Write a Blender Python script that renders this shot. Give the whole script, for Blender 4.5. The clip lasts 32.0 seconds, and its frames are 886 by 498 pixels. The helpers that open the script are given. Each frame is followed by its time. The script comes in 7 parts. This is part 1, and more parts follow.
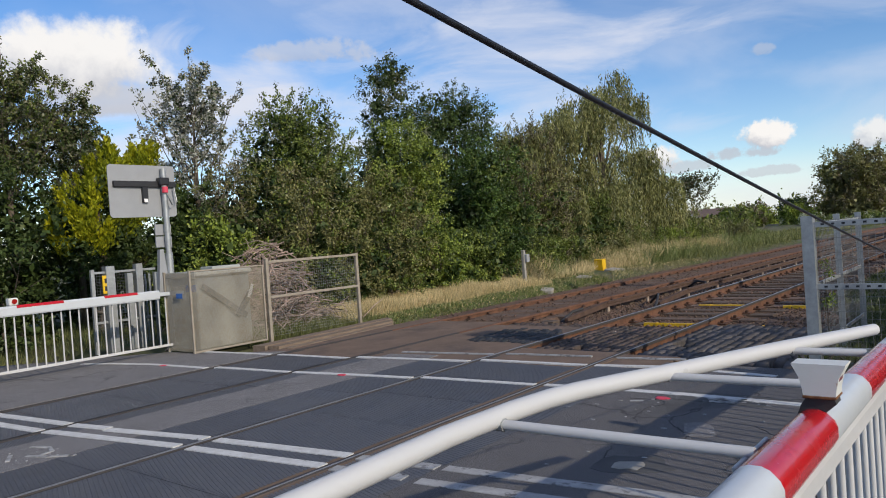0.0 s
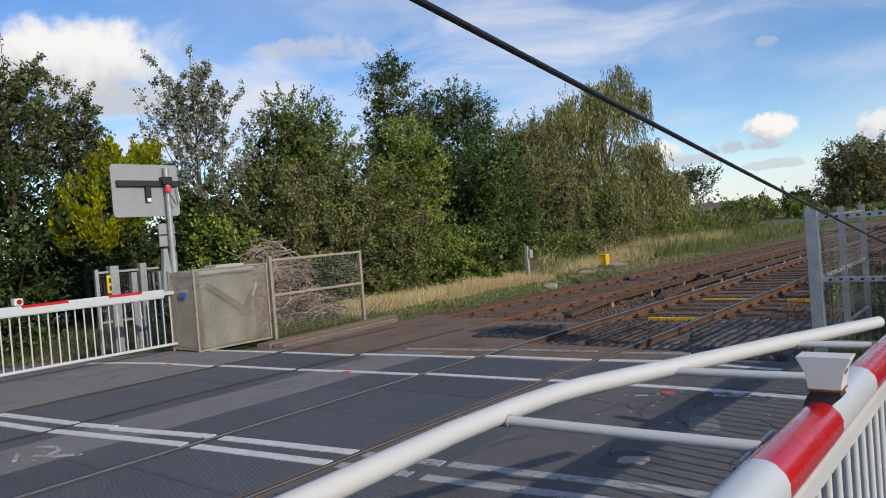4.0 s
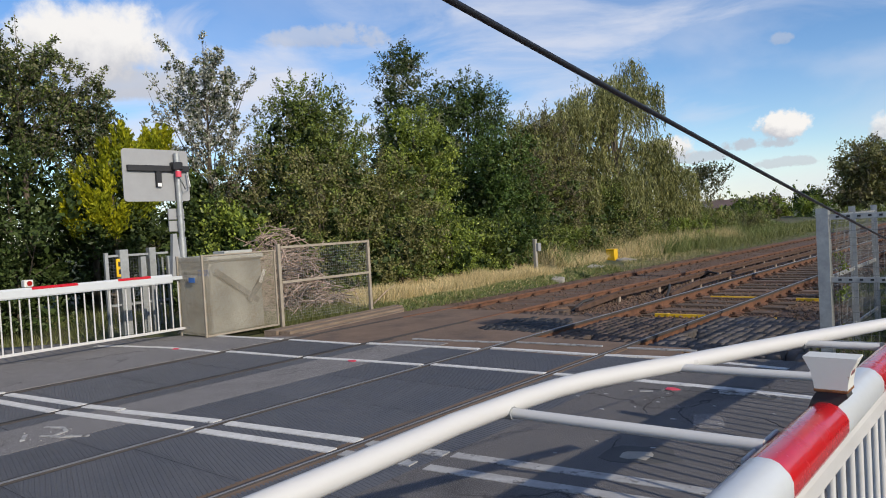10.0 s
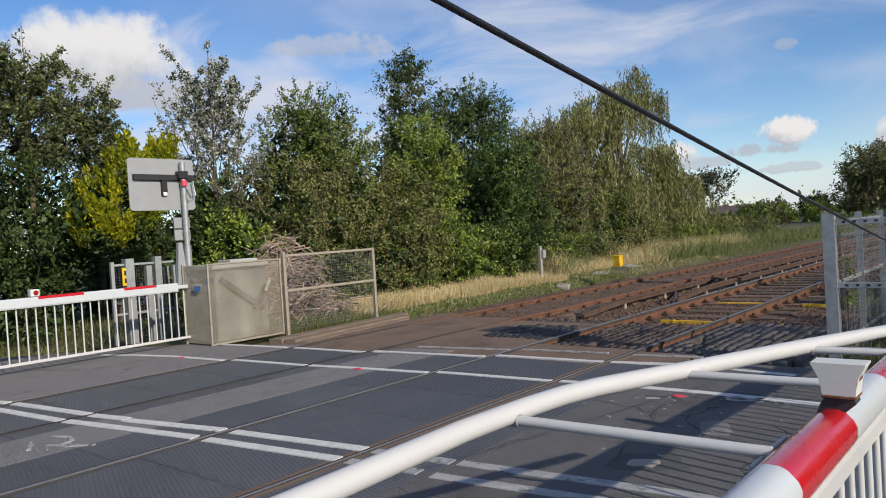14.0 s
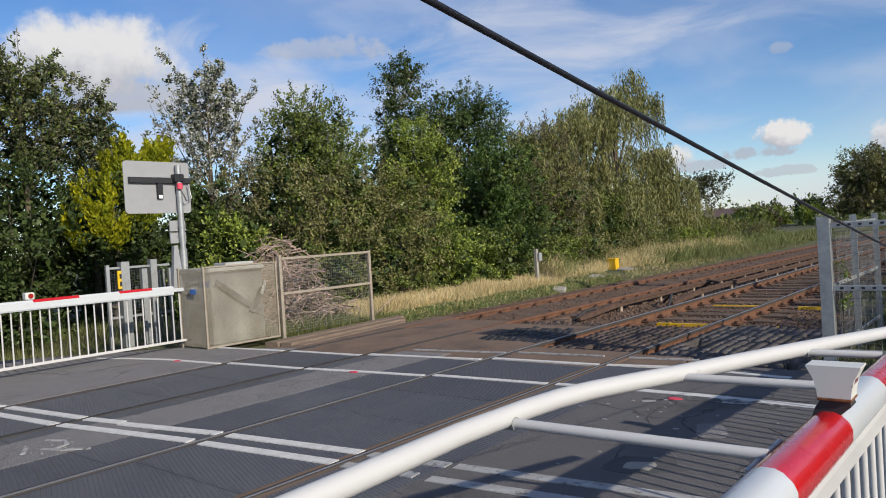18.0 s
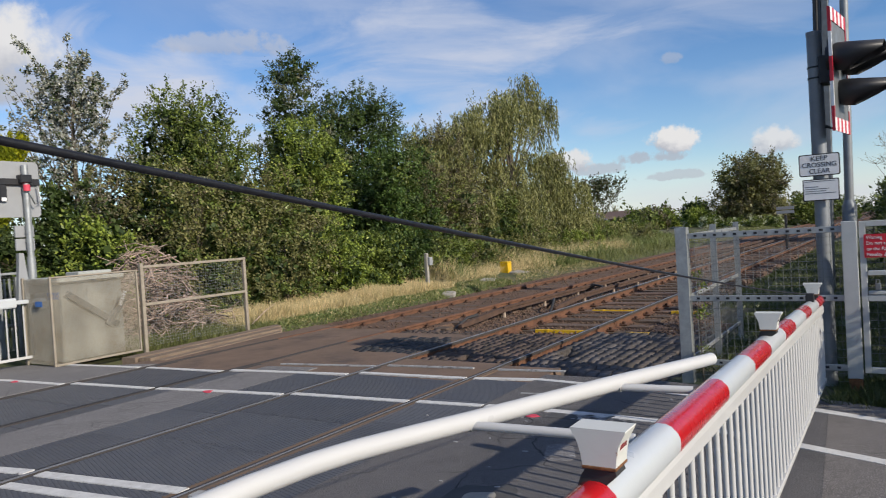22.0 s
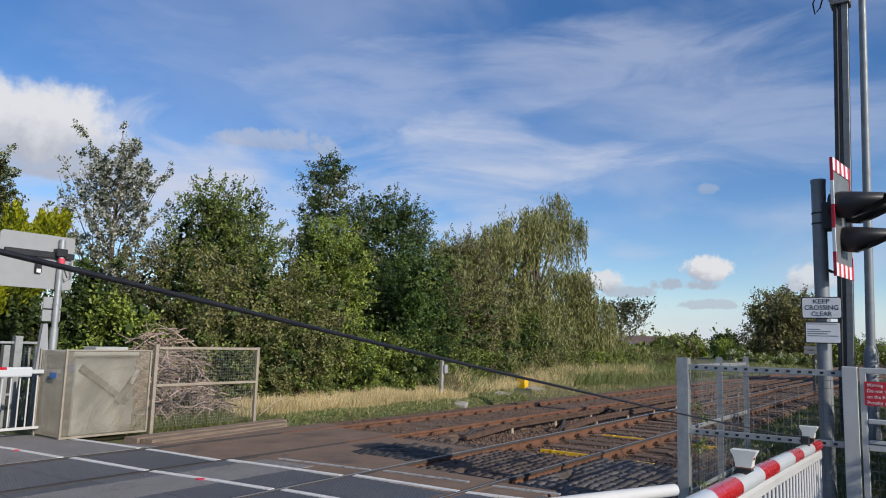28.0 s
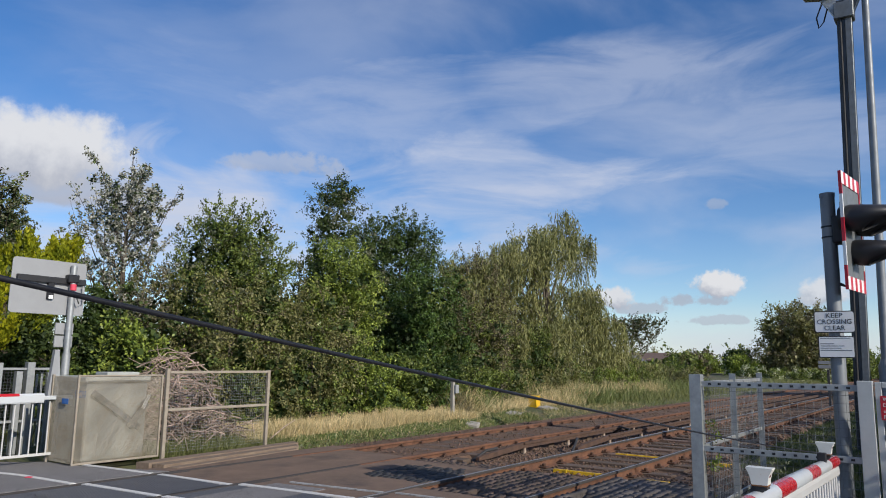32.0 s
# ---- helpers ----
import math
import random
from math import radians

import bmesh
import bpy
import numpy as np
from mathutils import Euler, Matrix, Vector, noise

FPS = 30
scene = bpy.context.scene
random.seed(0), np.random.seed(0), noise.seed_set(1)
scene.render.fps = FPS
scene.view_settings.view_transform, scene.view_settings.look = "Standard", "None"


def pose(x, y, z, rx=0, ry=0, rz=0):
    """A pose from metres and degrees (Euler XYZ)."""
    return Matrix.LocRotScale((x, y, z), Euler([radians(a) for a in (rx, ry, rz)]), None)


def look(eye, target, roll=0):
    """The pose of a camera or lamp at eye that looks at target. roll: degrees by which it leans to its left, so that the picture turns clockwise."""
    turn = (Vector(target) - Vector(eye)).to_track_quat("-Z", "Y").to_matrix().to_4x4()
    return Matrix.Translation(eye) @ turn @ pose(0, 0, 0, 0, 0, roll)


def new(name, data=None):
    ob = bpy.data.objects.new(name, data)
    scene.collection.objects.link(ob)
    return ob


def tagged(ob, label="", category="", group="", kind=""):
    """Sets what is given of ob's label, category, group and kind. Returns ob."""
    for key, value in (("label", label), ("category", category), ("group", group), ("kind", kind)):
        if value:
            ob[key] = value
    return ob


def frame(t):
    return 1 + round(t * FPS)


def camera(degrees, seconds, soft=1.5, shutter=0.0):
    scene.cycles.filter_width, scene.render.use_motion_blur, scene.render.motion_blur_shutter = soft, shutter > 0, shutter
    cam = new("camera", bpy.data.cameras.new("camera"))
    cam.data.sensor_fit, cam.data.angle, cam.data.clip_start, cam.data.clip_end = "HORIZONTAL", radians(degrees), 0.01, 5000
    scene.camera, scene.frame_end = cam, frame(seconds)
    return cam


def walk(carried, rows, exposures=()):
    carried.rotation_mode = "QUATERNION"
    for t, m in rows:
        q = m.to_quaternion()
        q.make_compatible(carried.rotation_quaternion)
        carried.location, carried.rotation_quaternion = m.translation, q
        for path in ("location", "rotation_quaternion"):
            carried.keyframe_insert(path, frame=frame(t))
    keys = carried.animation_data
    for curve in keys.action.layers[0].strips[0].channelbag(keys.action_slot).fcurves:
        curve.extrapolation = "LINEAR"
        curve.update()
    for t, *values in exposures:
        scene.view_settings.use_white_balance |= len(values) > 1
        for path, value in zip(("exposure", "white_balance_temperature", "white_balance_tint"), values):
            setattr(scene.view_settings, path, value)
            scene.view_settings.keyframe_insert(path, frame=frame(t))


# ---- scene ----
import colorsys

SKY_STRENGTH = 0.115
CIRRUS, CLOUD_LIGHT, CLOUD_DARK = (5.15, 5.65, 6.95), (6.7, 6.85, 7.2), (3.7, 4.0, 4.8)
# yaw and height of the middle, half width and half height in degrees, density, whiteness, raggedness
CLOUDS = [(47.6, 14.9, 4.4, 1.1, 0.55, 0.3, 1.1), (62.6, 11.4, 5.2, 1.6, 0.8, 0.15, 0.7), (65.2, 14.0, 6.4, 3.4, 0.97, 1.0, 0.5), (74.0, 12.6, 5.0, 3.6, 0.9, 0.9, 0.5), (16.0, 4.7, 2.6, 0.55, 0.75, 0.0, 0.7), (14.4, 5.75, 1.9, 1.2, 1.0, 1.0, 0.6),
          (20.2, 4.1, 2.4, 0.6, 0.7, 0.05, 0.7), (21.9, 4.75, 2.0, 1.05, 0.95, 0.9, 0.6), (14.2, 3.2, 2.8, 0.45, 0.6, 0.1, 0.9), (14.1, 11.8, 1.0, 0.55, 0.4, 0.2, 0.6), (7.4, 5.0, 1.9, 1.2, 0.85, 0.9, 0.5), (26.0, 2.4, 4.5, 0.6, 0.4, 0.5, 0.6)]
# thin white veils: the same, with the streaks' slant and the amount
VEILS = [(52.0, 10.5, 17.0, 5.5, 0.95), (33.0, 13.4, 14.0, 4.2, 0.8), (42.0, 18.5, 10.0, 4.5, 0.42), (23.0, 20.5, 10.0, 3.4, 0.46), (55.0, 20.5, 8.0, 3.5, 0.26), (9.0, 17.5, 9.0, 5.0, 0.42), (41.0, 12.0, 11.0, 3.6, 0.85), (26.0, 8.0, 9.0, 2.4, 0.5)]
CLOUD_THIN = (0.0, 0.25)
EXPOSURES = [(0.0, 0.25, 7100, 10), (9.0, 0.24, 7100, 10), (17.0, 0.0, 6900, 10), (24.0, 0.0, 6850, 10), (26.5, -0.05, 6600, 10), (32.0, -0.06, 6580, 10)]

cam = camera(63.21, 32.0, 1.0, 0.12)
PATH = [
    (0, 3.8900, -6.1463, 1.5284, 38.902, -0.809, -4.009),
    (0.5, 3.8900, -6.1463, 1.5284, 38.857, -0.851, -4.197),
    (1, 3.8900, -6.1463, 1.5284, 38.813, -0.831, -4.401),
    (1.5, 3.8900, -6.1463, 1.5284, 38.783, -0.814, -4.565),
    (2, 3.8900, -6.1463, 1.5284, 38.827, -0.821, -4.603),
    (2.5, 3.8900, -6.1463, 1.5284, 38.887, -0.881, -4.631),
    (3, 3.8900, -6.1463, 1.5284, 38.995, -0.969, -4.589),
    (3.5, 3.8900, -6.1463, 1.5284, 39.104, -1.049, -4.571),
    (5.5, 3.8900, -6.1463, 1.5284, 39.292, -1.031, -4.564),
    (6, 3.8900, -6.1463, 1.5284, 39.294, -0.949, -4.567),
    (6.5, 3.8900, -6.1463, 1.5284, 39.279, -0.881, -4.547),
    (7, 3.8900, -6.1463, 1.5284, 39.275, -0.885, -4.536),
    (7.5, 3.8900, -6.1463, 1.5284, 39.328, -0.979, -4.417),
    (8, 3.8900, -6.1463, 1.5284, 39.457, -1.174, -4.225),
    (8.5, 3.8900, -6.1463, 1.5284, 39.614, -1.454, -3.930),
    (9, 3.8900, -6.1463, 1.5284, 39.767, -1.715, -3.651),
    (9.5, 3.8900, -6.1463, 1.5284, 39.856, -1.824, -3.406),
    (10, 3.8900, -6.1463, 1.5284, 39.868, -1.725, -3.284),
    (10.5, 3.8900, -6.1463, 1.5284, 39.787, -1.470, -3.260),
    (11, 3.8900, -6.1463, 1.5284, 39.693, -1.214, -3.217),
    (11.5, 3.8900, -6.1463, 1.5284, 39.629, -1.076, -3.199),
    (12, 3.8900, -6.1463, 1.5284, 39.647, -1.073, -3.197),
    (12.5, 3.8900, -6.1463, 1.5284, 39.773, -1.122, -3.256),
    (13, 3.8900, -6.1463, 1.5284, 39.960, -1.130, -3.307),
    (13.5, 3.8900, -6.1463, 1.5284, 40.127, -1.123, -3.472),
    (14, 3.8900, -6.1463, 1.5284, 40.222, -1.111, -3.583),
    (14.5, 3.8900, -6.1463, 1.5284, 40.214, -1.094, -3.674),
    (16.5, 3.8900, -6.1463, 1.5284, 39.850, -0.825, -3.498),
    (17, 3.8900, -6.1463, 1.5284, 39.825, -0.876, -3.582),
    (17.5, 3.8900, -6.1463, 1.5284, 39.840, -0.919, -3.641),
    (18, 3.8900, -6.1463, 1.5284, 39.903, -0.896, -3.594),
    (18.5, 3.8900, -6.1463, 1.5284, 40.052, -0.869, -3.425),
    (19, 3.8900, -6.1463, 1.5284, 40.421, -0.800, -3.246),
    (19.5, 3.8900, -6.1463, 1.5284, 40.392, -0.644, -2.891),
    (20, 3.8914, -6.1380, 1.5386, 39.581, -0.494, -2.549),
    (20.5, 3.8826, -5.9827, 1.5750, 36.759, -0.598, -2.076),
    (21, 3.9410, -5.6865, 1.5615, 30.791, -1.388, -1.637),
    (21.5, 4.0035, -5.5166, 1.5695, 27.051, -2.883, -2.358),
    (22, 4.0519, -5.5798, 1.5969, 32.429, -1.312, -3.532),
    (22.5, 4.1076, -5.6776, 1.6208, 40.175, 0.976, -2.909),
    (23, 4.1891, -5.6973, 1.6165, 47.134, 0.176, -0.748),
    (23.5, 4.2418, -5.7134, 1.5817, 50.555, -2.773, 1.002),
    (24, 4.2844, -5.6756, 1.5839, 46.346, -0.814, 0.268),
    (24.5, 4.3035, -5.6290, 1.6010, 38.006, 2.381, -0.901),
    (25, 4.3152, -5.6116, 1.6077, 34.077, 4.564, -0.732),
    (25.5, 4.3236, -5.6171, 1.6113, 33.038, 5.887, -0.002),
    (27.5, 4.3394, -5.6235, 1.5976, 33.960, 7.194, 1.448),
    (28, 4.3379, -5.6281, 1.5976, 34.551, 7.252, 1.702),
    (28.5, 4.3373, -5.6324, 1.5948, 35.198, 7.432, 2.001),
    (29, 4.3364, -5.6346, 1.6004, 35.665, 7.774, 2.157),
    (29.5, 4.3406, -5.6323, 1.6007, 35.958, 8.065, 2.178),
    (30, 4.3439, -5.6340, 1.5996, 35.942, 8.236, 2.035),
    (30.5, 4.3382, -5.6343, 1.5985, 35.755, 8.173, 1.668),
    (31, 4.3322, -5.6314, 1.5998, 35.518, 8.189, 1.283),
    (31.5, 4.3382, -5.6360, 1.5990, 35.347, 8.396, 0.935),
    (32, 4.3444, -5.6374, 1.6005, 35.300, 8.791, 0.857),
]
walk(cam, [(t, pose(x, y, z, 90 + pitch, 0, yaw) @ pose(0, 0, 0, 0, 0, roll)) for t, x, y, z, yaw, pitch, roll in PATH],
     exposures=EXPOSURES)

# ---- light ----
SUN_FROM = Vector((0.985, -0.17, 0.50)).normalized()
sun = new("sun", bpy.data.lights.new("sun", "SUN"))
sun.data.energy, sun.data.angle, sun.data.color = 4.7, radians(0.6), (1.0, 0.93, 0.82)
sun.matrix_world = look((0, 0, 40), Vector((0, 0, 40)) - SUN_FROM)


def cloud_world():
    world = bpy.data.worlds.new("sky")
    scene.world = world
    world.use_nodes = True
    nt = world.node_tree
    nt.nodes.clear()
    N, L = nt.nodes.new, nt.links.new
    sky = N("ShaderNodeTexSky")
    sky.sky_type, sky.sun_disc = "NISHITA", False
    sky.sun_elevation = math.asin(SUN_FROM.z)
    sky.sun_rotation = math.atan2(SUN_FROM.x, SUN_FROM.y)
    sky.air_density, sky.dust_density, sky.ozone_density = 0.9, 0.0, 3.0
    coord = N("ShaderNodeTexCoord")
    direction = coord.outputs["Generated"]

    def m(op, a, b=None, c=None, clamp=False):
        n = N("ShaderNodeMath")
        n.operation, n.use_clamp = op, clamp
        for i, v in enumerate((a, b, c)):
            if v is None:
                continue
            if isinstance(v, (int, float)):
                n.inputs[i].default_value = v
            else:
                L(v, n.inputs[i])
        return n.outputs[0]

    def dot(vec):
        n = N("ShaderNodeVectorMath")
        n.operation = "DOT_PRODUCT"
        L(direction, n.inputs[0])
        n.inputs[1].default_value = vec
        return n.outputs["Value"]

    def noise_of(scale, detail, rough, stretch=(1, 1, 1), rot=(0, 0, 0), distort=0.0):
        mp = N("ShaderNodeMapping")
        mp.inputs["Scale"].default_value, mp.inputs["Rotation"].default_value = stretch, rot
        L(direction, mp.inputs["Vector"])
        n = N("ShaderNodeTexNoise")
        n.inputs["Scale"].default_value, n.inputs["Detail"].default_value = scale, detail
        n.inputs["Roughness"].default_value, n.inputs["Distortion"].default_value = rough, distort
        L(mp.outputs[0], n.inputs["Vector"])
        return n.outputs["Fac"]

    def ramp(v, lo, hi):
        n = N("ShaderNodeMapRange")
        n.interpolation_type = "SMOOTHSTEP"
        n.inputs["From Min"].default_value, n.inputs["From Max"].default_value = lo, hi
        L(v, n.inputs["Value"])
        return n.outputs["Result"]

    def mix(fac, a, b):
        n = N("ShaderNodeMix")
        n.data_type = "RGBA"
        L(fac, n.inputs["Factor"])
        for v, s in ((a, n.inputs[6]), (b, n.inputs[7])):
            if isinstance(v, tuple):
                s.default_value = (*v, 1)
            else:
                L(v, s)
        return n.outputs[2]

    # thin high cloud, in drawn-out wisps, thicker low down
    wisp = noise_of(2.2, 7, 0.52, (1.0, 1.0, 2.6), (0.25, -0.5, 0.4), 0.6)
    broad = noise_of(1.3, 4, 0.5, (1, 1, 2.2), (0, 0.2, 1.1), 0.4)
    height = dot((0, 0, 1))
    veil = m("MULTIPLY", ramp(m("ADD", m("MULTIPLY", wisp, 0.62), m("MULTIPLY", broad, 0.5)), 0.46, 0.72), m("ADD", 0.22, m("MULTIPLY", ramp(dot((1.0, 0.0, 0.0)), -0.85, -0.1), 0.5)))
    low = m("MAXIMUM", m("MULTIPLY", ramp(height, 0.30, 0.0), 0.2), m("MULTIPLY", ramp(height, 0.11, 0.0), 0.93))
    haze = m("MAXIMUM", veil, m("MULTIPLY", low, m("ADD", 0.55, m("MULTIPLY", ramp(wisp, 0.35, 0.6), 0.4))))

    def patch(yaw, up, wide, tall):
        """Offsets across and up from the middle of a cloud, in its half sizes, and the side of the sky it is on."""
        a, e = radians(yaw), radians(up)
        ahead = Vector((-math.sin(a) * math.cos(e), math.cos(a) * math.cos(e), math.sin(e)))
        side = Vector((math.cos(a), math.sin(a), 0))
        return m("DIVIDE", dot(side), math.sin(radians(wide))), m("DIVIDE", dot(side.cross(ahead)), math.sin(radians(tall))), m("GREATER_THAN", dot(ahead), 0.2)

    drawn = noise_of(3.4, 8, 0.58, (1.0, 1.0, 3.4), (0.5, -0.75, 0.4), 0.9)
    streak = noise_of(5.0, 8, 0.6, (1.0, 1.0, 5.0), (0.6, -0.95, 0.3), 0.5)
    for yaw, up, wide, tall, dens in VEILS:
        du, dv, here = patch(yaw, up, wide, tall)
        d2 = m("ADD", m("MULTIPLY", du, du), m("MULTIPLY", dv, dv))
        soft = m("MULTIPLY", ramp(m("ADD", d2, m("MULTIPLY", m("SUBTRACT", 0.5, drawn), 5.5)), 1.7, -0.3), m("ADD", 0.66, m("MULTIPLY", ramp(streak, 0.36, 0.64), 0.36)))
        haze = m("MAXIMUM", haze, m("MULTIPLY", m("MULTIPLY", soft, here), dens))
    deep = N("ShaderNodeHueSaturation")
    deep.inputs["Hue"].default_value, deep.inputs["Saturation"].default_value, deep.inputs["Value"].default_value = 0.508, 1.24, 1.17
    L(sky.outputs[0], deep.inputs["Color"])
    out = mix(haze, deep.outputs["Color"], CIRRUS)
    # heaped clouds: flat below, lumpy above, grey on their undersides
    puff = noise_of(14, 8, 0.55)
    fine = noise_of(44, 6, 0.6)
    lump = m("ADD", m("MULTIPLY", m("SUBTRACT", puff, 0.5), 4.2), m("MULTIPLY", m("SUBTRACT", fine, 0.5), 1.9))
    puff = noise_of(42, 8, 0.55)
    fine = noise_of(110, 6, 0.6)
    crisp = m("ADD", m("MULTIPLY", m("SUBTRACT", puff, 0.5), 4.2), m("MULTIPLY", m("SUBTRACT", fine, 0.5), 2.2))
    broad_lump = lump
    for yaw, up, wide, tall, dens, white, ragged in CLOUDS:
        lump = broad_lump if wide > 3 else crisp
        du, dv, here = patch(yaw, up, wide, tall)
        below = m("MULTIPLY", m("MINIMUM", dv, 0.0), 0.35)
        d2 = m("ADD", m("MULTIPLY", du, du), m("MULTIPLY", m("ADD", dv, below), m("ADD", dv, below)))
        body = m("SUBTRACT", m("ADD", 1.0, m("MULTIPLY", lump, ragged)), d2)
        mask = m("MULTIPLY", m("MULTIPLY", ramp(body, -0.15, 0.62), dens), here)
        shade = m("MULTIPLY", ramp(m("ADD", dv, m("ADD", m("MULTIPLY", lump, 0.42), m("MULTIPLY", du, 0.2))), -0.8, 0.35), white)
        out = mix(mask, out, mix(shade, CLOUD_DARK, CLOUD_LIGHT))
    back = N("ShaderNodeBackground")
    L(out, back.inputs["Color"])
    back.inputs["Strength"].default_value = SKY_STRENGTH
    L(back.outputs[0], N("ShaderNodeOutputWorld").inputs["Surface"])


cloud_world()

# ---- materials ----
def material(name, base, rough=0.6, metal=0.0, other=None, scale=6.0, amount=0.5, fine=60.0, bump=0.15, depth=0.004,
             stain=None, stain_scale=1.3, stain_at=(0.55, 0.7), island=0.0, thin=0.0, coat=0.0, rough_var=0.12, stretch=(1, 1, 1), per_object=0.0, cracks=0.0, speck=0.0, gloss=0.5):
    """Two-scale noise from base to other, optional stains with a shape of their own, fine relief, spread from piece to piece."""
    mt = bpy.data.materials.new(name)
    mt.use_nodes = True
    nt = mt.node_tree
    nt.nodes.clear()
    N, L = nt.nodes.new, nt.links.new
    bs = N("ShaderNodeBsdfPrincipled")
    out = N("ShaderNodeOutputMaterial")
    geo = N("ShaderNodeNewGeometry")
    mp = N("ShaderNodeMapping")
    mp.inputs["Scale"].default_value = stretch
    L(geo.outputs["Position"], mp.inputs["Vector"])

    def noise_of(sc, detail=5, rg=0.6):
        n = N("ShaderNodeTexNoise")
        n.inputs["Scale"].default_value, n.inputs["Detail"].default_value, n.inputs["Roughness"].default_value = sc, detail, rg
        L(mp.outputs[0], n.inputs["Vector"])
        return n.outputs["Fac"]

    def span(v, lo, hi, a=0.0, b=1.0):
        n = N("ShaderNodeMapRange")
        for k, x in zip(("From Min", "From Max", "To Min", "To Max"), (lo, hi, a, b)):
            n.inputs[k].default_value = x
        L(v, n.inputs["Value"])
        return n.outputs["Result"]

    def mix(fac, a, b, blend="MIX"):
        n = N("ShaderNodeMix")
        n.data_type, n.blend_type = "RGBA", blend
        if isinstance(fac, (int, float)):
            n.inputs["Factor"].default_value = fac
        else:
            L(fac, n.inputs["Factor"])
        for v, s in ((a, n.inputs[6]), (b, n.inputs[7])):
            if isinstance(v, tuple):
                s.default_value = (*v[:3], 1)
            else:
                L(v, s)
        return n.outputs[2]

    other = other or tuple(c * 0.6 for c in base)
    big, small = noise_of(scale), noise_of(fine, 3)
    col = mix(span(big, 0.35, 0.65, 0, amount), base, other)
    col = mix(span(small, 0.3, 0.7, 0, amount * 0.5), col, other)
    if stain:
        col = mix(span(noise_of(stain_scale, 7, 0.65), *stain_at), col, stain)
    if speck:
        grit = span(noise_of(150, 2, 0.5), 0.52, 0.66, 0, speck)
        col = mix(grit, col, tuple(min(c * 2.4, 1) for c in base))
        col = mix(span(noise_of(110, 2, 0.5), 0.46, 0.33, 0, speck), col, tuple(c * 0.35 for c in base))
    if cracks:
        warp = N("ShaderNodeTexNoise")
        warp.inputs["Scale"].default_value, warp.inputs["Detail"].default_value = 2.2, 6
        L(mp.outputs[0], warp.inputs["Vector"])
        push = N("ShaderNodeMix")
        push.data_type, push.blend_type = "RGBA", "LINEAR_LIGHT"
        push.inputs["Factor"].default_value = 0.22
        L(mp.outputs[0], push.inputs[6])
        L(warp.outputs["Color"], push.inputs[7])
        vor = N("ShaderNodeTexVoronoi")
        vor.feature = "DISTANCE_TO_EDGE"
        vor.inputs["Scale"].default_value = cracks
        L(push.outputs[2], vor.inputs["Vector"])
        here = N("ShaderNodeMath")
        here.operation = "MULTIPLY"
        L(span(vor.outputs["Distance"], 0.012, 0.002), here.inputs[0])
        L(span(noise_of(0.7, 3), 0.45, 0.6), here.inputs[1])
        col = mix(here.outputs[0], col, tuple(c * 0.3 for c in base))
    if island or per_object:
        hsv = N("ShaderNodeHueSaturation")
        if island:
            src, k = geo.outputs["Random Per Island"], island
        else:
            src, k = N("ShaderNodeObjectInfo").outputs["Random"], per_object
        L(span(src, 0, 1, 1 - k, 1 + k), hsv.inputs["Value"])
        L(span(src, 0, 1, 0.5 + 0.03 * k, 0.5 - 0.03 * k), hsv.inputs["Hue"])
        L(col, hsv.inputs["Color"])
        col = hsv.outputs["Color"]
    L(col, bs.inputs["Base Color"])
    bs.inputs["Metallic"].default_value, bs.inputs["Specular IOR Level"].default_value = metal, gloss
    L(span(big, 0.3, 0.7, max(rough - rough_var, 0.02), min(rough + rough_var, 1)), bs.inputs["Roughness"])
    if coat:
        bs.inputs["Coat Weight"].default_value, bs.inputs["Coat Roughness"].default_value = coat, 0.08
    if bump:
        b = N("ShaderNodeBump")
        b.inputs["Strength"].default_value, b.inputs["Distance"].default_value = bump, depth
        L(small, b.inputs["Height"])
        L(b.outputs[0], bs.inputs["Normal"])
    if thin:
        tr = N("ShaderNodeBsdfTranslucent")
        L(mix(1.0, col, (1.25, 1.35, 0.55), "MULTIPLY"), tr.inputs["Color"])
        ms = N("ShaderNodeMixShader")
        ms.inputs[0].default_value = thin
        L(bs.outputs[0], ms.inputs[1])
        L(tr.outputs[0], ms.inputs[2])
        L(ms.outputs[0], out.inputs["Surface"])
    else:
        L(bs.outputs[0], out.inputs["Surface"])
    return mt


def leafy(name, base, other, island=0.58, thin=0.14, rough=0.45):
    return material(name, base, rough, 0, other, 0.9, 0.9, 7, 0.0, island=island, thin=thin, rough_var=0.1, gloss=0.28)


M = {}
M["asphalt"] = material("asphalt", (0.092, 0.088, 0.090), 0.85, 0, (0.125, 0.119, 0.12), 1.4, 0.9, 110, 1.0, 0.010, stain=(0.055, 0.052, 0.053), stain_scale=0.9, rough_var=0.06, cracks=0.9, speck=0.85)
M["asphalt_light"] = material("asphalt_light", (0.175, 0.168, 0.168), 0.9, 0, (0.135, 0.13, 0.13), 2.2, 0.8, 120, 0.5, 0.004, rough_var=0.06, cracks=1.1, speck=0.7)
M["asphalt_worn"] = material("asphalt_worn", (0.162, 0.15, 0.143), 0.9, 0, (0.105, 0.097, 0.094), 2.6, 0.9, 110, 0.8, 0.006, stain=(0.085, 0.08, 0.079), stain_scale=1.2, rough_var=0.06, cracks=0.8, speck=0.8)
M["asphalt_patch"] = material("asphalt_patch", (0.085, 0.085, 0.088), 0.92, 0, (0.06, 0.06, 0.06), 5, 0.7, 120, 0.5, 0.003, rough_var=0.05)
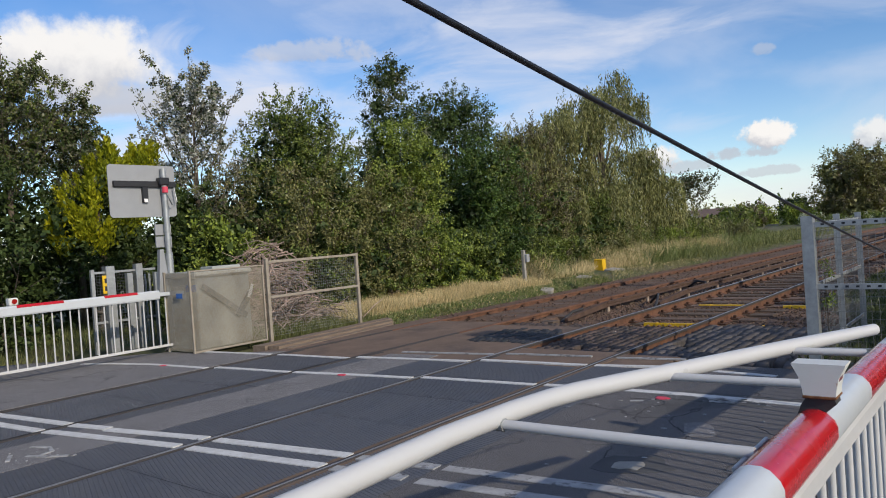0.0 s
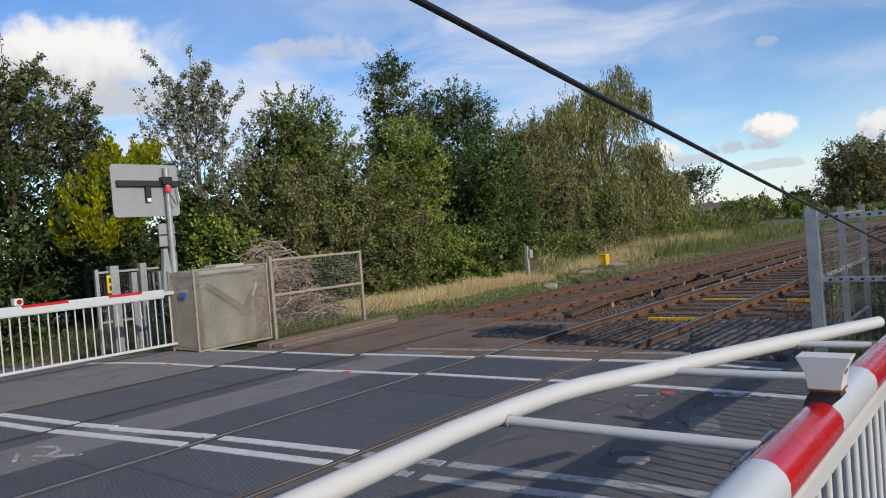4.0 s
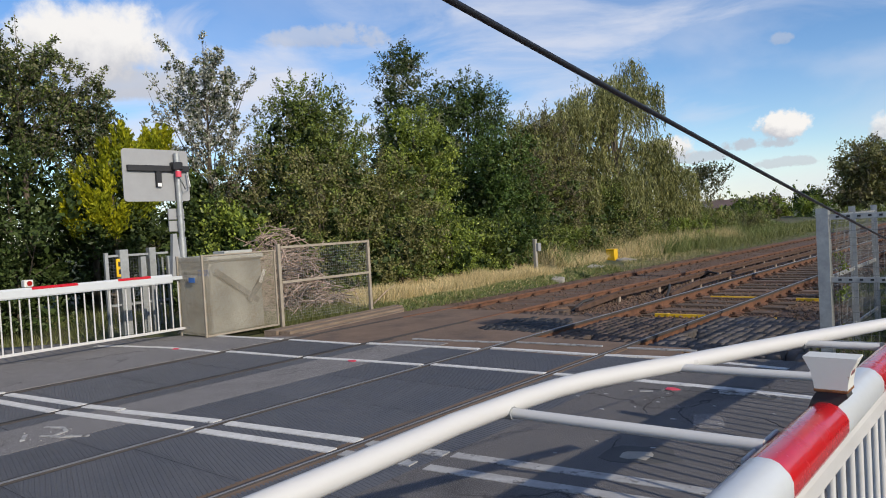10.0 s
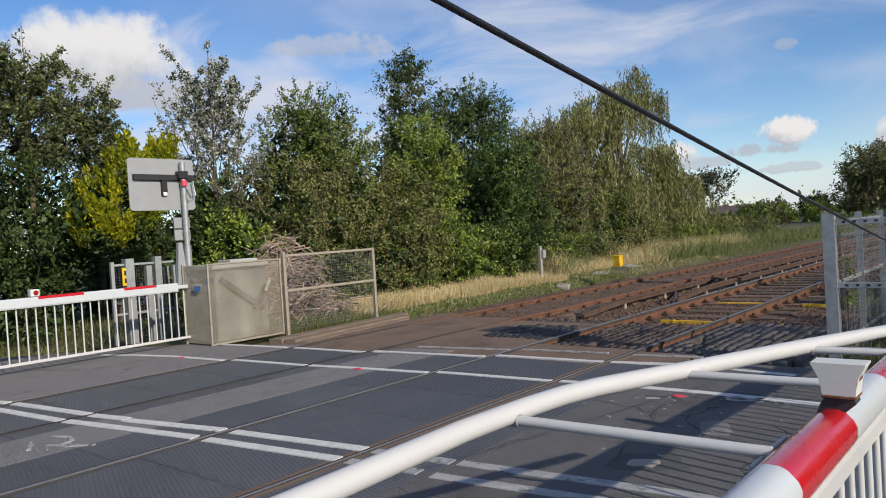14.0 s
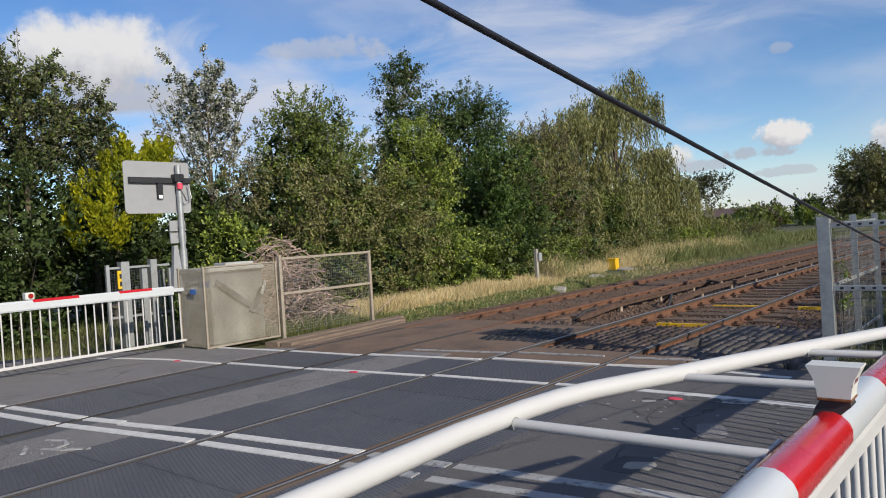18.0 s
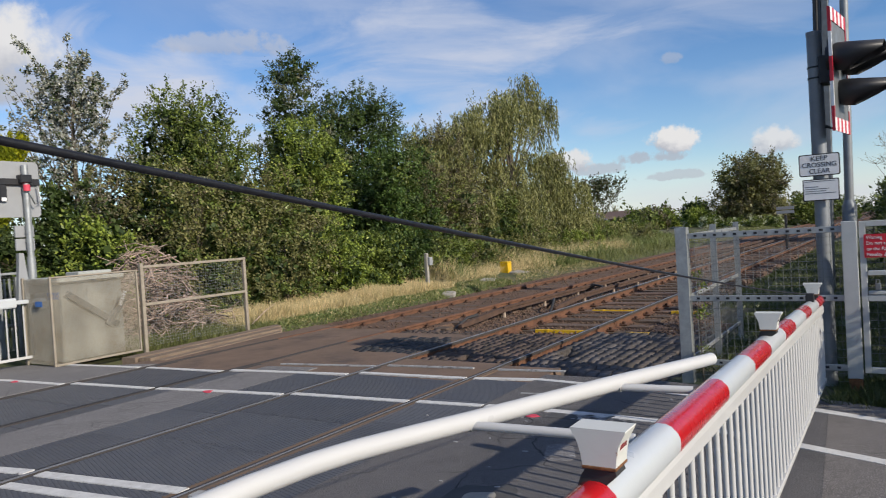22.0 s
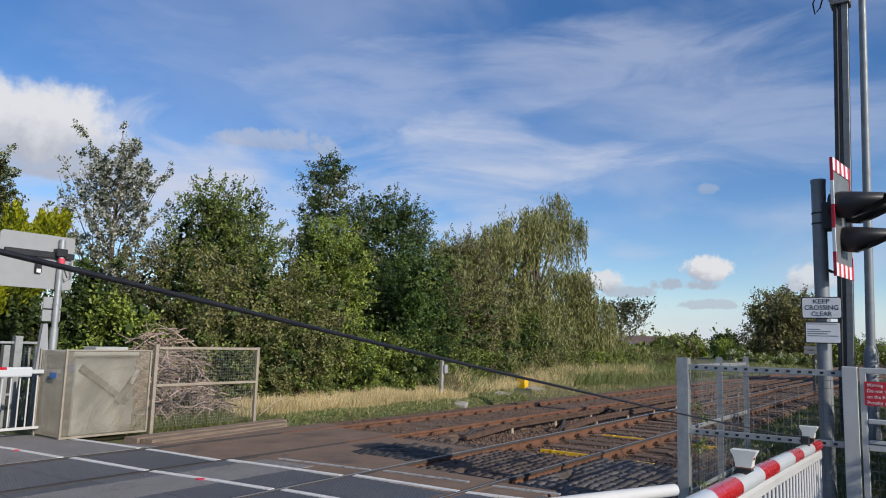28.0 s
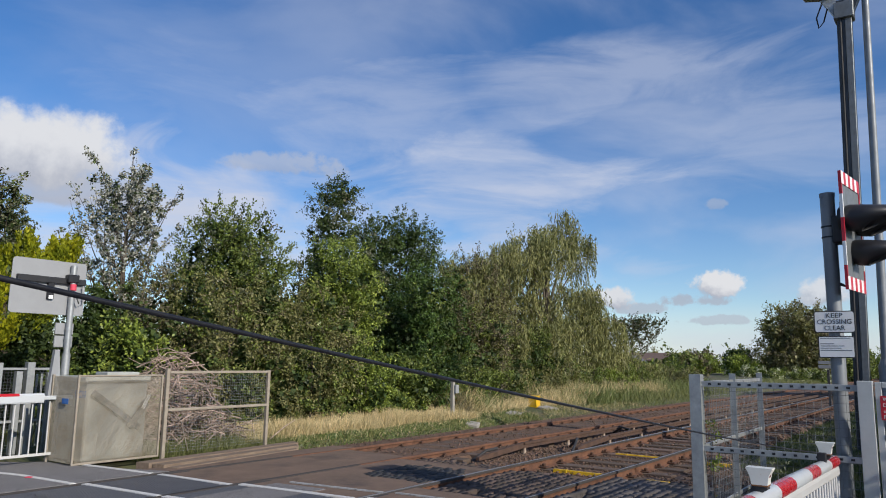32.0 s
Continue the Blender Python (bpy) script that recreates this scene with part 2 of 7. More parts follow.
M["rubber"] = material("rubber", (0.076, 0.080, 0.091), 0.6, 0, (0.105, 0.108, 0.117), 1.6, 0.8, 90, 0.4, 0.003, stain=(0.10, 0.098, 0.098), stain_scale=1.1, stain_at=(0.56, 0.72), per_object=0.12, speck=0.35)
M["line_paint"] = material("line_paint", (0.68, 0.68, 0.66), 0.75, 0, (0.45, 0.44, 0.43), 9, 0.6, 60, 0.3, 0.002, stain=(0.2, 0.19, 0.18), stain_scale=26, stain_at=(0.6, 0.72))
M["line_worn"] = material("line_worn", (0.42, 0.42, 0.42), 0.8, 0, (0.26, 0.26, 0.26), 7, 0.8, 60, 0.3, 0.002, stain=(0.095, 0.093, 0.095), stain_scale=11, stain_at=(0.55, 0.66))
M["pink_paint"] = material("pink_paint", (0.75, 0.06, 0.11), 0.7, 0, (0.5, 0.06, 0.09), 12, 0.6, 70, 0.2)
M["rail_rust"] = material("rail_rust", (0.185, 0.084, 0.045), 0.85, 0, (0.085, 0.042, 0.028), 5, 0.8, 80, 0.4, 0.003)
M["rail_top"] = material("rail_top", (0.38, 0.38, 0.40), 0.42, 0.45, (0.24, 0.235, 0.24), 3, 0.6, 40, 0.1, stretch=(8, 0.4, 1))
M["rail_dark"] = material("rail_dark", (0.105, 0.058, 0.038), 0.85, 0, (0.055, 0.034, 0.026), 5, 0.8, 80, 0.4, 0.003)
M["rail_dull"] = material("rail_dull", (0.048, 0.042, 0.040), 0.8, 0, (0.036, 0.031, 0.029), 4, 0.7, 50, 0.2, stretch=(6, 0.4, 1))
M["sleeper"] = material("sleeper", (0.15, 0.103, 0.076), 0.9, 0, (0.09, 0.063, 0.049), 6, 0.8, 70, 0.5, per_object=0.3)
M["chair"] = material("chair", (0.11, 0.05, 0.03), 0.85, 0.1, (0.05, 0.03, 0.02), 9, 0.8, 90, 0.4)
M["ballast"] = material("ballast", (0.165, 0.106, 0.073), 0.92, 0, (0.10, 0.066, 0.048), 1.2, 0.9, 25, 0.6, 0.02, island=0.5)
M["ballast_bed"] = material("ballast_bed", (0.175, 0.104, 0.067), 0.95, 0, (0.105, 0.066, 0.045), 3, 0.9, 28, 0.9, 0.05)
M["guard"] = material("guard", (0.125, 0.115, 0.112), 0.9, 0, (0.085, 0.07, 0.06), 0.9, 0.95, 50, 0.2, island=0.3)
M["guard_brown"] = material("guard_brown", (0.12, 0.083, 0.062), 0.9, 0, (0.065, 0.048, 0.04), 1.1, 0.95, 50, 0.3, island=0.35)
M["brown_deck"] = material("brown_deck", (0.205, 0.135, 0.094), 0.9, 0, (0.13, 0.09, 0.067), 1.6, 0.9, 60, 0.5, 0.006, stain=(0.06, 0.048, 0.042), stain_scale=1.0, stain_at=(0.54, 0.72))
M["rail_dirt"] = material("rail_dirt", (0.205, 0.135, 0.088), 0.92, 0, (0.13, 0.088, 0.06), 2.5, 0.9, 60, 0.5, stretch=(3, 0.6, 1))
M["groove"] = material("groove", (0.06, 0.054, 0.052), 0.9, 0, (0.04, 0.037, 0.036), 3, 0.8, 60, 0.4)
M["yellow_paint"] = material("yellow_paint", (0.78, 0.48, 0.01), 0.55, 0, (0.55, 0.33, 0.02), 8, 0.6, 60, 0.2)
M["soil"] = material("soil", (0.13, 0.108, 0.064), 0.95, 0, (0.07, 0.066, 0.032), 1.1, 0.9, 30, 0.7, 0.03, stain=(0.06, 0.085, 0.025), stain_scale=0.5, stain_at=(0.42, 0.6))
M["plank"] = material("plank", (0.23, 0.175, 0.125), 0.85, 0, (0.13, 0.095, 0.07), 4, 0.8, 50, 0.5, per_object=0.2, stretch=(5, 0.5, 5))
M["concrete"] = material("concrete", (0.36, 0.34, 0.30), 0.9, 0, (0.24, 0.225, 0.2), 5, 0.7, 80, 0.4)
M["insulator"] = material("insulator", (0.34, 0.27, 0.21), 0.5, 0, (0.24, 0.17, 0.12), 12, 0.6, 60, 0.1)
M["white_paint"] = material("white_paint", (0.52, 0.52, 0.52), 0.38, 0, (0.54, 0.54, 0.53), 5, 0.5, 60, 0.08, stain=(0.45, 0.45, 0.38), stain_scale=9, stain_at=(0.68, 0.8), coat=0.2)
M["white_film"] = material("white_film", (0.53, 0.56, 0.58), 0.35, 0, (0.47, 0.5, 0.53), 4, 0.5, 120, 0.05, coat=0.4)
M["red_film"] = material("red_film", (0.52, 0.012, 0.018), 0.26, 0, (0.36, 0.01, 0.014), 9, 0.45, 120, 0.05, coat=0.5)
M["lamp_white"] = material("lamp_white", (0.62, 0.63, 0.60), 0.5, 0, (0.6, 0.6, 0.56), 9, 0.5, 70, 0.1, stain=(0.35, 0.17, 0.06), stain_scale=18, stain_at=(0.66, 0.74))
M["rust"] = material("rust", (0.24, 0.10, 0.035), 0.85, 0.1, (0.09, 0.04, 0.02), 30, 0.8, 120, 0.4)
M["black"] = material("black", (0.010, 0.011, 0.014), 0.5, 0, (0.02, 0.02, 0.024), 6, 0.6, 60, 0.15)
M["black_rubber"] = material("black_rubber", (0.022, 0.022, 0.024), 0.7, 0, (0.04, 0.04, 0.042), 10, 0.6, 80, 0.3)
M["cable"] = material("cable", (0.008, 0.009, 0.013), 0.45, 0, (0.016, 0.017, 0.022), 40, 0.6, 160, 0.3, 0.002, gloss=0.3)
M["red_lens"] = material("red_lens", (0.35, 0.015, 0.012), 0.15, 0, (0.2, 0.01, 0.01), 20, 0.5, 100, 0.05, coat=0.8)
M["galv"] = material("galv", (0.44, 0.46, 0.465), 0.5, 0.55, (0.26, 0.275, 0.285), 7, 0.7, 45, 0.1)
M["galv_dark"] = material("galv_dark", (0.20, 0.215, 0.225), 0.55, 0.5, (0.14, 0.15, 0.158), 7, 0.7, 45, 0.1)
M["steel_brown"] = material("steel_brown", (0.36, 0.32, 0.26), 0.7, 0.15, (0.25, 0.21, 0.165), 9, 0.7, 60, 0.2)
M["pole_grey"] = material("pole_grey", (0.25, 0.27, 0.29), 0.5, 0.3, (0.18, 0.195, 0.21), 4, 0.6, 60, 0.1)
M["mast_dark"] = material("mast_dark", (0.055, 0.065, 0.075), 0.45, 0.3, (0.035, 0.04, 0.05), 3, 0.6, 60, 0.1)
M["grey_paint"] = material("grey_paint", (0.30, 0.31, 0.325), 0.5, 0, (0.25, 0.26, 0.27), 4, 0.6, 60, 0.08)
M["gate_grey"] = material("gate_grey", (0.47, 0.49, 0.49), 0.5, 0.1, (0.38, 0.40, 0.40), 5, 0.6, 60, 0.08)
M["cabinet"] = material("cabinet", (0.38, 0.35, 0.285), 0.6, 0, (0.25, 0.22, 0.165), 1.6, 0.9, 40, 0.12, stain=(0.25, 0.2, 0.13), stain_scale=2.2, stain_at=(0.55, 0.72))
M["cabinet_grey"] = material("cabinet_grey", (0.42, 0.44, 0.42), 0.55, 0, (0.32, 0.33, 0.31), 3, 0.8, 50, 0.1)
M["sign_white"] = material("sign_white", (0.78, 0.79, 0.79), 0.45, 0, (0.7, 0.7, 0.7), 6, 0.4, 60, 0.03)
M["sign_black"] = material("sign_black", (0.015, 0.015, 0.017), 0.5, 0, (0.03, 0.03, 0.03), 9, 0.4, 60, 0.02)
M["sign_red"] = material("sign_red", (0.55, 0.012, 0.03), 0.45, 0, (0.42, 0.01, 0.025), 6, 0.4, 60, 0.03)
M["sign_yellow"] = material("sign_yellow", (0.85, 0.58, 0.02), 0.45, 0, (0.7, 0.46, 0.02), 6, 0.4, 60, 0.03)
M["blue"] = material("blue", (0.03, 0.16, 0.5), 0.5, 0, (0.02, 0.11, 0.36), 9, 0.5, 60, 0.05)
M["bark"] = material("bark", (0.16, 0.13, 0.10), 0.9, 0, (0.08, 0.065, 0.05), 9, 0.8, 60, 0.6, 0.01, stretch=(3, 3, 0.6))
M["twig"] = material("twig", (0.52, 0.40, 0.33), 0.85, 0, (0.14, 0.10, 0.075), 6, 0.8, 50, 0.3, island=0.35)
M["twig_grey"] = material("twig_grey", (0.26, 0.21, 0.15), 0.85, 0, (0.15, 0.12, 0.085), 6, 0.8, 50, 0.0, island=0.35)
M["brick"] = material("brick", (0.27, 0.13, 0.085), 0.9, 0, (0.2, 0.1, 0.07), 8, 0.7, 60, 0.3)
M["roof_tile"] = material("roof_tile", (0.17, 0.11, 0.09), 0.85, 0, (0.12, 0.085, 0.07), 3, 0.7, 30, 0.4)
M["slate"] = material("slate", (0.13, 0.135, 0.145), 0.7, 0, (0.09, 0.09, 0.1), 5, 0.7, 40, 0.3)
M["dark_timber"] = material("dark_timber", (0.055, 0.055, 0.058), 0.75, 0, (0.035, 0.035, 0.036), 6, 0.7, 40, 0.3)
M["window_glass"] = material("window_glass", (0.05, 0.06, 0.07), 0.08, 0, (0.04, 0.05, 0.06), 3, 0.3, 50, 0)
M["leaf_mid"] = leafy("leaf_mid", (0.115, 0.165, 0.034), (0.16, 0.195, 0.05))
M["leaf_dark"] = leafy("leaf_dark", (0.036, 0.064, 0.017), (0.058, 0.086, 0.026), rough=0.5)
M["leaf_ivy"] = leafy("leaf_ivy", (0.062, 0.115, 0.026), (0.085, 0.135, 0.036), rough=0.4)
M["leaf_grey"] = leafy("leaf_grey", (0.11, 0.12, 0.065), (0.16, 0.165, 0.10), rough=0.4)
M["leaf_light"] = leafy("leaf_light", (0.175, 0.245, 0.04), (0.225, 0.275, 0.06))
M["leaf_olive"] = leafy("leaf_olive", (0.15, 0.162, 0.058), (0.205, 0.195, 0.08), island=0.45)
M["leaf_silver"] = leafy("leaf_silver", (0.27, 0.28, 0.24), (0.36, 0.365, 0.33), rough=0.4)
M["leaf_gold"] = leafy("leaf_gold", (0.40, 0.38, 0.016), (0.17, 0.21, 0.016), island=0.5, thin=0.2)
M["leaf_willow"] = leafy("leaf_willow", (0.25, 0.245, 0.095), (0.15, 0.165, 0.06), island=0.6)
M["leaf_brown"] = leafy("leaf_brown", (0.165, 0.135, 0.088), (0.105, 0.10, 0.056))
M["leaf_white"] = leafy("leaf_white", (0.62, 0.62, 0.48), (0.45, 0.47, 0.32), island=0.2)
M["grass_dry"] = leafy("grass_dry", (0.63, 0.51, 0.29), (0.45, 0.37, 0.20), island=0.45)
# Darker copy of the green grass; the hedge's shade is in its colour.
M["grass_shaded"] = leafy("grass_shaded", (0.05, 0.08, 0.024), (0.085, 0.10, 0.035), island=0.4)
M["grass_green"] = leafy("grass_green", (0.105, 0.155, 0.045), (0.16, 0.18, 0.07), island=0.45)
M["grass_olive"] = leafy("grass_olive", (0.165, 0.168, 0.065), (0.105, 0.13, 0.045), island=0.45)

# ---- geometry helpers ----
def join(*geos):
    vs, fs = [], []
    for v, f in geos:
        o = len(vs)
        vs.extend(v)
        fs.extend(tuple(i + o for i in q) for q in f)
    return vs, fs


def moved(geo, m):
    return [tuple(m @ Vector(p)) for p in geo[0]], geo[1]


def box(x0, y0, z0, x1, y1, z1, c=0.004):
    """A block between two corners with chamfered edges."""
    c = min(c, (x1 - x0) * 0.3, (y1 - y0) * 0.3, (z1 - z0) * 0.3)
    bm = bmesh.new()
    bmesh.ops.create_cube(bm, size=1, matrix=Matrix.LocRotScale(((x0 + x1) / 2, (y0 + y1) / 2, (z0 + z1) / 2), None, (x1 - x0, y1 - y0, z1 - z0)))
    if c > 0.0008:
        bmesh.ops.bevel(bm, geom=bm.edges[:], offset=c, segments=1, affect="EDGES", profile=0.5)
    bm.verts.index_update()
    out = [tuple(v.co) for v in bm.verts], [tuple(v.index for v in f.verts) for f in bm.faces]
    bm.free()
    return out


def pipe(points, radius, n=12, caps=True):
    """A round bar along points; radius is one number or one for each point."""
    pts = [Vector(p) for p in points]
    rad = radius if isinstance(radius, (list, tuple)) else [radius] * len(pts)
    vs, fs = [], []
    ref = Vector((0, 0, 1))
    for i, p in enumerate(pts):
        d = (pts[min(i + 1, len(pts) - 1)] - pts[max(i - 1, 0)]).normalized()
        if i == 0:
            ref = Vector((0, 0, 1)) if abs(d.z) < 0.9 else Vector((0, 1, 0))
        a = d.cross(ref).normalized()
        b = a.cross(d)
        ref = b
        for k in range(n):
            t = 2 * math.pi * k / n
            vs.append(tuple(p + (a * math.cos(t) + b * math.sin(t)) * rad[i]))
    for i in range(len(pts) - 1):
        for k in range(n):
            k2 = (k + 1) % n
            fs.append((i * n + k, i * n + k2, (i + 1) * n + k2, (i + 1) * n + k))
    if caps:
        for s in (0, (len(pts) - 1) * n):
            o = len(vs)
            vs.extend(vs[s:s + n])
            fs.append(tuple(range(o, o + n)))
    return vs, fs


def prism(profile, y0, y1, axis="y"):
    """A closed profile of (a, b) pairs drawn out along an axis: y takes (x, z), x takes (y, z), z takes (x, y)."""
    n = len(profile)
    put = {"y": lambda a, b, s: (a, s, b), "x": lambda a, b, s: (s, a, b), "z": lambda a, b, s: (a, b, s)}[axis]
    vs = [put(a, b, y0) for a, b in profile] + [put(a, b, y1) for a, b in profile]
    fs = [(k, (k + 1) % n, n + (k + 1) % n, n + k) for k in range(n)]
    return vs, fs + [tuple(range(n))[::-1], tuple(range(n, 2 * n))]


def sheet(corners, z0, z1):
    """A flat slab over a polygon of (x, y) corners."""
    return prism(corners, z0, z1, "z")


def data(name, geo, mat, smooth=False):
    me = bpy.data.meshes.new(name)
    me.from_pydata(geo[0], [], geo[1])
    bm = bmesh.new()
    bm.from_mesh(me)
    bmesh.ops.recalc_face_normals(bm, faces=bm.faces)
    bm.to_mesh(me)
    bm.free()
    me.materials.append(mat)
    if smooth:
        me.polygons.foreach_set("use_smooth", [len(p.vertices) < 5 for p in me.polygons])
    return me


def thing(name, label, category, at=(0, 0, 0), group="", kind="", rz=0.0):
    ob = new(name)
    ob.matrix_basis = pose(*at, 0, 0, rz)
    return tagged(ob, label, category, group, kind)


def part(name, geo, mat, parent, label="", smooth=False, kind=""):
    ob = new(name, geo if isinstance(geo, bpy.types.Mesh) else data(name, geo, mat, smooth))
    ob.parent = parent
    return tagged(ob, label, "", "", kind)


def solid(name, geo, mat, label, category, kind="", group="", smooth=False, at=None):
    ob = new(name, data(name, geo, mat, smooth))
    if at:
        ob.location = at
    return tagged(ob, label, category, group, kind)


def quads(name, v, mat):
    """A mesh of loose four-cornered leaves from an array of n x 4 x 3."""
    n = len(v)
    me = bpy.data.meshes.new(name)
    me.vertices.add(n * 4)
    me.vertices.foreach_set("co", np.ascontiguousarray(v, dtype=np.float32).ravel())
    me.loops.add(n * 4)
    me.loops.foreach_set("vertex_index", np.arange(n * 4, dtype=np.int32))
    me.polygons.add(n)
    me.polygons.foreach_set("loop_start", np.arange(0, n * 4, 4, dtype=np.int32))
    me.polygons.foreach_set("loop_total", np.full(n, 4, dtype=np.int32))
    me.materials.append(mat)
    me.update(calc_edges=True)
    return me


rng = np.random.default_rng(7)


def unit(v):
    return v / np.maximum(np.linalg.norm(v, axis=-1, keepdims=True), 1e-9)


def leaves_at(p, along, normal, length, width):
    """Leaf blades at points p: a pointed quad with its tip along one way, folded slightly."""
    side = unit(np.cross(along, normal))
    length, width = np.reshape(length, (-1, 1)), np.reshape(width, (-1, 1))
    up = unit(np.cross(side, along))
    return np.stack([p, p + along * length * 0.5 + side * width * 0.5 + up * width * 0.15, p + along * length, p + along * length * 0.5 - side * width * 0.5 + up * width * 0.15], 1)


def gaps(p, k):
    """Where foliage is thick (high) and where it opens (low), in two sizes."""
    x, y, z = (p * k).T
    wide = np.sin(2.9 * x + 1.3 * np.sin(2.3 * y)) + np.sin(3.1 * y + 1.7 * np.sin(2.6 * z)) + np.sin(3.7 * z + 1.5 * np.sin(2.1 * x))
    close = np.sin(7.3 * x + 1.9 * np.sin(5.1 * z)) + np.sin(6.7 * y + 1.6 * np.sin(6.1 * x)) + np.sin(8.1 * z + 1.4 * np.sin(5.7 * y))
    return wide + 0.8 * close


def clump_leaves(clumps, count, size, droop=0.0, shell=0.8, spread=0.45, narrow=0.55, per=38, open_part=0.25, twigs=None, twig_share=0.3):
    """Leaves in lumps of (x, y, z, rx, ry, rz), most near the lumps' skins, gathered in sprays that share a way, with gaps between the sprays."""
    c = np.array(clumps, float)
    w = (c[:, 3] * c[:, 4] * c[:, 5]) ** (2 / 3)
    sprays = max(int(count / per / (1 - open_part)), 3)
    who = rng.choice(len(c), sprays, p=w / w.sum())
    d = unit(rng.normal(size=(sprays, 3)))
    r = shell + (1 - shell) * rng.random((sprays, 1)) ** 0.7
    r *= 1 + 0.13 * rng.normal(size=(sprays, 1)).clip(-1.5, 2.5)
    heart = c[who, :3] + d * r * c[who, 3:]
    thick = gaps(heart, min(1.0, 0.085 / size))
    keep = thick >= np.quantile(thick, open_part)
    who, d, heart = who[keep], d[keep], heart[keep]
    sprays = len(who)
    way = unit(d + rng.normal(size=(sprays, 3)) * 0.5 + np.array([0, 0, 0.45 - droop]))
    reach = np.minimum(size * 8.0, c[who, 3] * 0.9)
    idx = rng.integers(0, sprays, count)
    t = rng.random((count, 1)) - 0.35
    p = heart[idx] + way[idx] * t * reach[idx][:, None] + rng.normal(size=(count, 3)) * size * 0.62 * (1.15 - 0.6 * t)
    along = unit(way[idx] * 0.6 + rng.normal(size=(count, 3)) * spread * 1.3 + np.array([0, 0, -droop]))
    normal = unit(d[idx] * 0.6 + np.array([0, 0, 0.7]) + rng.normal(size=(count, 3)) * 0.5)
    ln = size * rng.uniform(0.6, 1.3, count)
    p[:, 2] = np.maximum(p[:, 2], 0.03)
    if twigs is not None:
        m = min(int(sprays * twig_share), sprays)
        foot = heart[:m] - way[:m] * reach[:m, None] * 0.7
        foot[:, 2] = np.maximum(foot[:, 2], 0.03)
        twigs.append(leaves_at(foot, way[:m], unit(rng.normal(size=(m, 3))), reach[:m] * rng.uniform(0.9, 1.6, m), np.full(m, 0.016 * size / 0.085)))
    return leaves_at(p, along, normal, ln, ln * narrow)


def shoots(clumps, count, length, size, seed, rise=1.0, per=46):
    """Upright leafy shoots that stand out of the upper lumps."""
    g = np.random.default_rng(seed)
    c = np.array(clumps, float)
    top = np.argsort(-c[:, 2])[: max(len(c) * 2 // 3, 1)]
    who = g.choice(top, count)
    d = unit(g.normal(size=(count, 3)) * [1, 1, 0.6] + [0, 0, 0.7])
    foot = c[who, :3] + d * c[who, 3:] * 0.85
    way = unit(d * 0.7 + g.normal(size=(count, 3)) * 0.25 + [0, 0, rise])
    ln = length * g.uniform(0.4, 1.2, count)
    idx = np.repeat(np.arange(count), per)
    t = g.random((len(idx), 1))
    p = foot[idx] + way[idx] * t * ln[idx, None] + g.normal(size=(len(idx), 3)) * size * 0.75 * (1.2 - 0.8 * t)
    al = unit(way[idx] * 0.6 + g.normal(size=(len(idx), 3)) * 0.8)
    s = size * g.uniform(0.7, 1.3, len(idx))
    return leaves_at(p, al, unit(g.normal(size=(len(idx), 3)) + [0, 0, 0.8]), s, s * 0.5)


def lumps(x, y, z0, z1, r, n, seed, taper=0.55, flat=1.0):
    """Overlapping lumps that fill an upright crown, with an uneven outline."""
    g = np.random.default_rng(seed)
    out = []
    for k in range(n):
        f = (k + g.random()) / n
        top = math.sqrt(max(1 - max((f - 0.35) / 0.68, 0) ** 2, 0.03))
        rr = r * (1 - taper + taper * top) * (0.82 + 0.18 * min(f / 0.2, 1)) * g.uniform(0.85, 1.12)
        a = k * 2.4 + g.uniform(-0.6, 0.6)
        s = r * g.uniform(0.20, 0.40) * (0.75 + 0.25 * top)
        off = max(rr - s * 0.75, 0) * g.uniform(0.6, 1.05)
        out.append((x + math.cos(a) * off * flat, y + math.sin(a) * off, z0 + s * 0.4 + (z1 - z0 - s * 0.9) * f, s, s, s * g.uniform(0.85, 1.3)))
    for f in (0.2, 0.45, 0.68):
        out.append((x, y, z0 + (z1 - z0) * f, r * 0.55, r * 0.55, (z1 - z0) * 0.24))
    return out


def limbs(x, y, z0, top, r, count, reach, seed, lean=(0, 0)):
    """A tapered trunk with limbs that rise from it."""
    g = np.random.default_rng(seed)
    n = 7
    trunk = [(x + lean[0] * f + 0.12 * r * 6 * math.sin(3 * f + seed), y + lean[1] * f + 0.5 * r * math.cos(4 * f + seed), z0 + (top - z0) * f) for f in np.linspace(0, 1, n)]
    geos = [pipe(trunk, [r * (1 - 0.85 * f) for f in np.linspace(0, 1, n)], 9)]
    for k in range(count):
        f = g.uniform(0.25, 0.92)
        i = int(f * (n - 1))
        b = Vector(trunk[i])
        a = g.uniform(0, 2 * math.pi)
        ln = reach * (1.15 - f) * g.uniform(0.6, 1.2)
        e = b + Vector((math.cos(a) * ln, math.sin(a) * ln, ln * g.uniform(0.35, 1.0)))
        mid = b.lerp(e, 0.5) + Vector((0, 0, -0.06 * ln))
        rr = r * (1 - 0.8 * f) * 0.55
        geos.append(pipe([b, mid, e], [rr, rr * 0.6, rr * 0.15], 6))
        for _ in range(2):
            q = b.lerp(e, g.uniform(0.4, 0.85))
            geos.append(pipe([q, q + Vector((g.normal() * 0.3, g.normal() * 0.3, g.uniform(0.1, 0.6))) * ln * 0.6], [rr * 0.4, rr * 0.08], 5))
    return join(*geos)


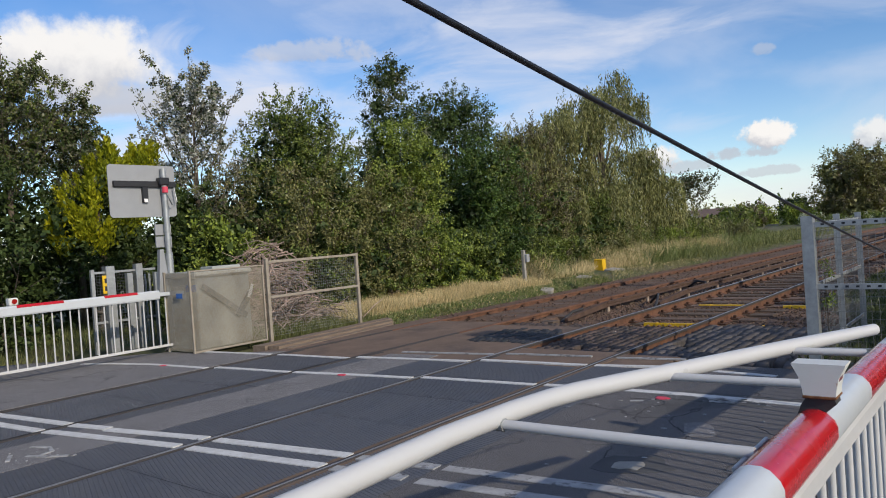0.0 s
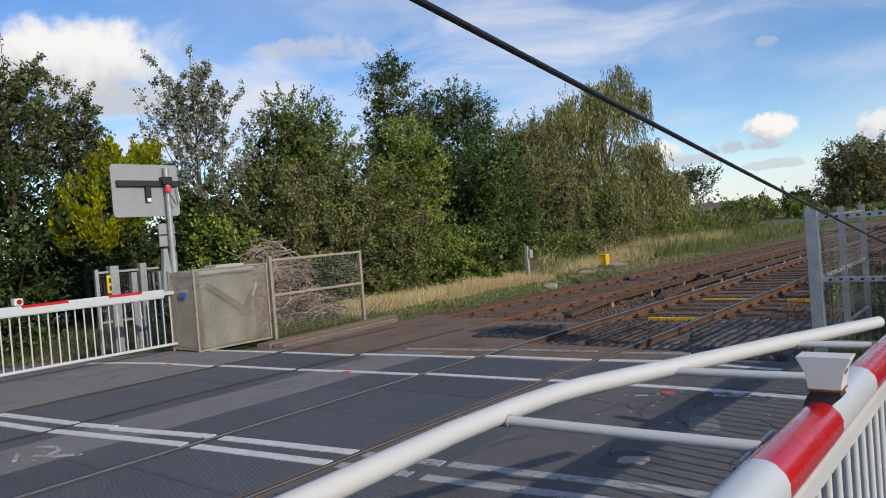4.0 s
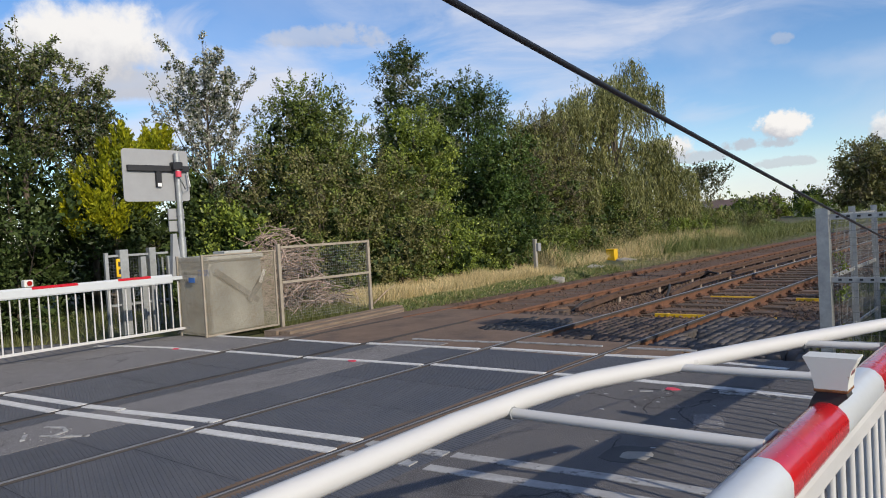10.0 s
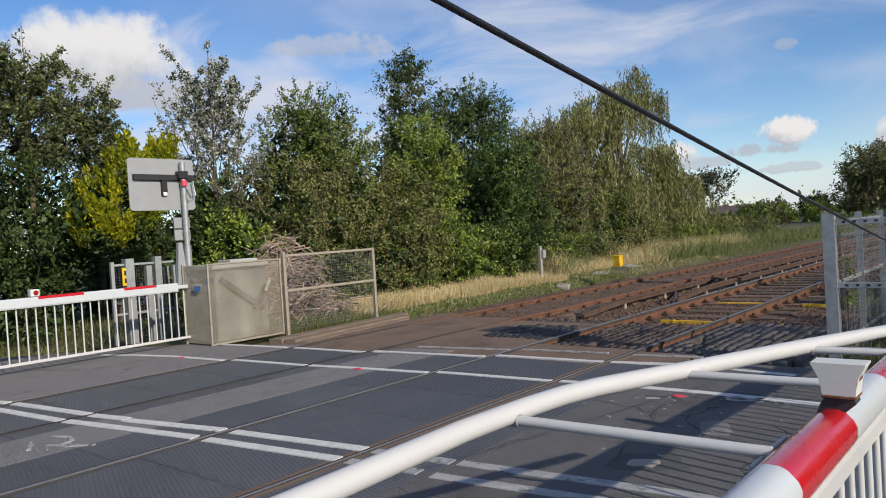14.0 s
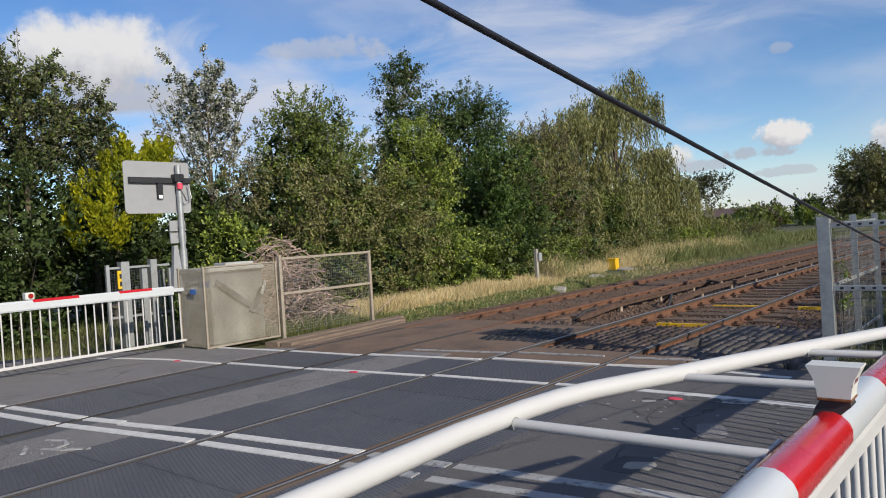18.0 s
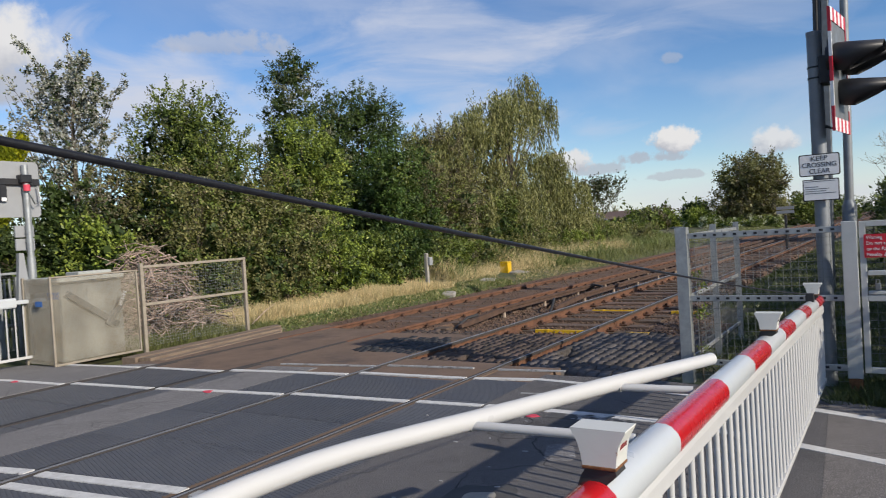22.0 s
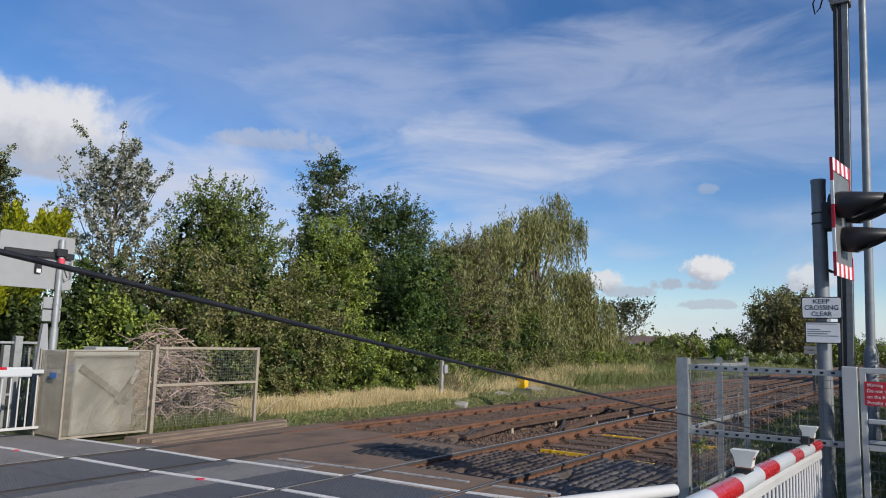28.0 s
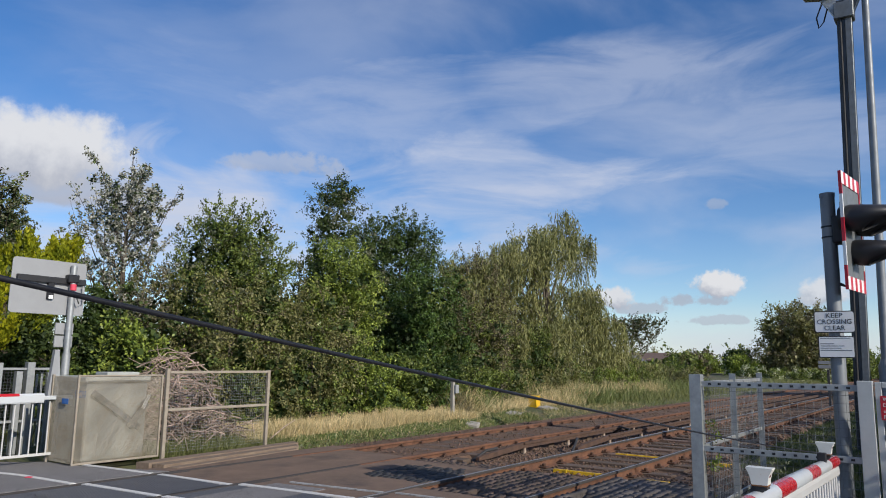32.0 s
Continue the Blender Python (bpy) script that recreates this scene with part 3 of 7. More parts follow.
def tree(name, label, category, base, trunk, crowns, group=""):
    """crowns: (mesh of leaves, label)."""
    t = thing(name, label, category, base, group)
    inv = Matrix.Translation(-Vector(base))
    part("trunk", moved(trunk, inv), M["bark"], t, "", True)
    for leaves, mat, lab in crowns:
        v = leaves - np.array(base)
        part("crown", quads("crown", v, mat), mat, t, lab, kind="stuff")
    return t

# ---- ground, road, railway ----
RAILS = (0.035, -1.465, -3.30, -4.78)


def smooth_step(v, lo, hi):
    t = np.clip((v - lo) / (hi - lo), 0, 1)
    return t * t * (3 - 2 * t)


def ground_z(x, y):
    x, y = np.asarray(x, float), np.asarray(y, float)
    z = -0.05 + 0.0 * x
    edge = 1.2 - 0.8 * smooth_step(y, 6.0, 8.5)
    z = z - 0.27 * smooth_step(x, -6.6, -5.9) * (1 - smooth_step(x, edge, edge + 0.8))
    z = z - 0.10 * smooth_step(x, -6.9, -6.2) * (1 - smooth_step(x, edge + 0.2, edge + 1.0))
    bank = smooth_step(-x, 6.6, 10.5) * smooth_step(y, 4.0, 12.0) * 0.14
    bank = bank + smooth_step(-x, 8.2, 11.5) * 0.12 * smooth_step(y, 12, 26) + smooth_step(-x, 10.0, 14.0) * 0.75 * smooth_step(y, 33, 44) * (1 - 0.75 * smooth_step(y, 46, 66))
    z = z + bank * (1 - smooth_step(y, 120, 260))
    road = smooth_step(y, -16, -12) * (1 - smooth_step(y, -0.9, 0.0)) * (x > -26)
    z = z - 0.3 * road
    lump = 0.035 * np.sin(2.1 * x + 0.7 * y) * np.cos(1.3 * y - 0.6 * x) + 0.02 * np.sin(5.3 * x) * np.sin(4.1 * y)
    return z + lump * smooth_step(-x, 6.4, 7.4)


def build_ground():
    xs = np.unique(np.concatenate([np.arange(-30, 12, 0.5), -30 - np.geomspace(0.7, 2500, 28), 12 + np.geomspace(0.7, 2500, 28)]))
    ys = np.unique(np.concatenate([np.arange(-20, 60, 0.5), -20 - np.geomspace(0.7, 2500, 24), 60 + np.geomspace(0.7, 2500, 26)]))
    X, Y = np.meshgrid(xs, ys, indexing="ij")
    Z = ground_z(X, Y)
    nx, ny = X.shape
    verts = np.stack([X, Y, Z], -1).reshape(-1, 3).tolist()
    faces = [(i * ny + j, (i + 1) * ny + j, (i + 1) * ny + j + 1, i * ny + j + 1) for i in range(nx - 1) for j in range(ny - 1)]
    me = bpy.data.meshes.new("ground")
    me.from_pydata(verts, [], faces)
    me.materials.append(M["soil"])
    me.polygons.foreach_set("use_smooth", [True] * len(me.polygons))
    tagged(new("ground", me), "dry grass and bare earth beside the railway", "ground", "", "structure")


build_ground()

road = thing("road", "worn dark grey asphalt road over the level crossing", "road", kind="structure")
part("approach", sheet([(0.77, 1.5), (2.1, 1.5), (3.45, 1.2), (4.5, 0.78), (8, -0.7), (40, -12), (40, -26), (7, -12.5), (0.77, -9.5)], -0.45, 0.0), M["asphalt"], road)
part("approach", sheet([(-4.86, 0.75), (-6.2, 0.2), (-7.0, 0.12), (-7.6, -0.5), (-9.6, -2.5), (-11.4, -4.4), (-16, -12), (-32, -38), (-40, -34), (-40, -50), (-20, -34), (-9, -13.5), (-4.86, -9.5)], -0.45, 0.0), M["asphalt_light"], road)
part("footway", sheet([(3.5, 1.16), (4.5, 0.76), (8.0, -0.72), (8.0, -3.4), (3.75, -3.4)], -0.02, 0.0016), M["asphalt_worn"], road, "dusty brownish footway surface")
part("infill", sheet([(-2.98, 1.05), (-2.2, 1.15), (-2.2, -9.5), (-2.98, -9.5)], -0.3, -0.002), M["asphalt_light"], road, "grey asphalt strip between the two tracks")
# repairs and ironwork in the surface
def ragged_edge(x, y, rx, ry, turn, seed, n=13):
    """An uneven outline round a middle."""
    g = np.random.default_rng(seed)
    out = []
    for k in range(n):
        a = 2 * math.pi * k / n
        q = g.uniform(0.72, 1.08) / max(abs(math.cos(a)), abs(math.sin(a))) ** 0.75
        u, v = rx * math.cos(a) * q, ry * math.sin(a) * q
        out.append((x + u * math.cos(turn) - v * math.sin(turn), y + u * math.sin(turn) + v * math.cos(turn)))
    return out


for pts, mt, z in ((ragged_edge(1.97, -0.95, 0.13, 0.2, 0.25, 301), "asphalt_light", 0.0035), (ragged_edge(1.86, -1.9, 0.1, 0.085, 0.2, 302), "concrete", 0.004), (ragged_edge(1.87, -1.88, 0.26, 0.2, 0.5, 303), "asphalt_patch", 0.002),
                   ([(1.45, 0.22), (2.2, 0.24), (2.2, -0.12), (1.5, -0.1)], "asphalt_patch", 0.0025), ([(0.9, -4.9), (1.9, -4.8), (1.9, -3.3), (0.95, -3.4)], "asphalt_patch", 0.0025)):
    part("patch", sheet(pts, -0.02, z), M[mt], road)
g = np.random.default_rng(305)
flecks = []
for x, y, rx, ry, n in ((1.88, 0.02, 0.16, 0.07, 50), (1.5, -0.35, 0.4, 0.2, 9), (2.2, 0.2, 0.5, 0.4, 8), (1.2, -1.1, 0.5, 0.7, 10), (-2.4, -3.7, 0.2, 0.12, 9), (2.3, -1.6, 0.5, 0.8, 8)):
    for _ in range(n):
        flecks.append(sheet(ragged_edge(x + g.normal() * rx, y + g.normal() * ry, g.uniform(0.006, 0.028), g.uniform(0.003, 0.010), g.uniform(-0.3, 0.5), int(g.integers(1e6)), 6), -0.005, 0.0045))
part("paint_flecks", join(*flecks), M["line_worn"], road, "flecks of old white paint", kind="stuff")
crack = []
for x, y, a, n in ((1.1, -0.2, 0.1, 16), (2.3, -0.7, 0.3, 12), (-7.2, -2.6, 0.6, 18), (-6.2, -1.8, 1.4, 12)):
    pts = [(x, y)]
    for _ in range(n):
        a += g.normal() * 0.45
        pts.append((pts[-1][0] + 0.07 * math.cos(a), pts[-1][1] + 0.07 * math.sin(a)))
    for (x0, y0), (x1, y1) in zip(pts[:-1], pts[1:]):
        w = g.uniform(0.001, 0.0028)
        nx, ny = -(y1 - y0) / 0.07 * w, (x1 - x0) / 0.07 * w
        crack.append(sheet([(x0 - nx, y0 - ny), (x1 - nx, y1 - ny), (x1 + nx, y1 + ny), (x0 + nx, y0 + ny)], -0.01, 0.003))
part("crack_filling", join(*crack), M["black_rubber"], road, "dark cracks in the asphalt", kind="stuff")


def marking(points, width, mat, parent):
    """A painted line along points."""
    pts = [Vector((*p, 0)) for p in points]
    left, right = [], []
    for i, p in enumerate(pts):
        d = (pts[min(i + 1, len(pts) - 1)] - pts[max(i - 1, 0)]).normalized()
        s = Vector((-d.y, d.x, 0)) * width / 2
        left.append(tuple((p + s).xy))
        right.append(tuple((p - s).xy))
    part("line", sheet(left + right[::-1], -0.01, 0.005), mat, parent)


lines = thing("road_marking", "broken white painted lines across the crossing", "road marking", kind="structure")
for seg in ([(-6.40, 0.30), (-4.86, 0.47)], [(-4.70, 0.50), (-3.33, 0.59)], [(-3.26, 0.70), (-1.51, 0.90)], [(-1.40, 1.02), (0.0, 1.09)], [(0.10, 1.11), (0.80, 1.24), (2.0, 1.10)],
            [(-7.4, -1.12), (-6.9, -0.93), (-6.0, -0.72), (-4.84, -0.63)], [(-4.73, -0.54), (-3.34, -0.42)], [(-3.26, -0.40), (-2.3, -0.26), (-1.51, -0.17)], [(-1.41, -0.10), (0.0, -0.005)], [(0.10, 0.02), (0.78, 0.075)]):
    marking(seg, 0.085, M["line_paint"], lines)
for seg in ([(-7.9, -4.6), (-6.4, -3.75), (-4.85, -3.30)], [(-4.72, -3.28), (-3.34, -3.10)], [(-3.26, -3.10), (-2.75, -3.0)], [(-2.72, -3.03), (-1.51, -2.78)], [(-1.38, -2.77), (0.0, -2.57)],
            [(-7.9, -4.85), (-6.4, -4.0), (-4.85, -3.53)], [(-4.72, -3.51), (-3.34, -3.36)], [(-3.26, -3.34), (-1.53, -3.03)], [(-1.38, -3.02), (0.0, -2.83)]):
    marking(seg, 0.10, M["line_paint"], lines)
for seg in ([(0.10, -2.57), (0.76, -2.49)], [(0.82, -2.48), (2.14, -2.31), (3.3, -2.2)], [(0.10, -2.83), (0.7, -2.75)], [(0.82, -2.76), (2.14, -2.58), (3.3, -2.45)], [(0.82, 0.08), (1.5, 0.10), (2.45, 0.07), (3.33, -0.19), (4.4, -0.58)], [(2.2, 1.05), (3.28, 0.84), (4.15, 0.5)]):
    marking(seg, 0.10, M["line_worn"] if seg[0][1] < -2 else M["line_paint"], lines)
for seg in ([(-0.2, 1.62), (-1.35, 1.5)], [(-1.5, 1.42), (-2.9, 1.22)], [(0.12, 1.62), (0.9, 1.72)]):
    marking(seg, 0.05, M["line_worn"], lines)
for seg in ([(-2.78, -3.66), (-2.6, -3.58), (-2.45, -3.62), (-2.4, -3.74)], [(-2.5, -3.8), (-2.3, -3.72), (-2.12, -3.58)], [(-2.66, -3.86), (-2.48, -3.95)], [(1.72, 0.0), (1.82, 0.06), (1.92, 0.0), (2.02, 0.08)], [(1.76, -0.08), (1.9, -0.06), (1.98, -0.02)], [(0.9, 0.62), (1.5, 0.7)], [(1.25, -0.25), (1.15, -0.3)]):
    marking(seg, 0.035, M["line_worn"], lines)
for x, y in ((1.36, -0.11), (-2.47, -0.33), (-5.74, -0.74)):
    pts = [(x + 0.06 * math.cos(a) * (1 + 0.3 * math.sin(3 * a + x)), y + 0.045 * math.sin(a)) for a in np.linspace(0, 2 * math.pi, 11)[:-1]]
    part("paint_spot", sheet(pts, -0.01, 0.007), M["pink_paint"], lines, "sprayed pink survey mark")

# brown dirt-covered decking beyond the walkway
deck = thing("crossing_apron", "rust-brown dirty decking beside the crossing panels", "crossing deck", kind="structure")
for x0, x1, y0, y1 in ((-5.35, -4.82, 0.5, 4.6), (-4.74, -3.34, 0.72, 4.3), (-3.26, -1.51, 1.05, 4.0), (-1.42, 0.0, 1.3, 2.0), (0.08, 0.77, 1.35, 1.9)):
    y0 -= 0.5
    part("deck_board", sheet([(x0, y0), (x1, y0 + 0.13 * (x1 - x0)), (x1, y1), (x0, y1)], -0.3, -0.012), M["brown_deck"], deck)

for x in RAILS:
    for s in (-1, 1):
        a, b = sorted((x + s * 0.036, x + s * (0.075 if x == RAILS[1] else 0.1 if x == RAILS[0] else 0.095)))
        part("rail_groove", box(a, -9.4, -0.1, b, 1.6 + 0.13 * x, -0.004 if x == RAILS[0] else -0.0095, 0.002), M["black_rubber"] if x == RAILS[1] else M["rail_dirt"] if x == RAILS[0] else M["groove"], deck, "dirt-filled groove beside the rail")

# timber edging boards on the far side
edging = thing("timber_edging", "weathered brown planks edging the track beside the fence", "planks", kind="structure")
for k, (x0, x1, z) in enumerate(((-6.02, -5.78, 0.05), (-5.76, -5.56, 0.035), (-5.54, -5.38, 0.0))):
    part("plank", sheet([(x0 + 0.35, 0.75 + 0.1 * k), (x1 + 0.35, 0.8 + 0.1 * k), (x1, 4.1 - 0.2 * k), (x0, 4.2 - 0.2 * k)], -0.3, z), M["plank"], edging)


def rail_profile(x):
    h = 0.159
    pts = [(-0.07, -h), (0.07, -h), (0.07, -h + 0.012), (0.012, -h + 0.03), (0.012, -0.045), (0.035, -0.036), (0.035, -0.008), (0.027, -0.001)]
    return [(x + a, b) for a, b in pts] + [(x - a, b) for a, b in pts[::-1][:-2]]


tracks = []
for name, xs in (("near", RAILS[:2]), ("far", RAILS[2:])):
    tr = thing("railway_track", "rusty running rails on sleepers with bright worn heads" if name == "near" else "rust-brown running rails on sleepers, dull heads", "railway track", kind="structure")
    for x in xs:
        r = part("rail", prism(rail_profile(x), -45, 240), M["rail_rust"], tr)
        shiny = x == RAILS[1]
        head = [(x - 0.0365, -0.03), (x + 0.0365, -0.03), (x + 0.0365, -0.006), (x + 0.029, 0.0015), (x - 0.029, 0.0015), (x - 0.0365, -0.006)]
        part("rail_head", prism(head, -45, 3.0), M["rail_dull"], r, "worn rail head")
        part("rail_head", prism(head, 3.0, 240), M["rail_dull"] if name == "near" else M["rail_rust"], r, "worn rail head" if name == "near" else "rusty rail head")
        if shiny or x == RAILS[0]:
            part("running_band", box(x - (0.019 if shiny else 0.0), -45, 0.0, x + (0.021 if shiny else 0.02), 240, 0.003, 0.0006), M["rail_top"], r, "bright worn running band")
    tracks.append((tr, xs))

# conductor rails with their ramp ends, and bonding cables, between the tracks
live = thing("conductor_rail", "rust-brown conductor rail on white insulators between the tracks", "conductor rail", kind="structure")
for x, y0 in ((-1.98, 8.0), (-2.66, 5.4)):
    part("rail", prism([(x - 0.04, -0.055), (x + 0.04, -0.055), (x + 0.04, -0.04), (x + 0.014, -0.03), (x + 0.014, 0.0), (x + 0.036, 0.008), (x + 0.036, 0.05), (x - 0.036, 0.05), (x - 0.036, 0.008), (x - 0.014, 0.0), (x - 0.014, -0.03), (x - 0.04, -0.04)], y0 + 1.6, 240), M["rail_dark"], live)
    part("ramp", prism([(y0, -0.13), (y0 + 0.3, -0.13), (y0 + 1.65, -0.055), (y0 + 1.65, 0.05), (y0 + 0.2, -0.05), (y0, -0.075)], x - 0.036, x + 0.036, "x"), M["rail_dark"], live)
    for k in range(12):
        yy = y0 + 1.7 + 1.95 * k
        part("insulator", pipe([(x, yy, -0.25), (x, yy, -0.19), (x, yy, -0.17), (x, yy, -0.055)], [0.055, 0.055, 0.038, 0.035], 10), M["insulator"], live, "pale ceramic insulator", True)
for pts in ([(-1.9, 7.6, -0.16), (-1.95, 7.9, 0.02), (-2.1, 8.3, 0.06), (-2.4, 8.6, -0.14)], [(-2.0, 10.8, -0.16), (-2.1, 11.2, 0.05), (-2.4, 11.5, 0.06), (-2.7, 11.7, -0.1)], [(-2.9, 5.6, -0.18), (-2.8, 5.9, -0.02), (-2.75, 6.2, 0.0)]):
    part("bond_cable", pipe(pts, 0.028, 8), M["black_rubber"], live, "", True)

# yellow guard strips on the sleepers
guards = thing("guard_strip", "yellow painted boards laid across the sleepers", "guard board", kind="structure")
for x0, x1, y in ((-1.15, -0.06, 5.35), (-1.15, -0.06, 8.0), (0.42, 0.85, 5.25), (0.42, 1.0, 7.9)):
    part("board", prism([(y - 0.035, -0.17), (y + 0.035, -0.17), (y + 0.03, -0.118), (y - 0.03, -0.118)], x0, x1, "x"), M["yellow_paint"], guards)
    for s in (0.2, 0.8):
        part("cleat", box(x0 + (x1 - x0) * s - 0.02, y - 0.04, -0.2, x0 + (x1 - x0) * s + 0.02, y + 0.04, -0.114), M["yellow_paint"], guards)

# ---- the barriers ----
def octo(x, z, r, squash=1.0):
    out = []
    for q in range(8):
        for d in (-0.62, 0.62):
            a = math.pi / 8 + q * math.pi / 4 + d * 0.25
            out.append((x + 1.06 * r * math.cos(a), z + 1.06 * r * squash * math.sin(a)))
    return out


BX, BZ = 3.415, 0.935
near = thing("barrier", "lowered red and white level crossing barrier with white bar skirt", "barrier", (BX, -7.3, 0))
off = Matrix.Translation((-BX, 7.3, 0))


def bpart(name, geo, mat, parent=near, label="", smooth=False):
    return part(name, moved(geo, off), mat, parent, label, smooth)


def boom_z(y):
    """The boom's middle height; it sags towards its tip."""
    d = max(0.0, y + 4.6)
    return BZ - 0.011 * d - 0.0021 * d * d


def cone_boom(y0, y1, r0, r1):
    a, b = octo(BX, boom_z(y0), r0), octo(BX, boom_z(y1), r1)
    n = len(a)
    vs = [(x, y0, z) for x, z in a] + [(x, y1, z) for x, z in b]
    return vs + vs, [(k, (k + 1) % n, n + (k + 1) % n, n + k) for k in range(n)] + [tuple(range(2 * n, 3 * n))[::-1], tuple(range(3 * n, 4 * n))]


def boom_r(y):
    return 0.062 + (0.045 - 0.062) * (y + 7.3) / 8.9


cuts = [-7.3, -5.68, -5.12, -4.54, -3.97, -3.40, -2.66, -2.06, -1.55, -0.98, -0.50, 0.11, 0.51, 1.10, 1.58]
for k, (a, b) in enumerate(zip(cuts[:-1], cuts[1:])):
    red = k % 2 == 1
    bpart("boom_section", cone_boom(a, b, boom_r(a), boom_r(b)), M["red_film" if red else "white_film"], near, "glossy red reflective film" if red else "white reflective film", True)
# side flange that carries the skirt
def sagging_rail(ys):
    """A flange of one section that follows the boom."""
    sec = [(0.002, -0.105), (0.040, -0.105), (0.046, -0.098), (0.046, -0.055), (0.04, -0.03), (-0.01, -0.05)]
    vs = [(BX + a, y, boom_z(y) + b) for y in ys for a, b in sec]
    fs = [(6 * j + i, 6 * j + (i + 1) % 6, 6 * j + 6 + (i + 1) % 6, 6 * j + 6 + i) for j in range(len(ys) - 1) for i in range(6)]
    return vs, fs + [tuple(range(6))[::-1], tuple(range(len(vs) - 6, len(vs)))]


bpart("skirt_rail", sagging_rail([-7.2, -4.6, -3.5, -2.5, -1.5, -0.6, 0.2, 0.9, 1.5]), M["white_paint"])
bpart("skirt_rail", box(BX + 0.005, -7.2, 0.085, BX + 0.045, 1.5, 0.115), M["white_paint"])
bar = data("skirt_bar", moved(pipe([(0, 0, 0.1), (0, 0, BZ - 0.10)], 0.0115, 8), Matrix.Identity(4)), M["white_paint"], True)
for k in range(69):
    ob = part("skirt_bar", bar, None, near)
    y = -7.1 + 7.1 * k / 56
    ob.location = (0.025, y + 7.3, 0)
    ob.scale = (1, 1, (boom_z(y) - 0.1) / (BZ - 0.1))


def boom_lamp(y, x, z):
    """A pale warning lamp with a flared hood on a rusty saddle."""
    w0, w1 = 0.041, 0.068
    body = [(-w0, -0.052), (w0, -0.052), (w0 * 1.06, -0.03), (w0 * 1.22, 0.0), (w1, 0.035), (w1 * 0.99, 0.038), (-w1 * 0.99, 0.038), (-w1, 0.035), (-w0 * 1.22, 0.0), (-w0 * 1.06, -0.03)]
    lamp = bpart("lamp", prism([(x + a, z + b) for a, b in body], y - 0.03, y + 0.05), M["lamp_white"], near, "pale grey boom lamp with rusty edge")
    part("rim", moved(box(x - w0 - 0.002, y - 0.032, z - 0.058, x + w0 + 0.002, y + 0.052, z - 0.05, 0.002), off), M["rust"], lamp, "rusty lower edge")
    part("lens", moved(pipe([(x + 0.042, y + 0.01, z - 0.010), (x + 0.0475, y + 0.01, z - 0.0115)], [0.028, 0.026], 14), off), M["red_lens"], lamp, "red lens", True)
    bpart("lamp_bracket", prism([(BX - 0.05, boom_z(y) + 0.02), (BX - 0.02, boom_z(y) + 0.05), (BX + 0.03, boom_z(y) + 0.05), (x + 0.04, z - 0.072), (x + 0.036, z - 0.058), (x - 0.036, z - 0.058), (x - 0.05, z - 0.08)], y - 0.022, y + 0.042), M["black_rubber"], near, "dark clamp bracket")


for y, x, z in ((-3.95, 3.432, 1.074), (-1.35, 3.43, 1.015), (1.0, 3.43, 0.957)):
    boom_lamp(y, x, z)

# white bracing tube with rungs beside the boom
TZ = 1.0
tube_pts = [(2.76, -7.2, 1.01), (2.694, -5.35, 0.998), (2.68, -5.08, 0.997), (2.655, -4.66, 0.995), (2.658, -4.35, 0.992), (2.674, -4.16, 0.99), (2.702, -4.0, 0.986), (2.76, -3.8, 0.98), (2.828, -3.58, 0.973), (3.085, -2.86, 0.965), (3.32, -2.25, 0.96)]
bpart("brace_tube", pipe(tube_pts, [0.0315] * 10 + [0.027], 18), M["white_paint"], near, "white painted bracing tube", True)
for (x, y, z), x1 in (((2.67, -4.43, 0.975), BX - 0.045), ((2.83, -3.57, 0.96), BX - 0.045), ((3.09, -2.86, 0.95), BX - 0.045), ((2.694, -5.35, 0.98), BX - 0.045)):
    rung = bpart("rung", pipe([(x, y, z), (x1, y + 0.05, boom_z(y) + 0.035)], 0.0155, 12), M["white_paint"], near, "", True)
    part("clamp", moved(pipe([(x - 0.012, y, z), (x + 0.02, y, z)], 0.02, 10), off), M["galv"], rung)
    if y > -3.6:
        continue
    plate_ = bpart("clamp_plate", box(BX - 0.069, y - 0.05, BZ - 0.03, BX - 0.057, y + 0.22, BZ + 0.028, 0.003), M["gate_grey"], near, "bolted galvanised clamp plate")
    part("bolt", moved(pipe([(BX - 0.08, y - 0.035, BZ - 0.005), (BX - 0.066, y - 0.035, BZ - 0.005)], 0.011, 8), off), M["black"], plate_, "black bolt head")
# stay cable from the mast to the tip
A, B = Vector((BX - 0.024, 0.98, boom_z(0.98) + 0.102)), Vector((3.50, -7.0, 1.93))
sag = [A.lerp(B, f) + Vector((0, 0, -0.036 * 4 * f * (1 - f))) for f in np.linspace(0, 1, 25)]
bpart("stay_cable", pipe(sag, 0.0037, 10), M["cable"], near, "black sheathed stay cable", True)
bpart("tip_shackle", box(BX - 0.03, 0.88, boom_z(0.9) + 0.03, BX + 0.03, 0.95, boom_z(0.9) + 0.11), M["black"], near)
bpart("mast", pipe([(3.50, -7.0, 0.0), (3.50, -7.0, 2.0)], [0.07, 0.04], 12), M["grey_paint"], near, "", True)
bpart("housing", box(BX - 0.75, -8.3, 0.0, BX + 0.35, -7.15, 1.2, 0.02), M["cabinet_grey"], near, "grey barrier machine housing")

# the far barrier
FX = -6.9
far = thing("barrier", "lowered white barrier with red film and white bar skirt", "barrier", (FX, 0.3, 0))
foff = Matrix.Translation((-FX, -0.3, 0))


def fpart(name, geo, mat, parent=far, label="", smooth=False):
    return part(name, moved(geo, foff), mat, parent, label, smooth)


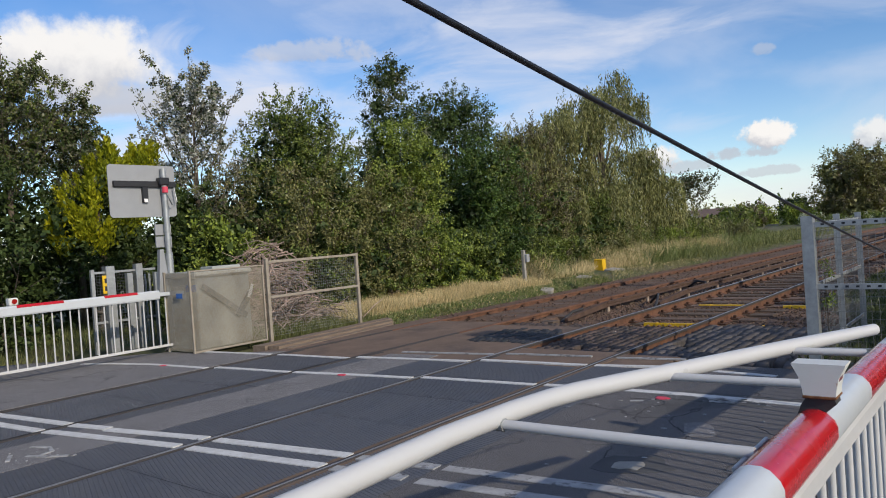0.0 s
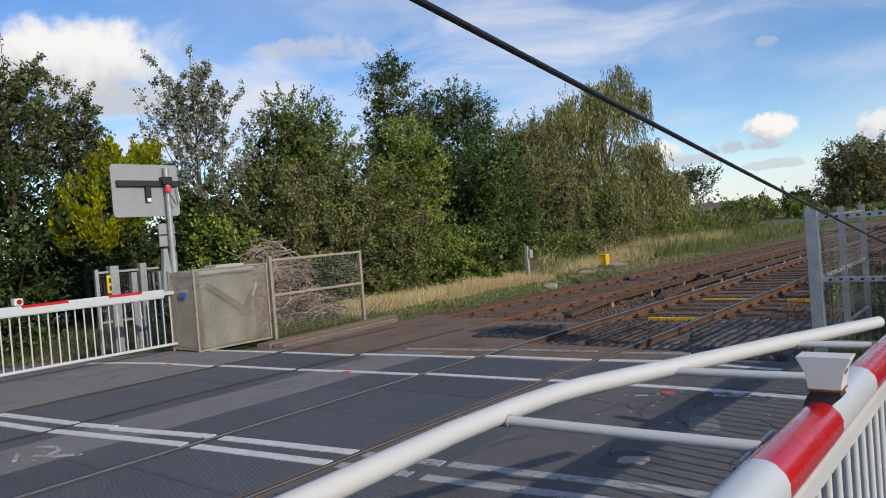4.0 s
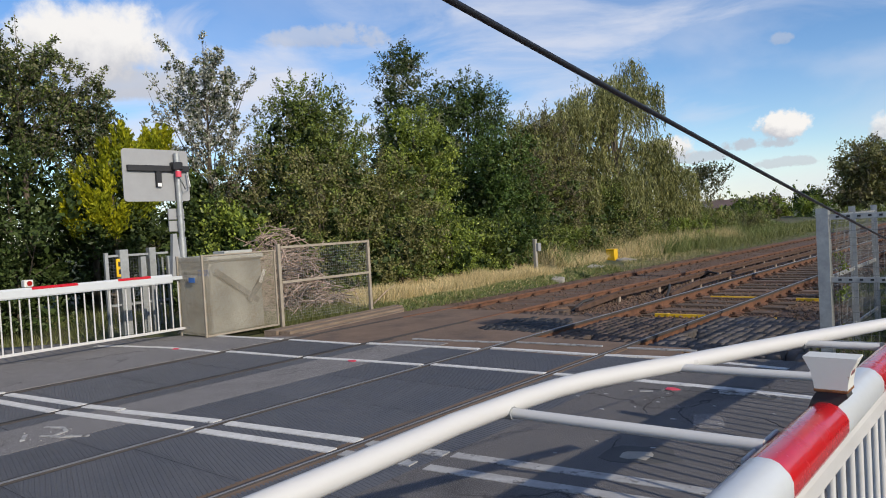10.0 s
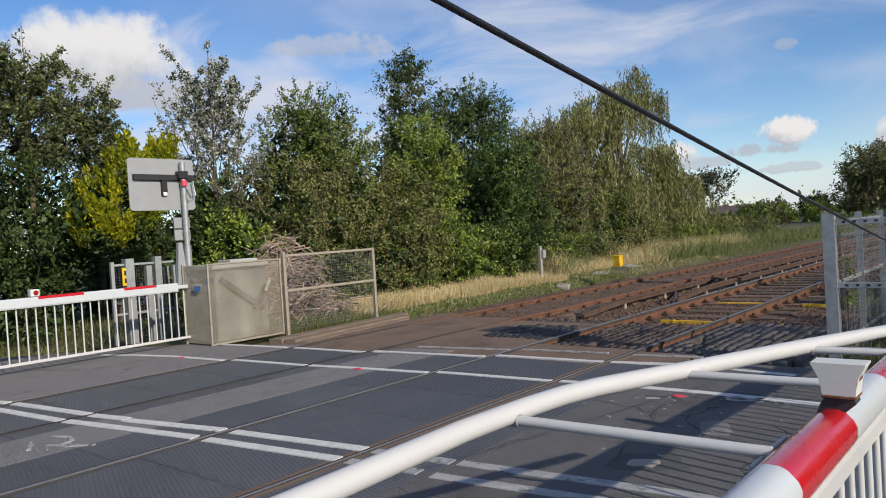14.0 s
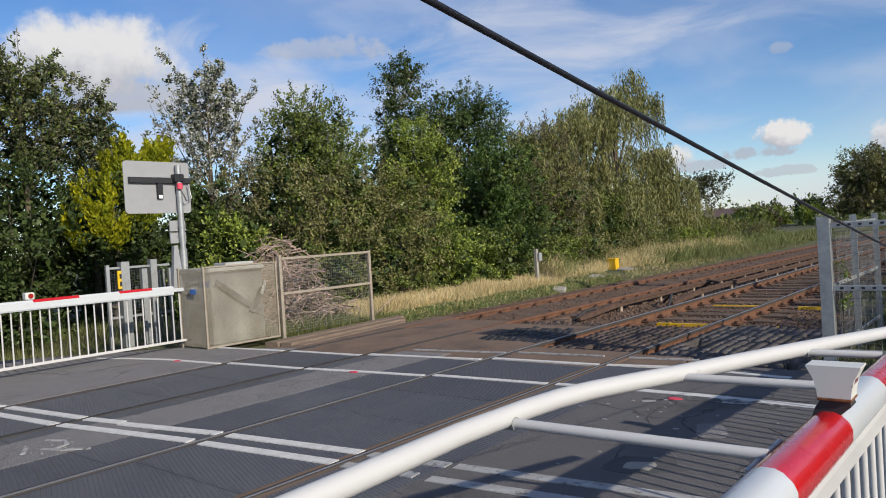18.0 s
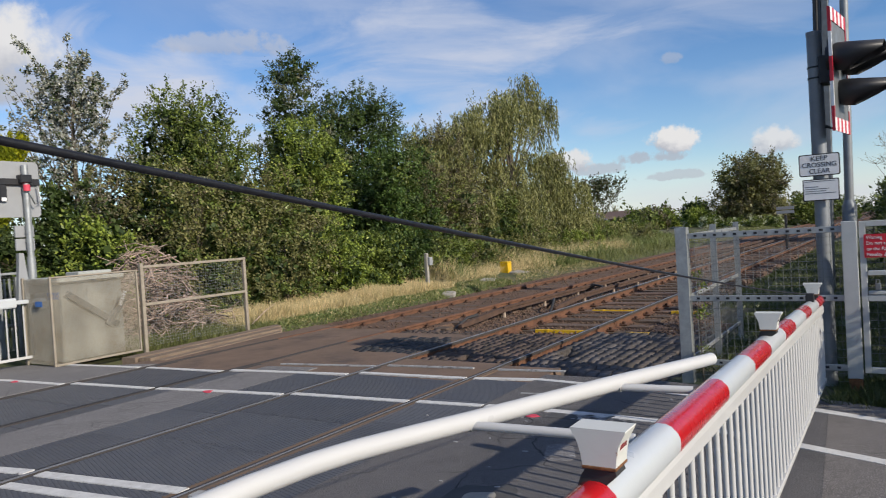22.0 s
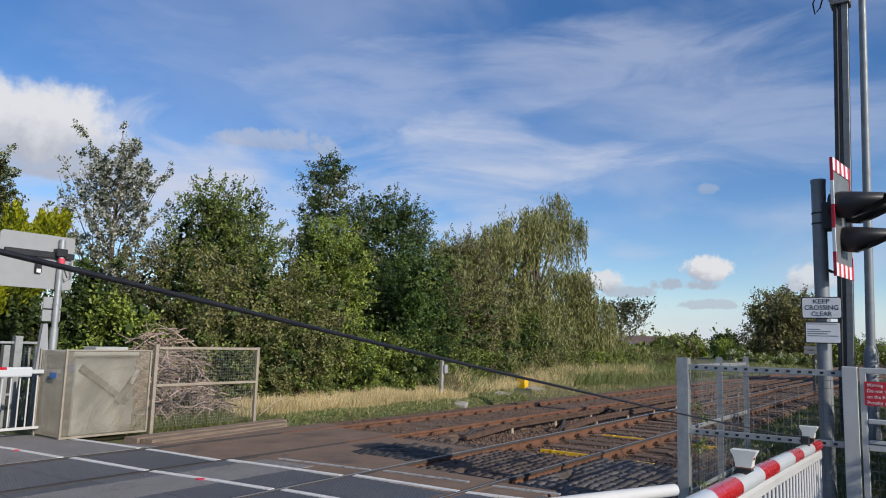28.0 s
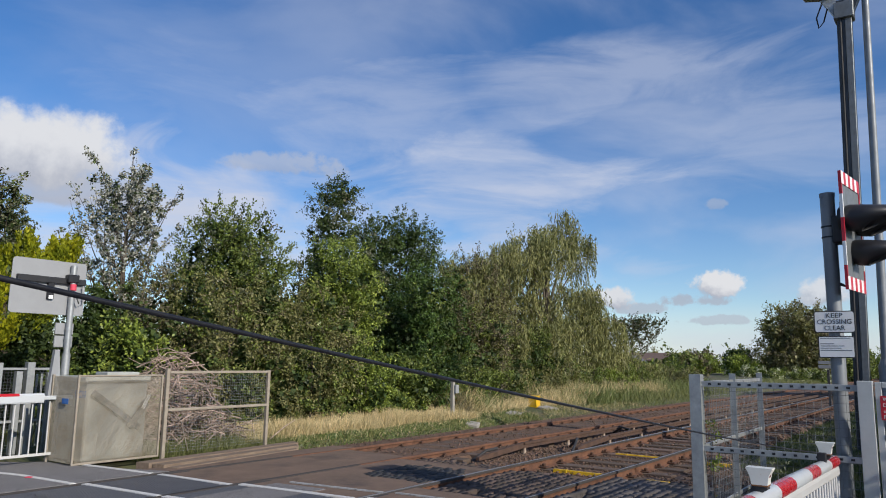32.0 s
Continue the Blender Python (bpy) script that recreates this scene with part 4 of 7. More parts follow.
fz = lambda y: 0.955 + 0.008 * y
prof = [(-0.05, -0.07), (0.05, -0.07), (0.06, -0.05), (0.06, 0.045), (0.04, 0.07), (-0.04, 0.07), (-0.06, 0.045), (-0.06, -0.05)]
fpart("boom", prism([(FX + a, 0.955 + b) for a, b in prof], -6.8, -0.09), M["white_film"], far, "white barrier boom")
for a, b, low in ((-4.6, -3.93, True), (-3.30, -2.72, True), (-2.18, -1.56, False), (-0.97, -0.45, False), (-5.9, -5.25, True)):
    fpart("red_film", prism([(FX - 0.063, 0.985), (FX - 0.063, 1.0), (FX - 0.042, 1.029), (FX + 0.042, 1.029), (FX + 0.063, 1.0), (FX + 0.0635, 0.992)], a, b), M["red_film"], far, "red reflective film")
    if low:
        fpart("red_film", prism([(FX - 0.063, 0.885), (FX + 0.063, 0.885), (FX + 0.064, 0.925), (FX - 0.064, 0.925)], a, b), M["red_film"], far, "red reflective film")
fpart("boom_root", box(FX - 0.03, -0.09, 0.925, FX + 0.03, 0.36, 0.985, 0.008), M["white_film"])
fpart("skirt_rail", box(FX - 0.02, -6.75, 0.11, FX + 0.02, 0.2, 0.15), M["white_paint"])
fbar = data("skirt_bar", pipe([(0, 0, 0.13), (0, 0, 0.9)], 0.0115, 7), M["white_paint"], True)
for k in range(56):
    ob = part("skirt_bar", fbar, None, far)
    ob.location = (0, -0.15 - 0.124 * k, 0)
flamp = fpart("lamp", box(FX - 0.07, -2.27, 1.03, FX + 0.05, -2.15, 1.13, 0.012), M["lamp_white"], far, "white boom lamp with red lens")
part("lens", moved(pipe([(FX + 0.045, -2.205, 1.083), (FX + 0.062, -2.205, 1.083)], 0.034, 14), foff), M["red_lens"], flamp, "red lens", True)
fpart("mast", prism([(0.21, 0.9), (0.42, 0.9), (0.34, 1.68), (0.27, 1.68)], FX - 0.55, FX - 0.47, "x"), M["grey_paint"], far, "tapered pale grey mast plate")
fpart("pivot_arm", box(FX - 0.12, 0.2, 0.82, FX + 0.02, 0.62, 1.06, 0.02), M["galv_dark"], far)

housing = thing("barrier_machine", "grey-green barrier machine cabinet with a blue label", "cabinet", (-6.95, 0.8, 0))
part("body", box(-0.5, -0.42, 0, 0.42, 0.6, 1.18, 0.02), M["cabinet_grey"], housing)
part("lid", box(-0.53, -0.46, 1.18, 0.45, 0.64, 1.27, 0.02), M["cabinet_grey"], housing)
part("vent_box", box(0.05, -0.1, 1.27, 0.4, 0.45, 1.34, 0.01), M["cabinet_grey"], housing)
part("label_plate", box(0.1, -0.428, 0.95, 0.4, -0.42, 1.06, 0.001), M["blue"], housing, "blue label")
part("counterweight_arm", moved(box(-0.03, -0.55, -0.05, 0.0, 0.45, 0.05, 0.01), pose(0.48, 0.1, 0.72, -35, 0, 0)), M["galv_dark"], housing)
part("counterweight", moved(box(-0.04, -0.24, -0.055, 0.0, 0.24, 0.055, 0.015), pose(0.5, 0.42, 0.66, 52, 0, 0)), M["galv_dark"], housing)
part("plate", moved(box(0, -0.03, -0.12, 0.008, 0.03, 0.12, 0.001), pose(0.62, 0.46, 0.88, -25, 0, 0)), M["sign_white"], housing, "small white plate")


def wire_grid(o, u, v, wu, wv, pu, pv, r):
    """A welded mesh in the plane of u and v from the corner o."""
    o, u, v = Vector(o), Vector(u), Vector(v)
    geos = []
    for k in range(int(wu / pu) + 1):
        p = o + u * (k * pu)
        geos.append(pipe([p, p + v * wv], r, 4, False))
    for k in range(int(wv / pv) + 1):
        p = o + v * (k * pv)
        geos.append(pipe([p, p + u * wu], r, 4, False))
    return join(*geos)


screen = thing("mesh_screen", "dusty beige fine wire screen round the barrier machine", "screen", (-6.3, 0.1, 0))
part("frame", box(-0.02, 0.0, 0.0, 0.02, 0.03, 1.31), M["steel_brown"], screen)
part("frame", box(-0.02, 1.39, 0.0, 0.02, 1.42, 1.30), M["steel_brown"], screen)
part("frame", box(-0.02, 0.03, 1.28, 0.02, 1.39, 1.305), M["steel_brown"], screen)
part("frame", box(-0.02, 0.03, 0.0, 0.02, 1.39, 0.03), M["steel_brown"], screen)
part("label_plate", box(-0.34, -0.03, 0.875, -0.17, -0.022, 0.955, 0.001), M["blue"], screen, "blue label")
part("frame", box(-0.72, -0.02, 0.0, -0.68, 0.02, 1.30), M["steel_brown"], screen)
part("wire_mesh", wire_grid((0.0, 0.03, 0.03), (0, 1, 0), (0, 0, 1), 1.36, 1.25, 0.0145, 0.0145, 0.0024), M["cabinet"], screen, "fine dusty mesh")
part("wire_mesh", wire_grid((-0.68, 0.0, 0.03), (1, 0, 0), (0, 0, 1), 0.66, 1.25, 0.0145, 0.0145, 0.0024), M["cabinet"], screen, "fine dusty mesh")

ffence = thing("mesh_fence", "brown steel post fence with open wire mesh", "fence", (-6.3, 1.6, 0))
for y, h in ((0, 1.4), (2.15, 1.37)):
    part("post", box(-0.03, y - 0.03, -0.1, 0.03, y + 0.03, h), M["steel_brown"], ffence)
for z in (0.73, 1.34):
    part("rail", box(0.0, 0.03, z - 0.022, 0.035, 2.12, z + 0.022), M["steel_brown"], ffence)
part("wire_mesh", wire_grid((-0.01, 0.03, 0.05), (0, 1, 0), (0, 0, 1), 2.1, 1.3, 0.05, 0.05, 0.0014), M["galv"], ffence)

# sign seen from behind, on its pole
sgn = thing("road_sign", "grey back of a large rectangular sign on a galvanised pole", "sign", (-7.66, 0.55, 0))
part("pole", pipe([(0, 0.05, 0), (0, 0.05, 3.08)], 0.05, 16), M["galv"], sgn, "", True)
part("pole_sleeve", pipe([(0, 0.05, 0), (0, 0.05, 1.62)], 0.065, 16), M["galv"], sgn, "", True)
r = 0.06
corner = [(0.295 - r + r * math.cos(a), 3.135 - r + r * math.sin(a)) for a in np.linspace(0, math.pi / 2, 5)] + [(-0.9 + r + r * math.cos(a), 3.135 - r + r * math.sin(a)) for a in np.linspace(math.pi / 2, math.pi, 5)]
corner += [(-0.9 + r + r * math.cos(a), 2.25 + r + r * math.sin(a)) for a in np.linspace(math.pi, 1.5 * math.pi, 5)] + [(0.295 - r + r * math.cos(a), 2.25 + r + r * math.sin(a)) for a in np.linspace(1.5 * math.pi, 2 * math.pi, 5)]
part("panel", prism(corner, -0.075, -0.06, "x"), M["grey_paint"], sgn)
part("channel", box(-0.06, -0.83, 2.76, -0.005, 0.28, 2.86, 0.006), M["black"], sgn, "black mounting channel")
part("channel", box(-0.06, -0.34, 2.50, -0.005, -0.24, 2.76, 0.006), M["black"], sgn, "black mounting channel")
part("label_plate", box(-0.006, -0.325, 2.5, 0.0, -0.255, 2.56, 0.001), M["sign_white"], sgn)
part("bracket", box(-0.06, -0.06, 2.79, 0.075, 0.12, 2.92, 0.01), M["black"], sgn)
part("cap", pipe([(0.06, 0.03, 2.66), (0.06, 0.03, 2.76)], 0.05, 12), M["pink_paint"], sgn, "red plastic cap", True)
part("wire", pipe([(0.06, 0.05, 2.66), (0.07, 0.14, 2.45), (0.06, 0.24, 2.5), (0.02, 0.22, 2.75)], 0.012, 8), M["galv"], sgn, "grey looped wire", True)
for z in (1.72, 1.93):
    part("frame", box(-0.09, -0.14, z, -0.055, 0.16, z + 0.19, 0.008), M["grey_paint"], sgn)
for z in (1.7, 1.85, 2.0):
    part("strap", pipe([(0, 0.05, z), (0, 0.05, z + 0.02)], 0.056, 14), M["galv"], sgn)

# galvanised gate and posts behind the far barrier
fg = thing("wicket_gate", "galvanised wicket gate and mesh fence with a yellow notice", "gate", (-8.2, 0.0, 0))
for y, w, h in ((-0.5, 0.06, 1.42), (-0.22, 0.15, 1.46), (0.13, 0.1, 1.32), (0.3, 0.12, 1.47), (0.62, 0.06, 1.3)):
    part("post", box(-w / 2, y - w / 2, 0, w / 2, y + w / 2, h), M["galv"], fg)
for z in (0.5, 1.34):
    part("rail", box(-0.02, -0.5, z, 0.02, 0.62, z + 0.04), M["galv"], fg)
part("wire_mesh", wire_grid((0, -0.48, 0.1), (0, 1, 0), (0, 0, 1), 1.08, 1.25, 0.05, 0.05, 0.002), M["galv_dark"], fg)
for y in (0.36, 0.44, 0.52):
    part("pale", box(-0.035, y - 0.02, 0.1, -0.02, y + 0.02, 1.28), M["galv"], fg)
note = part("notice", box(0.04, -0.36, 1.0, 0.07, -0.24, 1.31, 0.01), M["yellow_paint"], fg, "yellow notice with black marks")
part("mark", box(0.07, -0.33, 1.18, 0.073, -0.27, 1.26, 0.001), M["sign_black"], note)
part("mark", box(0.07, -0.33, 1.05, 0.073, -0.27, 1.13, 0.001), M["sign_black"], note)

# ---- near-side fence, gate, signals ----
fence = thing("mesh_fence", "galvanised post and weld mesh fence beside the track", "fence", (2.21, 1.78, 0))
for x, y in ((0, 0), (0.0, 1.45), (0.0, 2.85)):
    h = 1.5
    w = 0.055 if y == 0 else 0.035
    p = part("post", prism([(x - w, y - w), (x + w, y - w), (x + w, y - w + 0.012), (x - w + 0.012, y - w + 0.012), (x - w + 0.012, y + w), (x - w, y + w)] if y else [(x - w, y - w), (x + w, y - w), (x + w, y + w), (x - w, y + w)], -0.3, h, "z"), M["galv"], fence)
for z in (0.16, 0.79, 1.41):
    rl = part("rail", box(0.05, -0.03, z - 0.028, 1.42, -0.01, z + 0.028, 0.003), M["galv"], fence)
    for k in range(14):
        part("slot", box(0.12 + 0.092 * k, -0.0325, z - 0.009, 0.15 + 0.092 * k, -0.03, z + 0.011, 0.0006), M["black"], rl)
    part("rail", box(-0.01, 0.05, z - 0.02, 0.01, 2.85, z + 0.02, 0.003), M["galv"], fence)
part("wire_mesh", wire_grid((0.05, 0.0, 0.03), (1, 0, 0), (0, 0, 1), 1.37, 1.42, 0.066, 0.073, 0.0017), M["galv_dark"], fence)
part("wire_mesh", wire_grid((0.0, 0.05, 0.03), (0, 1, 0), (0, 0, 1), 2.8, 1.42, 0.066, 0.073, 0.0017), M["galv_dark"], fence)


def words(text, size, mat, parent, loc, rot=(90, 0, 0), depth=0.001, width=None, bold=0.0):
    cu = bpy.data.curves.new("text", "FONT")
    cu.body, cu.size, cu.align_x, cu.align_y, cu.extrude, cu.resolution_u = text, size, "CENTER", "CENTER", depth, 3
    cu.offset = bold
    ob = bpy.data.objects.new("lettering", cu)
    scene.collection.objects.link(ob)
    bpy.context.view_layer.update()
    me = bpy.data.meshes.new_from_object(ob.evaluated_get(bpy.context.evaluated_depsgraph_get()))
    bpy.data.objects.remove(ob)
    me.materials.clear()
    me.materials.append(mat)
    if width:
        xs = [v.co.x for v in me.vertices]
        k = width / (max(xs) - min(xs))
        for v in me.vertices:
            v.co.x *= k
    o = new("lettering", me)
    o.parent = parent
    o.matrix_basis = pose(*loc, *rot)
    return o


def rounded(w, h, r, n=5):
    pts = []
    for cx, cz, a0 in ((w / 2 - r, h / 2 - r, 0), (-w / 2 + r, h / 2 - r, 90), (-w / 2 + r, -h / 2 + r, 180), (w / 2 - r, -h / 2 + r, 270)):
        pts += [(cx + r * math.cos(radians(a0 + 90 * k / (n - 1))), cz + r * math.sin(radians(a0 + 90 * k / (n - 1)))) for k in range(n)]
    return pts


def plate(parent, name, x, z, w, h, y, mat, label, r=0.015, rim=None):
    """A thin board that faces -y, with a darker rim where it has one."""
    if rim:
        part("rim", [moved(prism(rounded(w, h, r), 0.0, 0.012), pose(x, y, z)), None][0], rim, parent)
        w, h = w - 0.018, h - 0.018
    return part(name, moved(prism(rounded(w, h, r * 0.8), -0.003, 0.006), pose(x, y, z)), mat, parent, label)


gate = thing("access_gate", "grey steel access gate with weld mesh and warning notices", "gate", (3.67, 1.78, 0))
part("post", box(-0.06, -0.05, 0.07, 0.06, 0.05, 1.475), M["gate_grey"], gate)
part("post_foot", box(-0.055, -0.045, -0.05, 0.055, 0.045, 0.07), M["rust"], gate, "rusty post foot")
leaf = part("gate_frame", join(box(0.075, -0.03, 0.12, 0.125, 0.03, 1.47), box(1.35, -0.03, 0.12, 1.40, 0.03, 1.47), box(0.125, -0.03, 1.42, 1.35, 0.03, 1.47), box(0.125, -0.03, 0.76, 1.35, 0.03, 0.815), box(0.125, -0.03, 0.12, 1.35, 0.03, 0.17)), M["gate_grey"], gate)
part("wire_mesh", wire_grid((0.125, 0, 0.15), (1, 0, 0), (0, 0, 1), 1.22, 1.3, 0.066, 0.073, 0.002), M["galv_dark"], gate)
part("post", box(1.43, -0.05, -0.1, 1.54, 0.05, 1.475), M["gate_grey"], gate)
lock = part("lock_box", join(box(0.13, -0.035, 0.99, 0.33, 0.03, 1.03), box(0.29, -0.035, 0.85, 0.33, 0.03, 0.99), box(0.13, -0.035, 0.82, 0.33, 0.03, 0.85)), M["gate_grey"], gate)
part("padlock", join(box(0.18, -0.05, 0.86, 0.225, -0.02, 0.92), pipe([(0.19, -0.035, 0.92), (0.19, -0.035, 0.95), (0.215, -0.035, 0.95), (0.215, -0.035, 0.92)], 0.006, 6)), M["galv_dark"], lock, "padlock")
GY = -0.045
red = plate(gate, "notice", 0.295, 1.25, 0.37, 0.205, GY, M["sign_red"], "red trespass warning notice", 0.01)
for k, tx in enumerate(("Warning", "Do not trespass", "on the Railway", "Penalty £1000")):
    words(tx, 0.043, M["sign_white"], red, (0.295 - (0.165 - (0.06, 0.13, 0.115, 0.115)[k]) + 0.0, GY - 0.0045, 1.323 - 0.05 * k), width=(0.12, 0.26, 0.23, 0.23)[k])
wn = plate(gate, "notice", 0.73, 1.225, 0.38, 0.285, GY, M["sign_white"], "white notice with a red warning triangle", 0.01)
tri = lambda s: [(0, s * 0.62), (-s * 0.58, -s * 0.38), (s * 0.58, -s * 0.38)]
part("triangle", moved(prism(tri(0.135), -0.005, 0.0), pose(0.70, GY, 1.27)), M["sign_red"], wn)
part("triangle", moved(prism(tri(0.098), -0.007, 0.0), pose(0.70, GY, 1.266)), M["sign_white"], wn)
part("mark", join(moved(prism([(-0.008, 0.045), (0.008, 0.045), (0.005, 0.0), (-0.005, 0.0)], -0.009, 0), pose(0.70, GY, 1.262)), box(0.694, GY - 0.009, 1.244, 0.706, GY, 1.255, 0.001)), M["sign_black"], wn)
for z, w, mt in ((1.185, 0.34, "sign_red"), (1.165, 0.3, "sign_black"), (1.145, 0.34, "sign_black"), (1.12, 0.26, "sign_black"), (1.10, 0.33, "sign_black")):
    part("text_bar", box(0.56, GY - 0.005, z - 0.004, 0.56 + w, GY, z + 0.004, 0.0008), M[mt], wn)
dn = plate(gate, "notice", 0.60, 0.56, 0.29, 0.42, GY, M["sign_white"], "yellow and white electric danger notice", 0.015)
part("panel", moved(prism(rounded(0.262, 0.155, 0.01), -0.005, 0), pose(0.60, GY, 0.437)), M["sign_yellow"], dn)
part("triangle", moved(prism(tri(0.225), -0.005, 0.0), pose(0.60, GY, 0.628)), M["sign_black"], dn)
part("triangle", moved(prism(tri(0.175), -0.007, 0.0), pose(0.60, GY, 0.622)), M["sign_yellow"], dn)
part("bolt", moved(prism([(0.012, 0.075), (-0.028, 0.005), (-0.004, 0.008), (-0.012, -0.05), (0.026, 0.025), (0.004, 0.022), (0.026, 0.075)], -0.009, 0), pose(0.60, GY, 0.615)), M["sign_black"], dn)
words("Danger", 0.062, M["sign_black"], dn, (0.60, GY - 0.006, 0.483), width=0.185)
words("Do not touch", 0.04, M["sign_black"], dn, (0.60, GY - 0.006, 0.43), width=0.225)
words("the live rail", 0.04, M["sign_black"], dn, (0.60, GY - 0.006, 0.385), width=0.2)

# the road signal
sig = thing("traffic_signal", "level crossing road signal on a grey pole with black hoods", "traffic signal", (3.45, 1.98, 0))
part("pole", pipe([(0, 0, -0.1), (0, 0, 3.2)], 0.064, 18), M["pole_grey"], sig, "", True)
part("cap", pipe([(0, 0, 3.2), (0, 0, 3.235)], 0.068, 18), M["pole_grey"], sig, "", True)
for z in (2.80, 2.90):
    part("band", pipe([(0, 0, z), (0, 0, z + 0.015)], 0.069, 18), M["black"], sig)
part("bracket", box(0.03, -0.09, 2.74, 0.17, 0.09, 3.0, 0.012), M["black"], sig)
part("junction_box", box(0.11, -0.12, 2.78, 0.18, 0.12, 3.13, 0.012), M["black"], sig)
board = part("backboard", box(0.185, -0.30, 2.29, 0.20, 0.30, 3.36, 0.003), M["galv_dark"], sig, "grey backing board with red and white chequered edge")
board.matrix_basis = pose(0, 0, 0, 0, 0, -8)
n = 5
for k in range(n):
    mt = M["sign_white"] if k % 2 else M["sign_red"]
    for y in (-0.302, 0.282):
        z0 = 2.28 + 1.09 * k / n
        part("edge_patch", box(0.18, y, z0, 0.206, y + 0.02, z0 + 1.09 / n, 0.0008), mt, board)
for k in range(8):
    mt = M["sign_red"] if k % 2 else M["sign_white"]
    for z0, z1 in ((2.28, 2.40), (3.25, 3.37)):
        part("edge_patch", box(0.199, -0.30 + 0.0735 * k, z0, 0.2075, -0.30 + 0.0735 * (k + 1), z1, 0.0008), mt, board)


def hood(y, z, r, ln):
    """A round lamp collar with a hood that is level on top and cut away below, nodding slightly down."""
    vs, fs, n = [], [], 24
    for k in range(n):
        a = 2 * math.pi * k / n + math.pi / n
        c, s = math.cos(a), math.sin(a)
        reach = 0.315 + ln * min((s + 1.0) / 1.4, 1.0)
        for q in (1.0, 0.93):
            for x, f in ((0.205, 0.9), (0.235, 1.0), (0.315, 1.0), (reach, 0.93)):
                vs.append((x, y + r * q * f * c, z + r * q * f * s - 0.11 * (x - 0.205)))
    for k in range(n):
        o, p = 8 * k, 8 * ((k + 1) % n)
        fs += [(o + i, p + i, p + i + 1, o + i + 1) for i in range(3)] + [(o + 3, p + 3, p + 7, o + 7)] + [(o + 5 + i, p + 5 + i, p + 4 + i, o + 4 + i) for i in range(3)]
    return vs, fs


for y, z, r in ((-0.16, 2.945, 0.125), (0.17, 2.945, 0.125), (0.0, 2.645, 0.12)):
    hd = part("hood", hood(y, z, r, 0.27), M["black"], board, "long black lamp hood", True)
    part("lamp_case", pipe([(0.14, y, z), (0.235, y, z)], [r * 0.86, r * 0.98], 20), M["black"], board, "", True)
    part("lens", pipe([(0.236, y, z), (0.245, y, z)], r * 0.85, 20), M["red_lens"], board, "unlit dark lens", True)
part("wire", pipe([(0.16, 0, 2.8), (0.165, 0, 2.45), (0.13, 0, 2.33), (0.06, 0, 2.36)], 0.016, 8), M["black_rubber"], sig, "", True)
KY = -0.085
ks = plate(sig, "sign", 0.0, 2.005, 0.338, 0.202, KY, M["sign_white"], "white sign reading KEEP CROSSING CLEAR", 0.02, M["sign_black"])
for k, (tx, w) in enumerate((("KEEP", 0.135), ("CROSSING", 0.28), ("CLEAR", 0.17))):
    words(tx, 0.062, M["sign_black"], ks, (0.0, KY - 0.004, 2.063 - 0.058 * k), width=w)
ps = plate(sig, "sign", 0.005, 1.775, 0.30, 0.20, KY, M["sign_white"], "small white notice with lines of fine print", 0.012, M["sign_black"])
for z, w in ((1.855, 0.29), (1.805, 0.13), (1.785, 0.23), (1.765, 0.2), (1.745, 0.3)):
    part("text_bar", box(-0.125, KY - 0.0045, z - 0.003, -0.125 + w * 0.85, KY, z + 0.003, 0.0008), M["galv_dark"], ps)

# tall camera mast and the slim pole behind it
mast = thing("camera_mast", "tall dark steel column with camera housings at its top", "mast", (2.80, 11.0, 0))
mast.matrix_basis = pose(2.72, 11.0, -1.57, 0, 1.2, 0) @ Matrix.Scale(1.98, 4)
part("web", box(-0.065, -0.05, 0.7, 0.012, 0.06, 5.5, 0.004), M["mast_dark"], mast)
part("flange", box(0.012, -0.06, 0.7, 0.075, 0.06, 5.5, 0.004), M["galv_dark"], mast, "pale galvanised edge")
part("conduit", pipe([(-0.03, -0.065, 0.85), (-0.03, -0.065, 5.4)], 0.012, 8), M["black_rubber"], mast, "", True)
part("clamp", box(-0.09, -0.09, 5.28, 0.1, 0.09, 5.46, 0.008), M["galv_dark"], mast)
part("bracket", prism([(-0.22, 5.55), (-0.065, 5.55), (-0.065, 5.3)], -0.05, 0.04), M["galv"], mast)
part("bracket", prism([(0.075, 5.3), (0.075, 5.6), (0.2, 5.6)], -0.05, 0.04), M["mast_dark"], mast)
part("camera", moved(box(-0.14, -0.08, -0.06, 0.14, 0.08, 0.06, 0.02), pose(-0.24, -0.05, 5.62, 0, 12, 0)), M["grey_paint"], mast, "grey camera housing")
part("camera_hood", moved(box(-0.17, -0.085, 0.05, 0.0, 0.085, 0.075, 0.006), pose(-0.24, -0.05, 5.62, 0, 12, 0)), M["black"], mast)
part("wire", pipe([(-0.2, -0.02, 5.52), (-0.26, -0.02, 5.36), (-0.24, -0.02, 5.24), (-0.19, -0.02, 5.3), (-0.15, -0.02, 5.45)], 0.008, 6), M["black_rubber"], mast, "", True)

lp = thing("lamp_post", "slim grey steel post with a thicker base", "post", (3.19, 11.0, 0))
lp.matrix_basis = pose(3.19, 11.0, 0, 0, 1.0, 0)
part("base", pipe([(0, 0, -0.2), (0, 0, 1.62), (0, 0, 1.75)], [0.135, 0.135, 0.09], 14), M["pole_grey"], lp, "", True)
part("shaft", pipe([(0, 0, 1.75), (0, 0, 12.5)], [0.085, 0.06], 14), M["pole_grey"], lp, "", True)

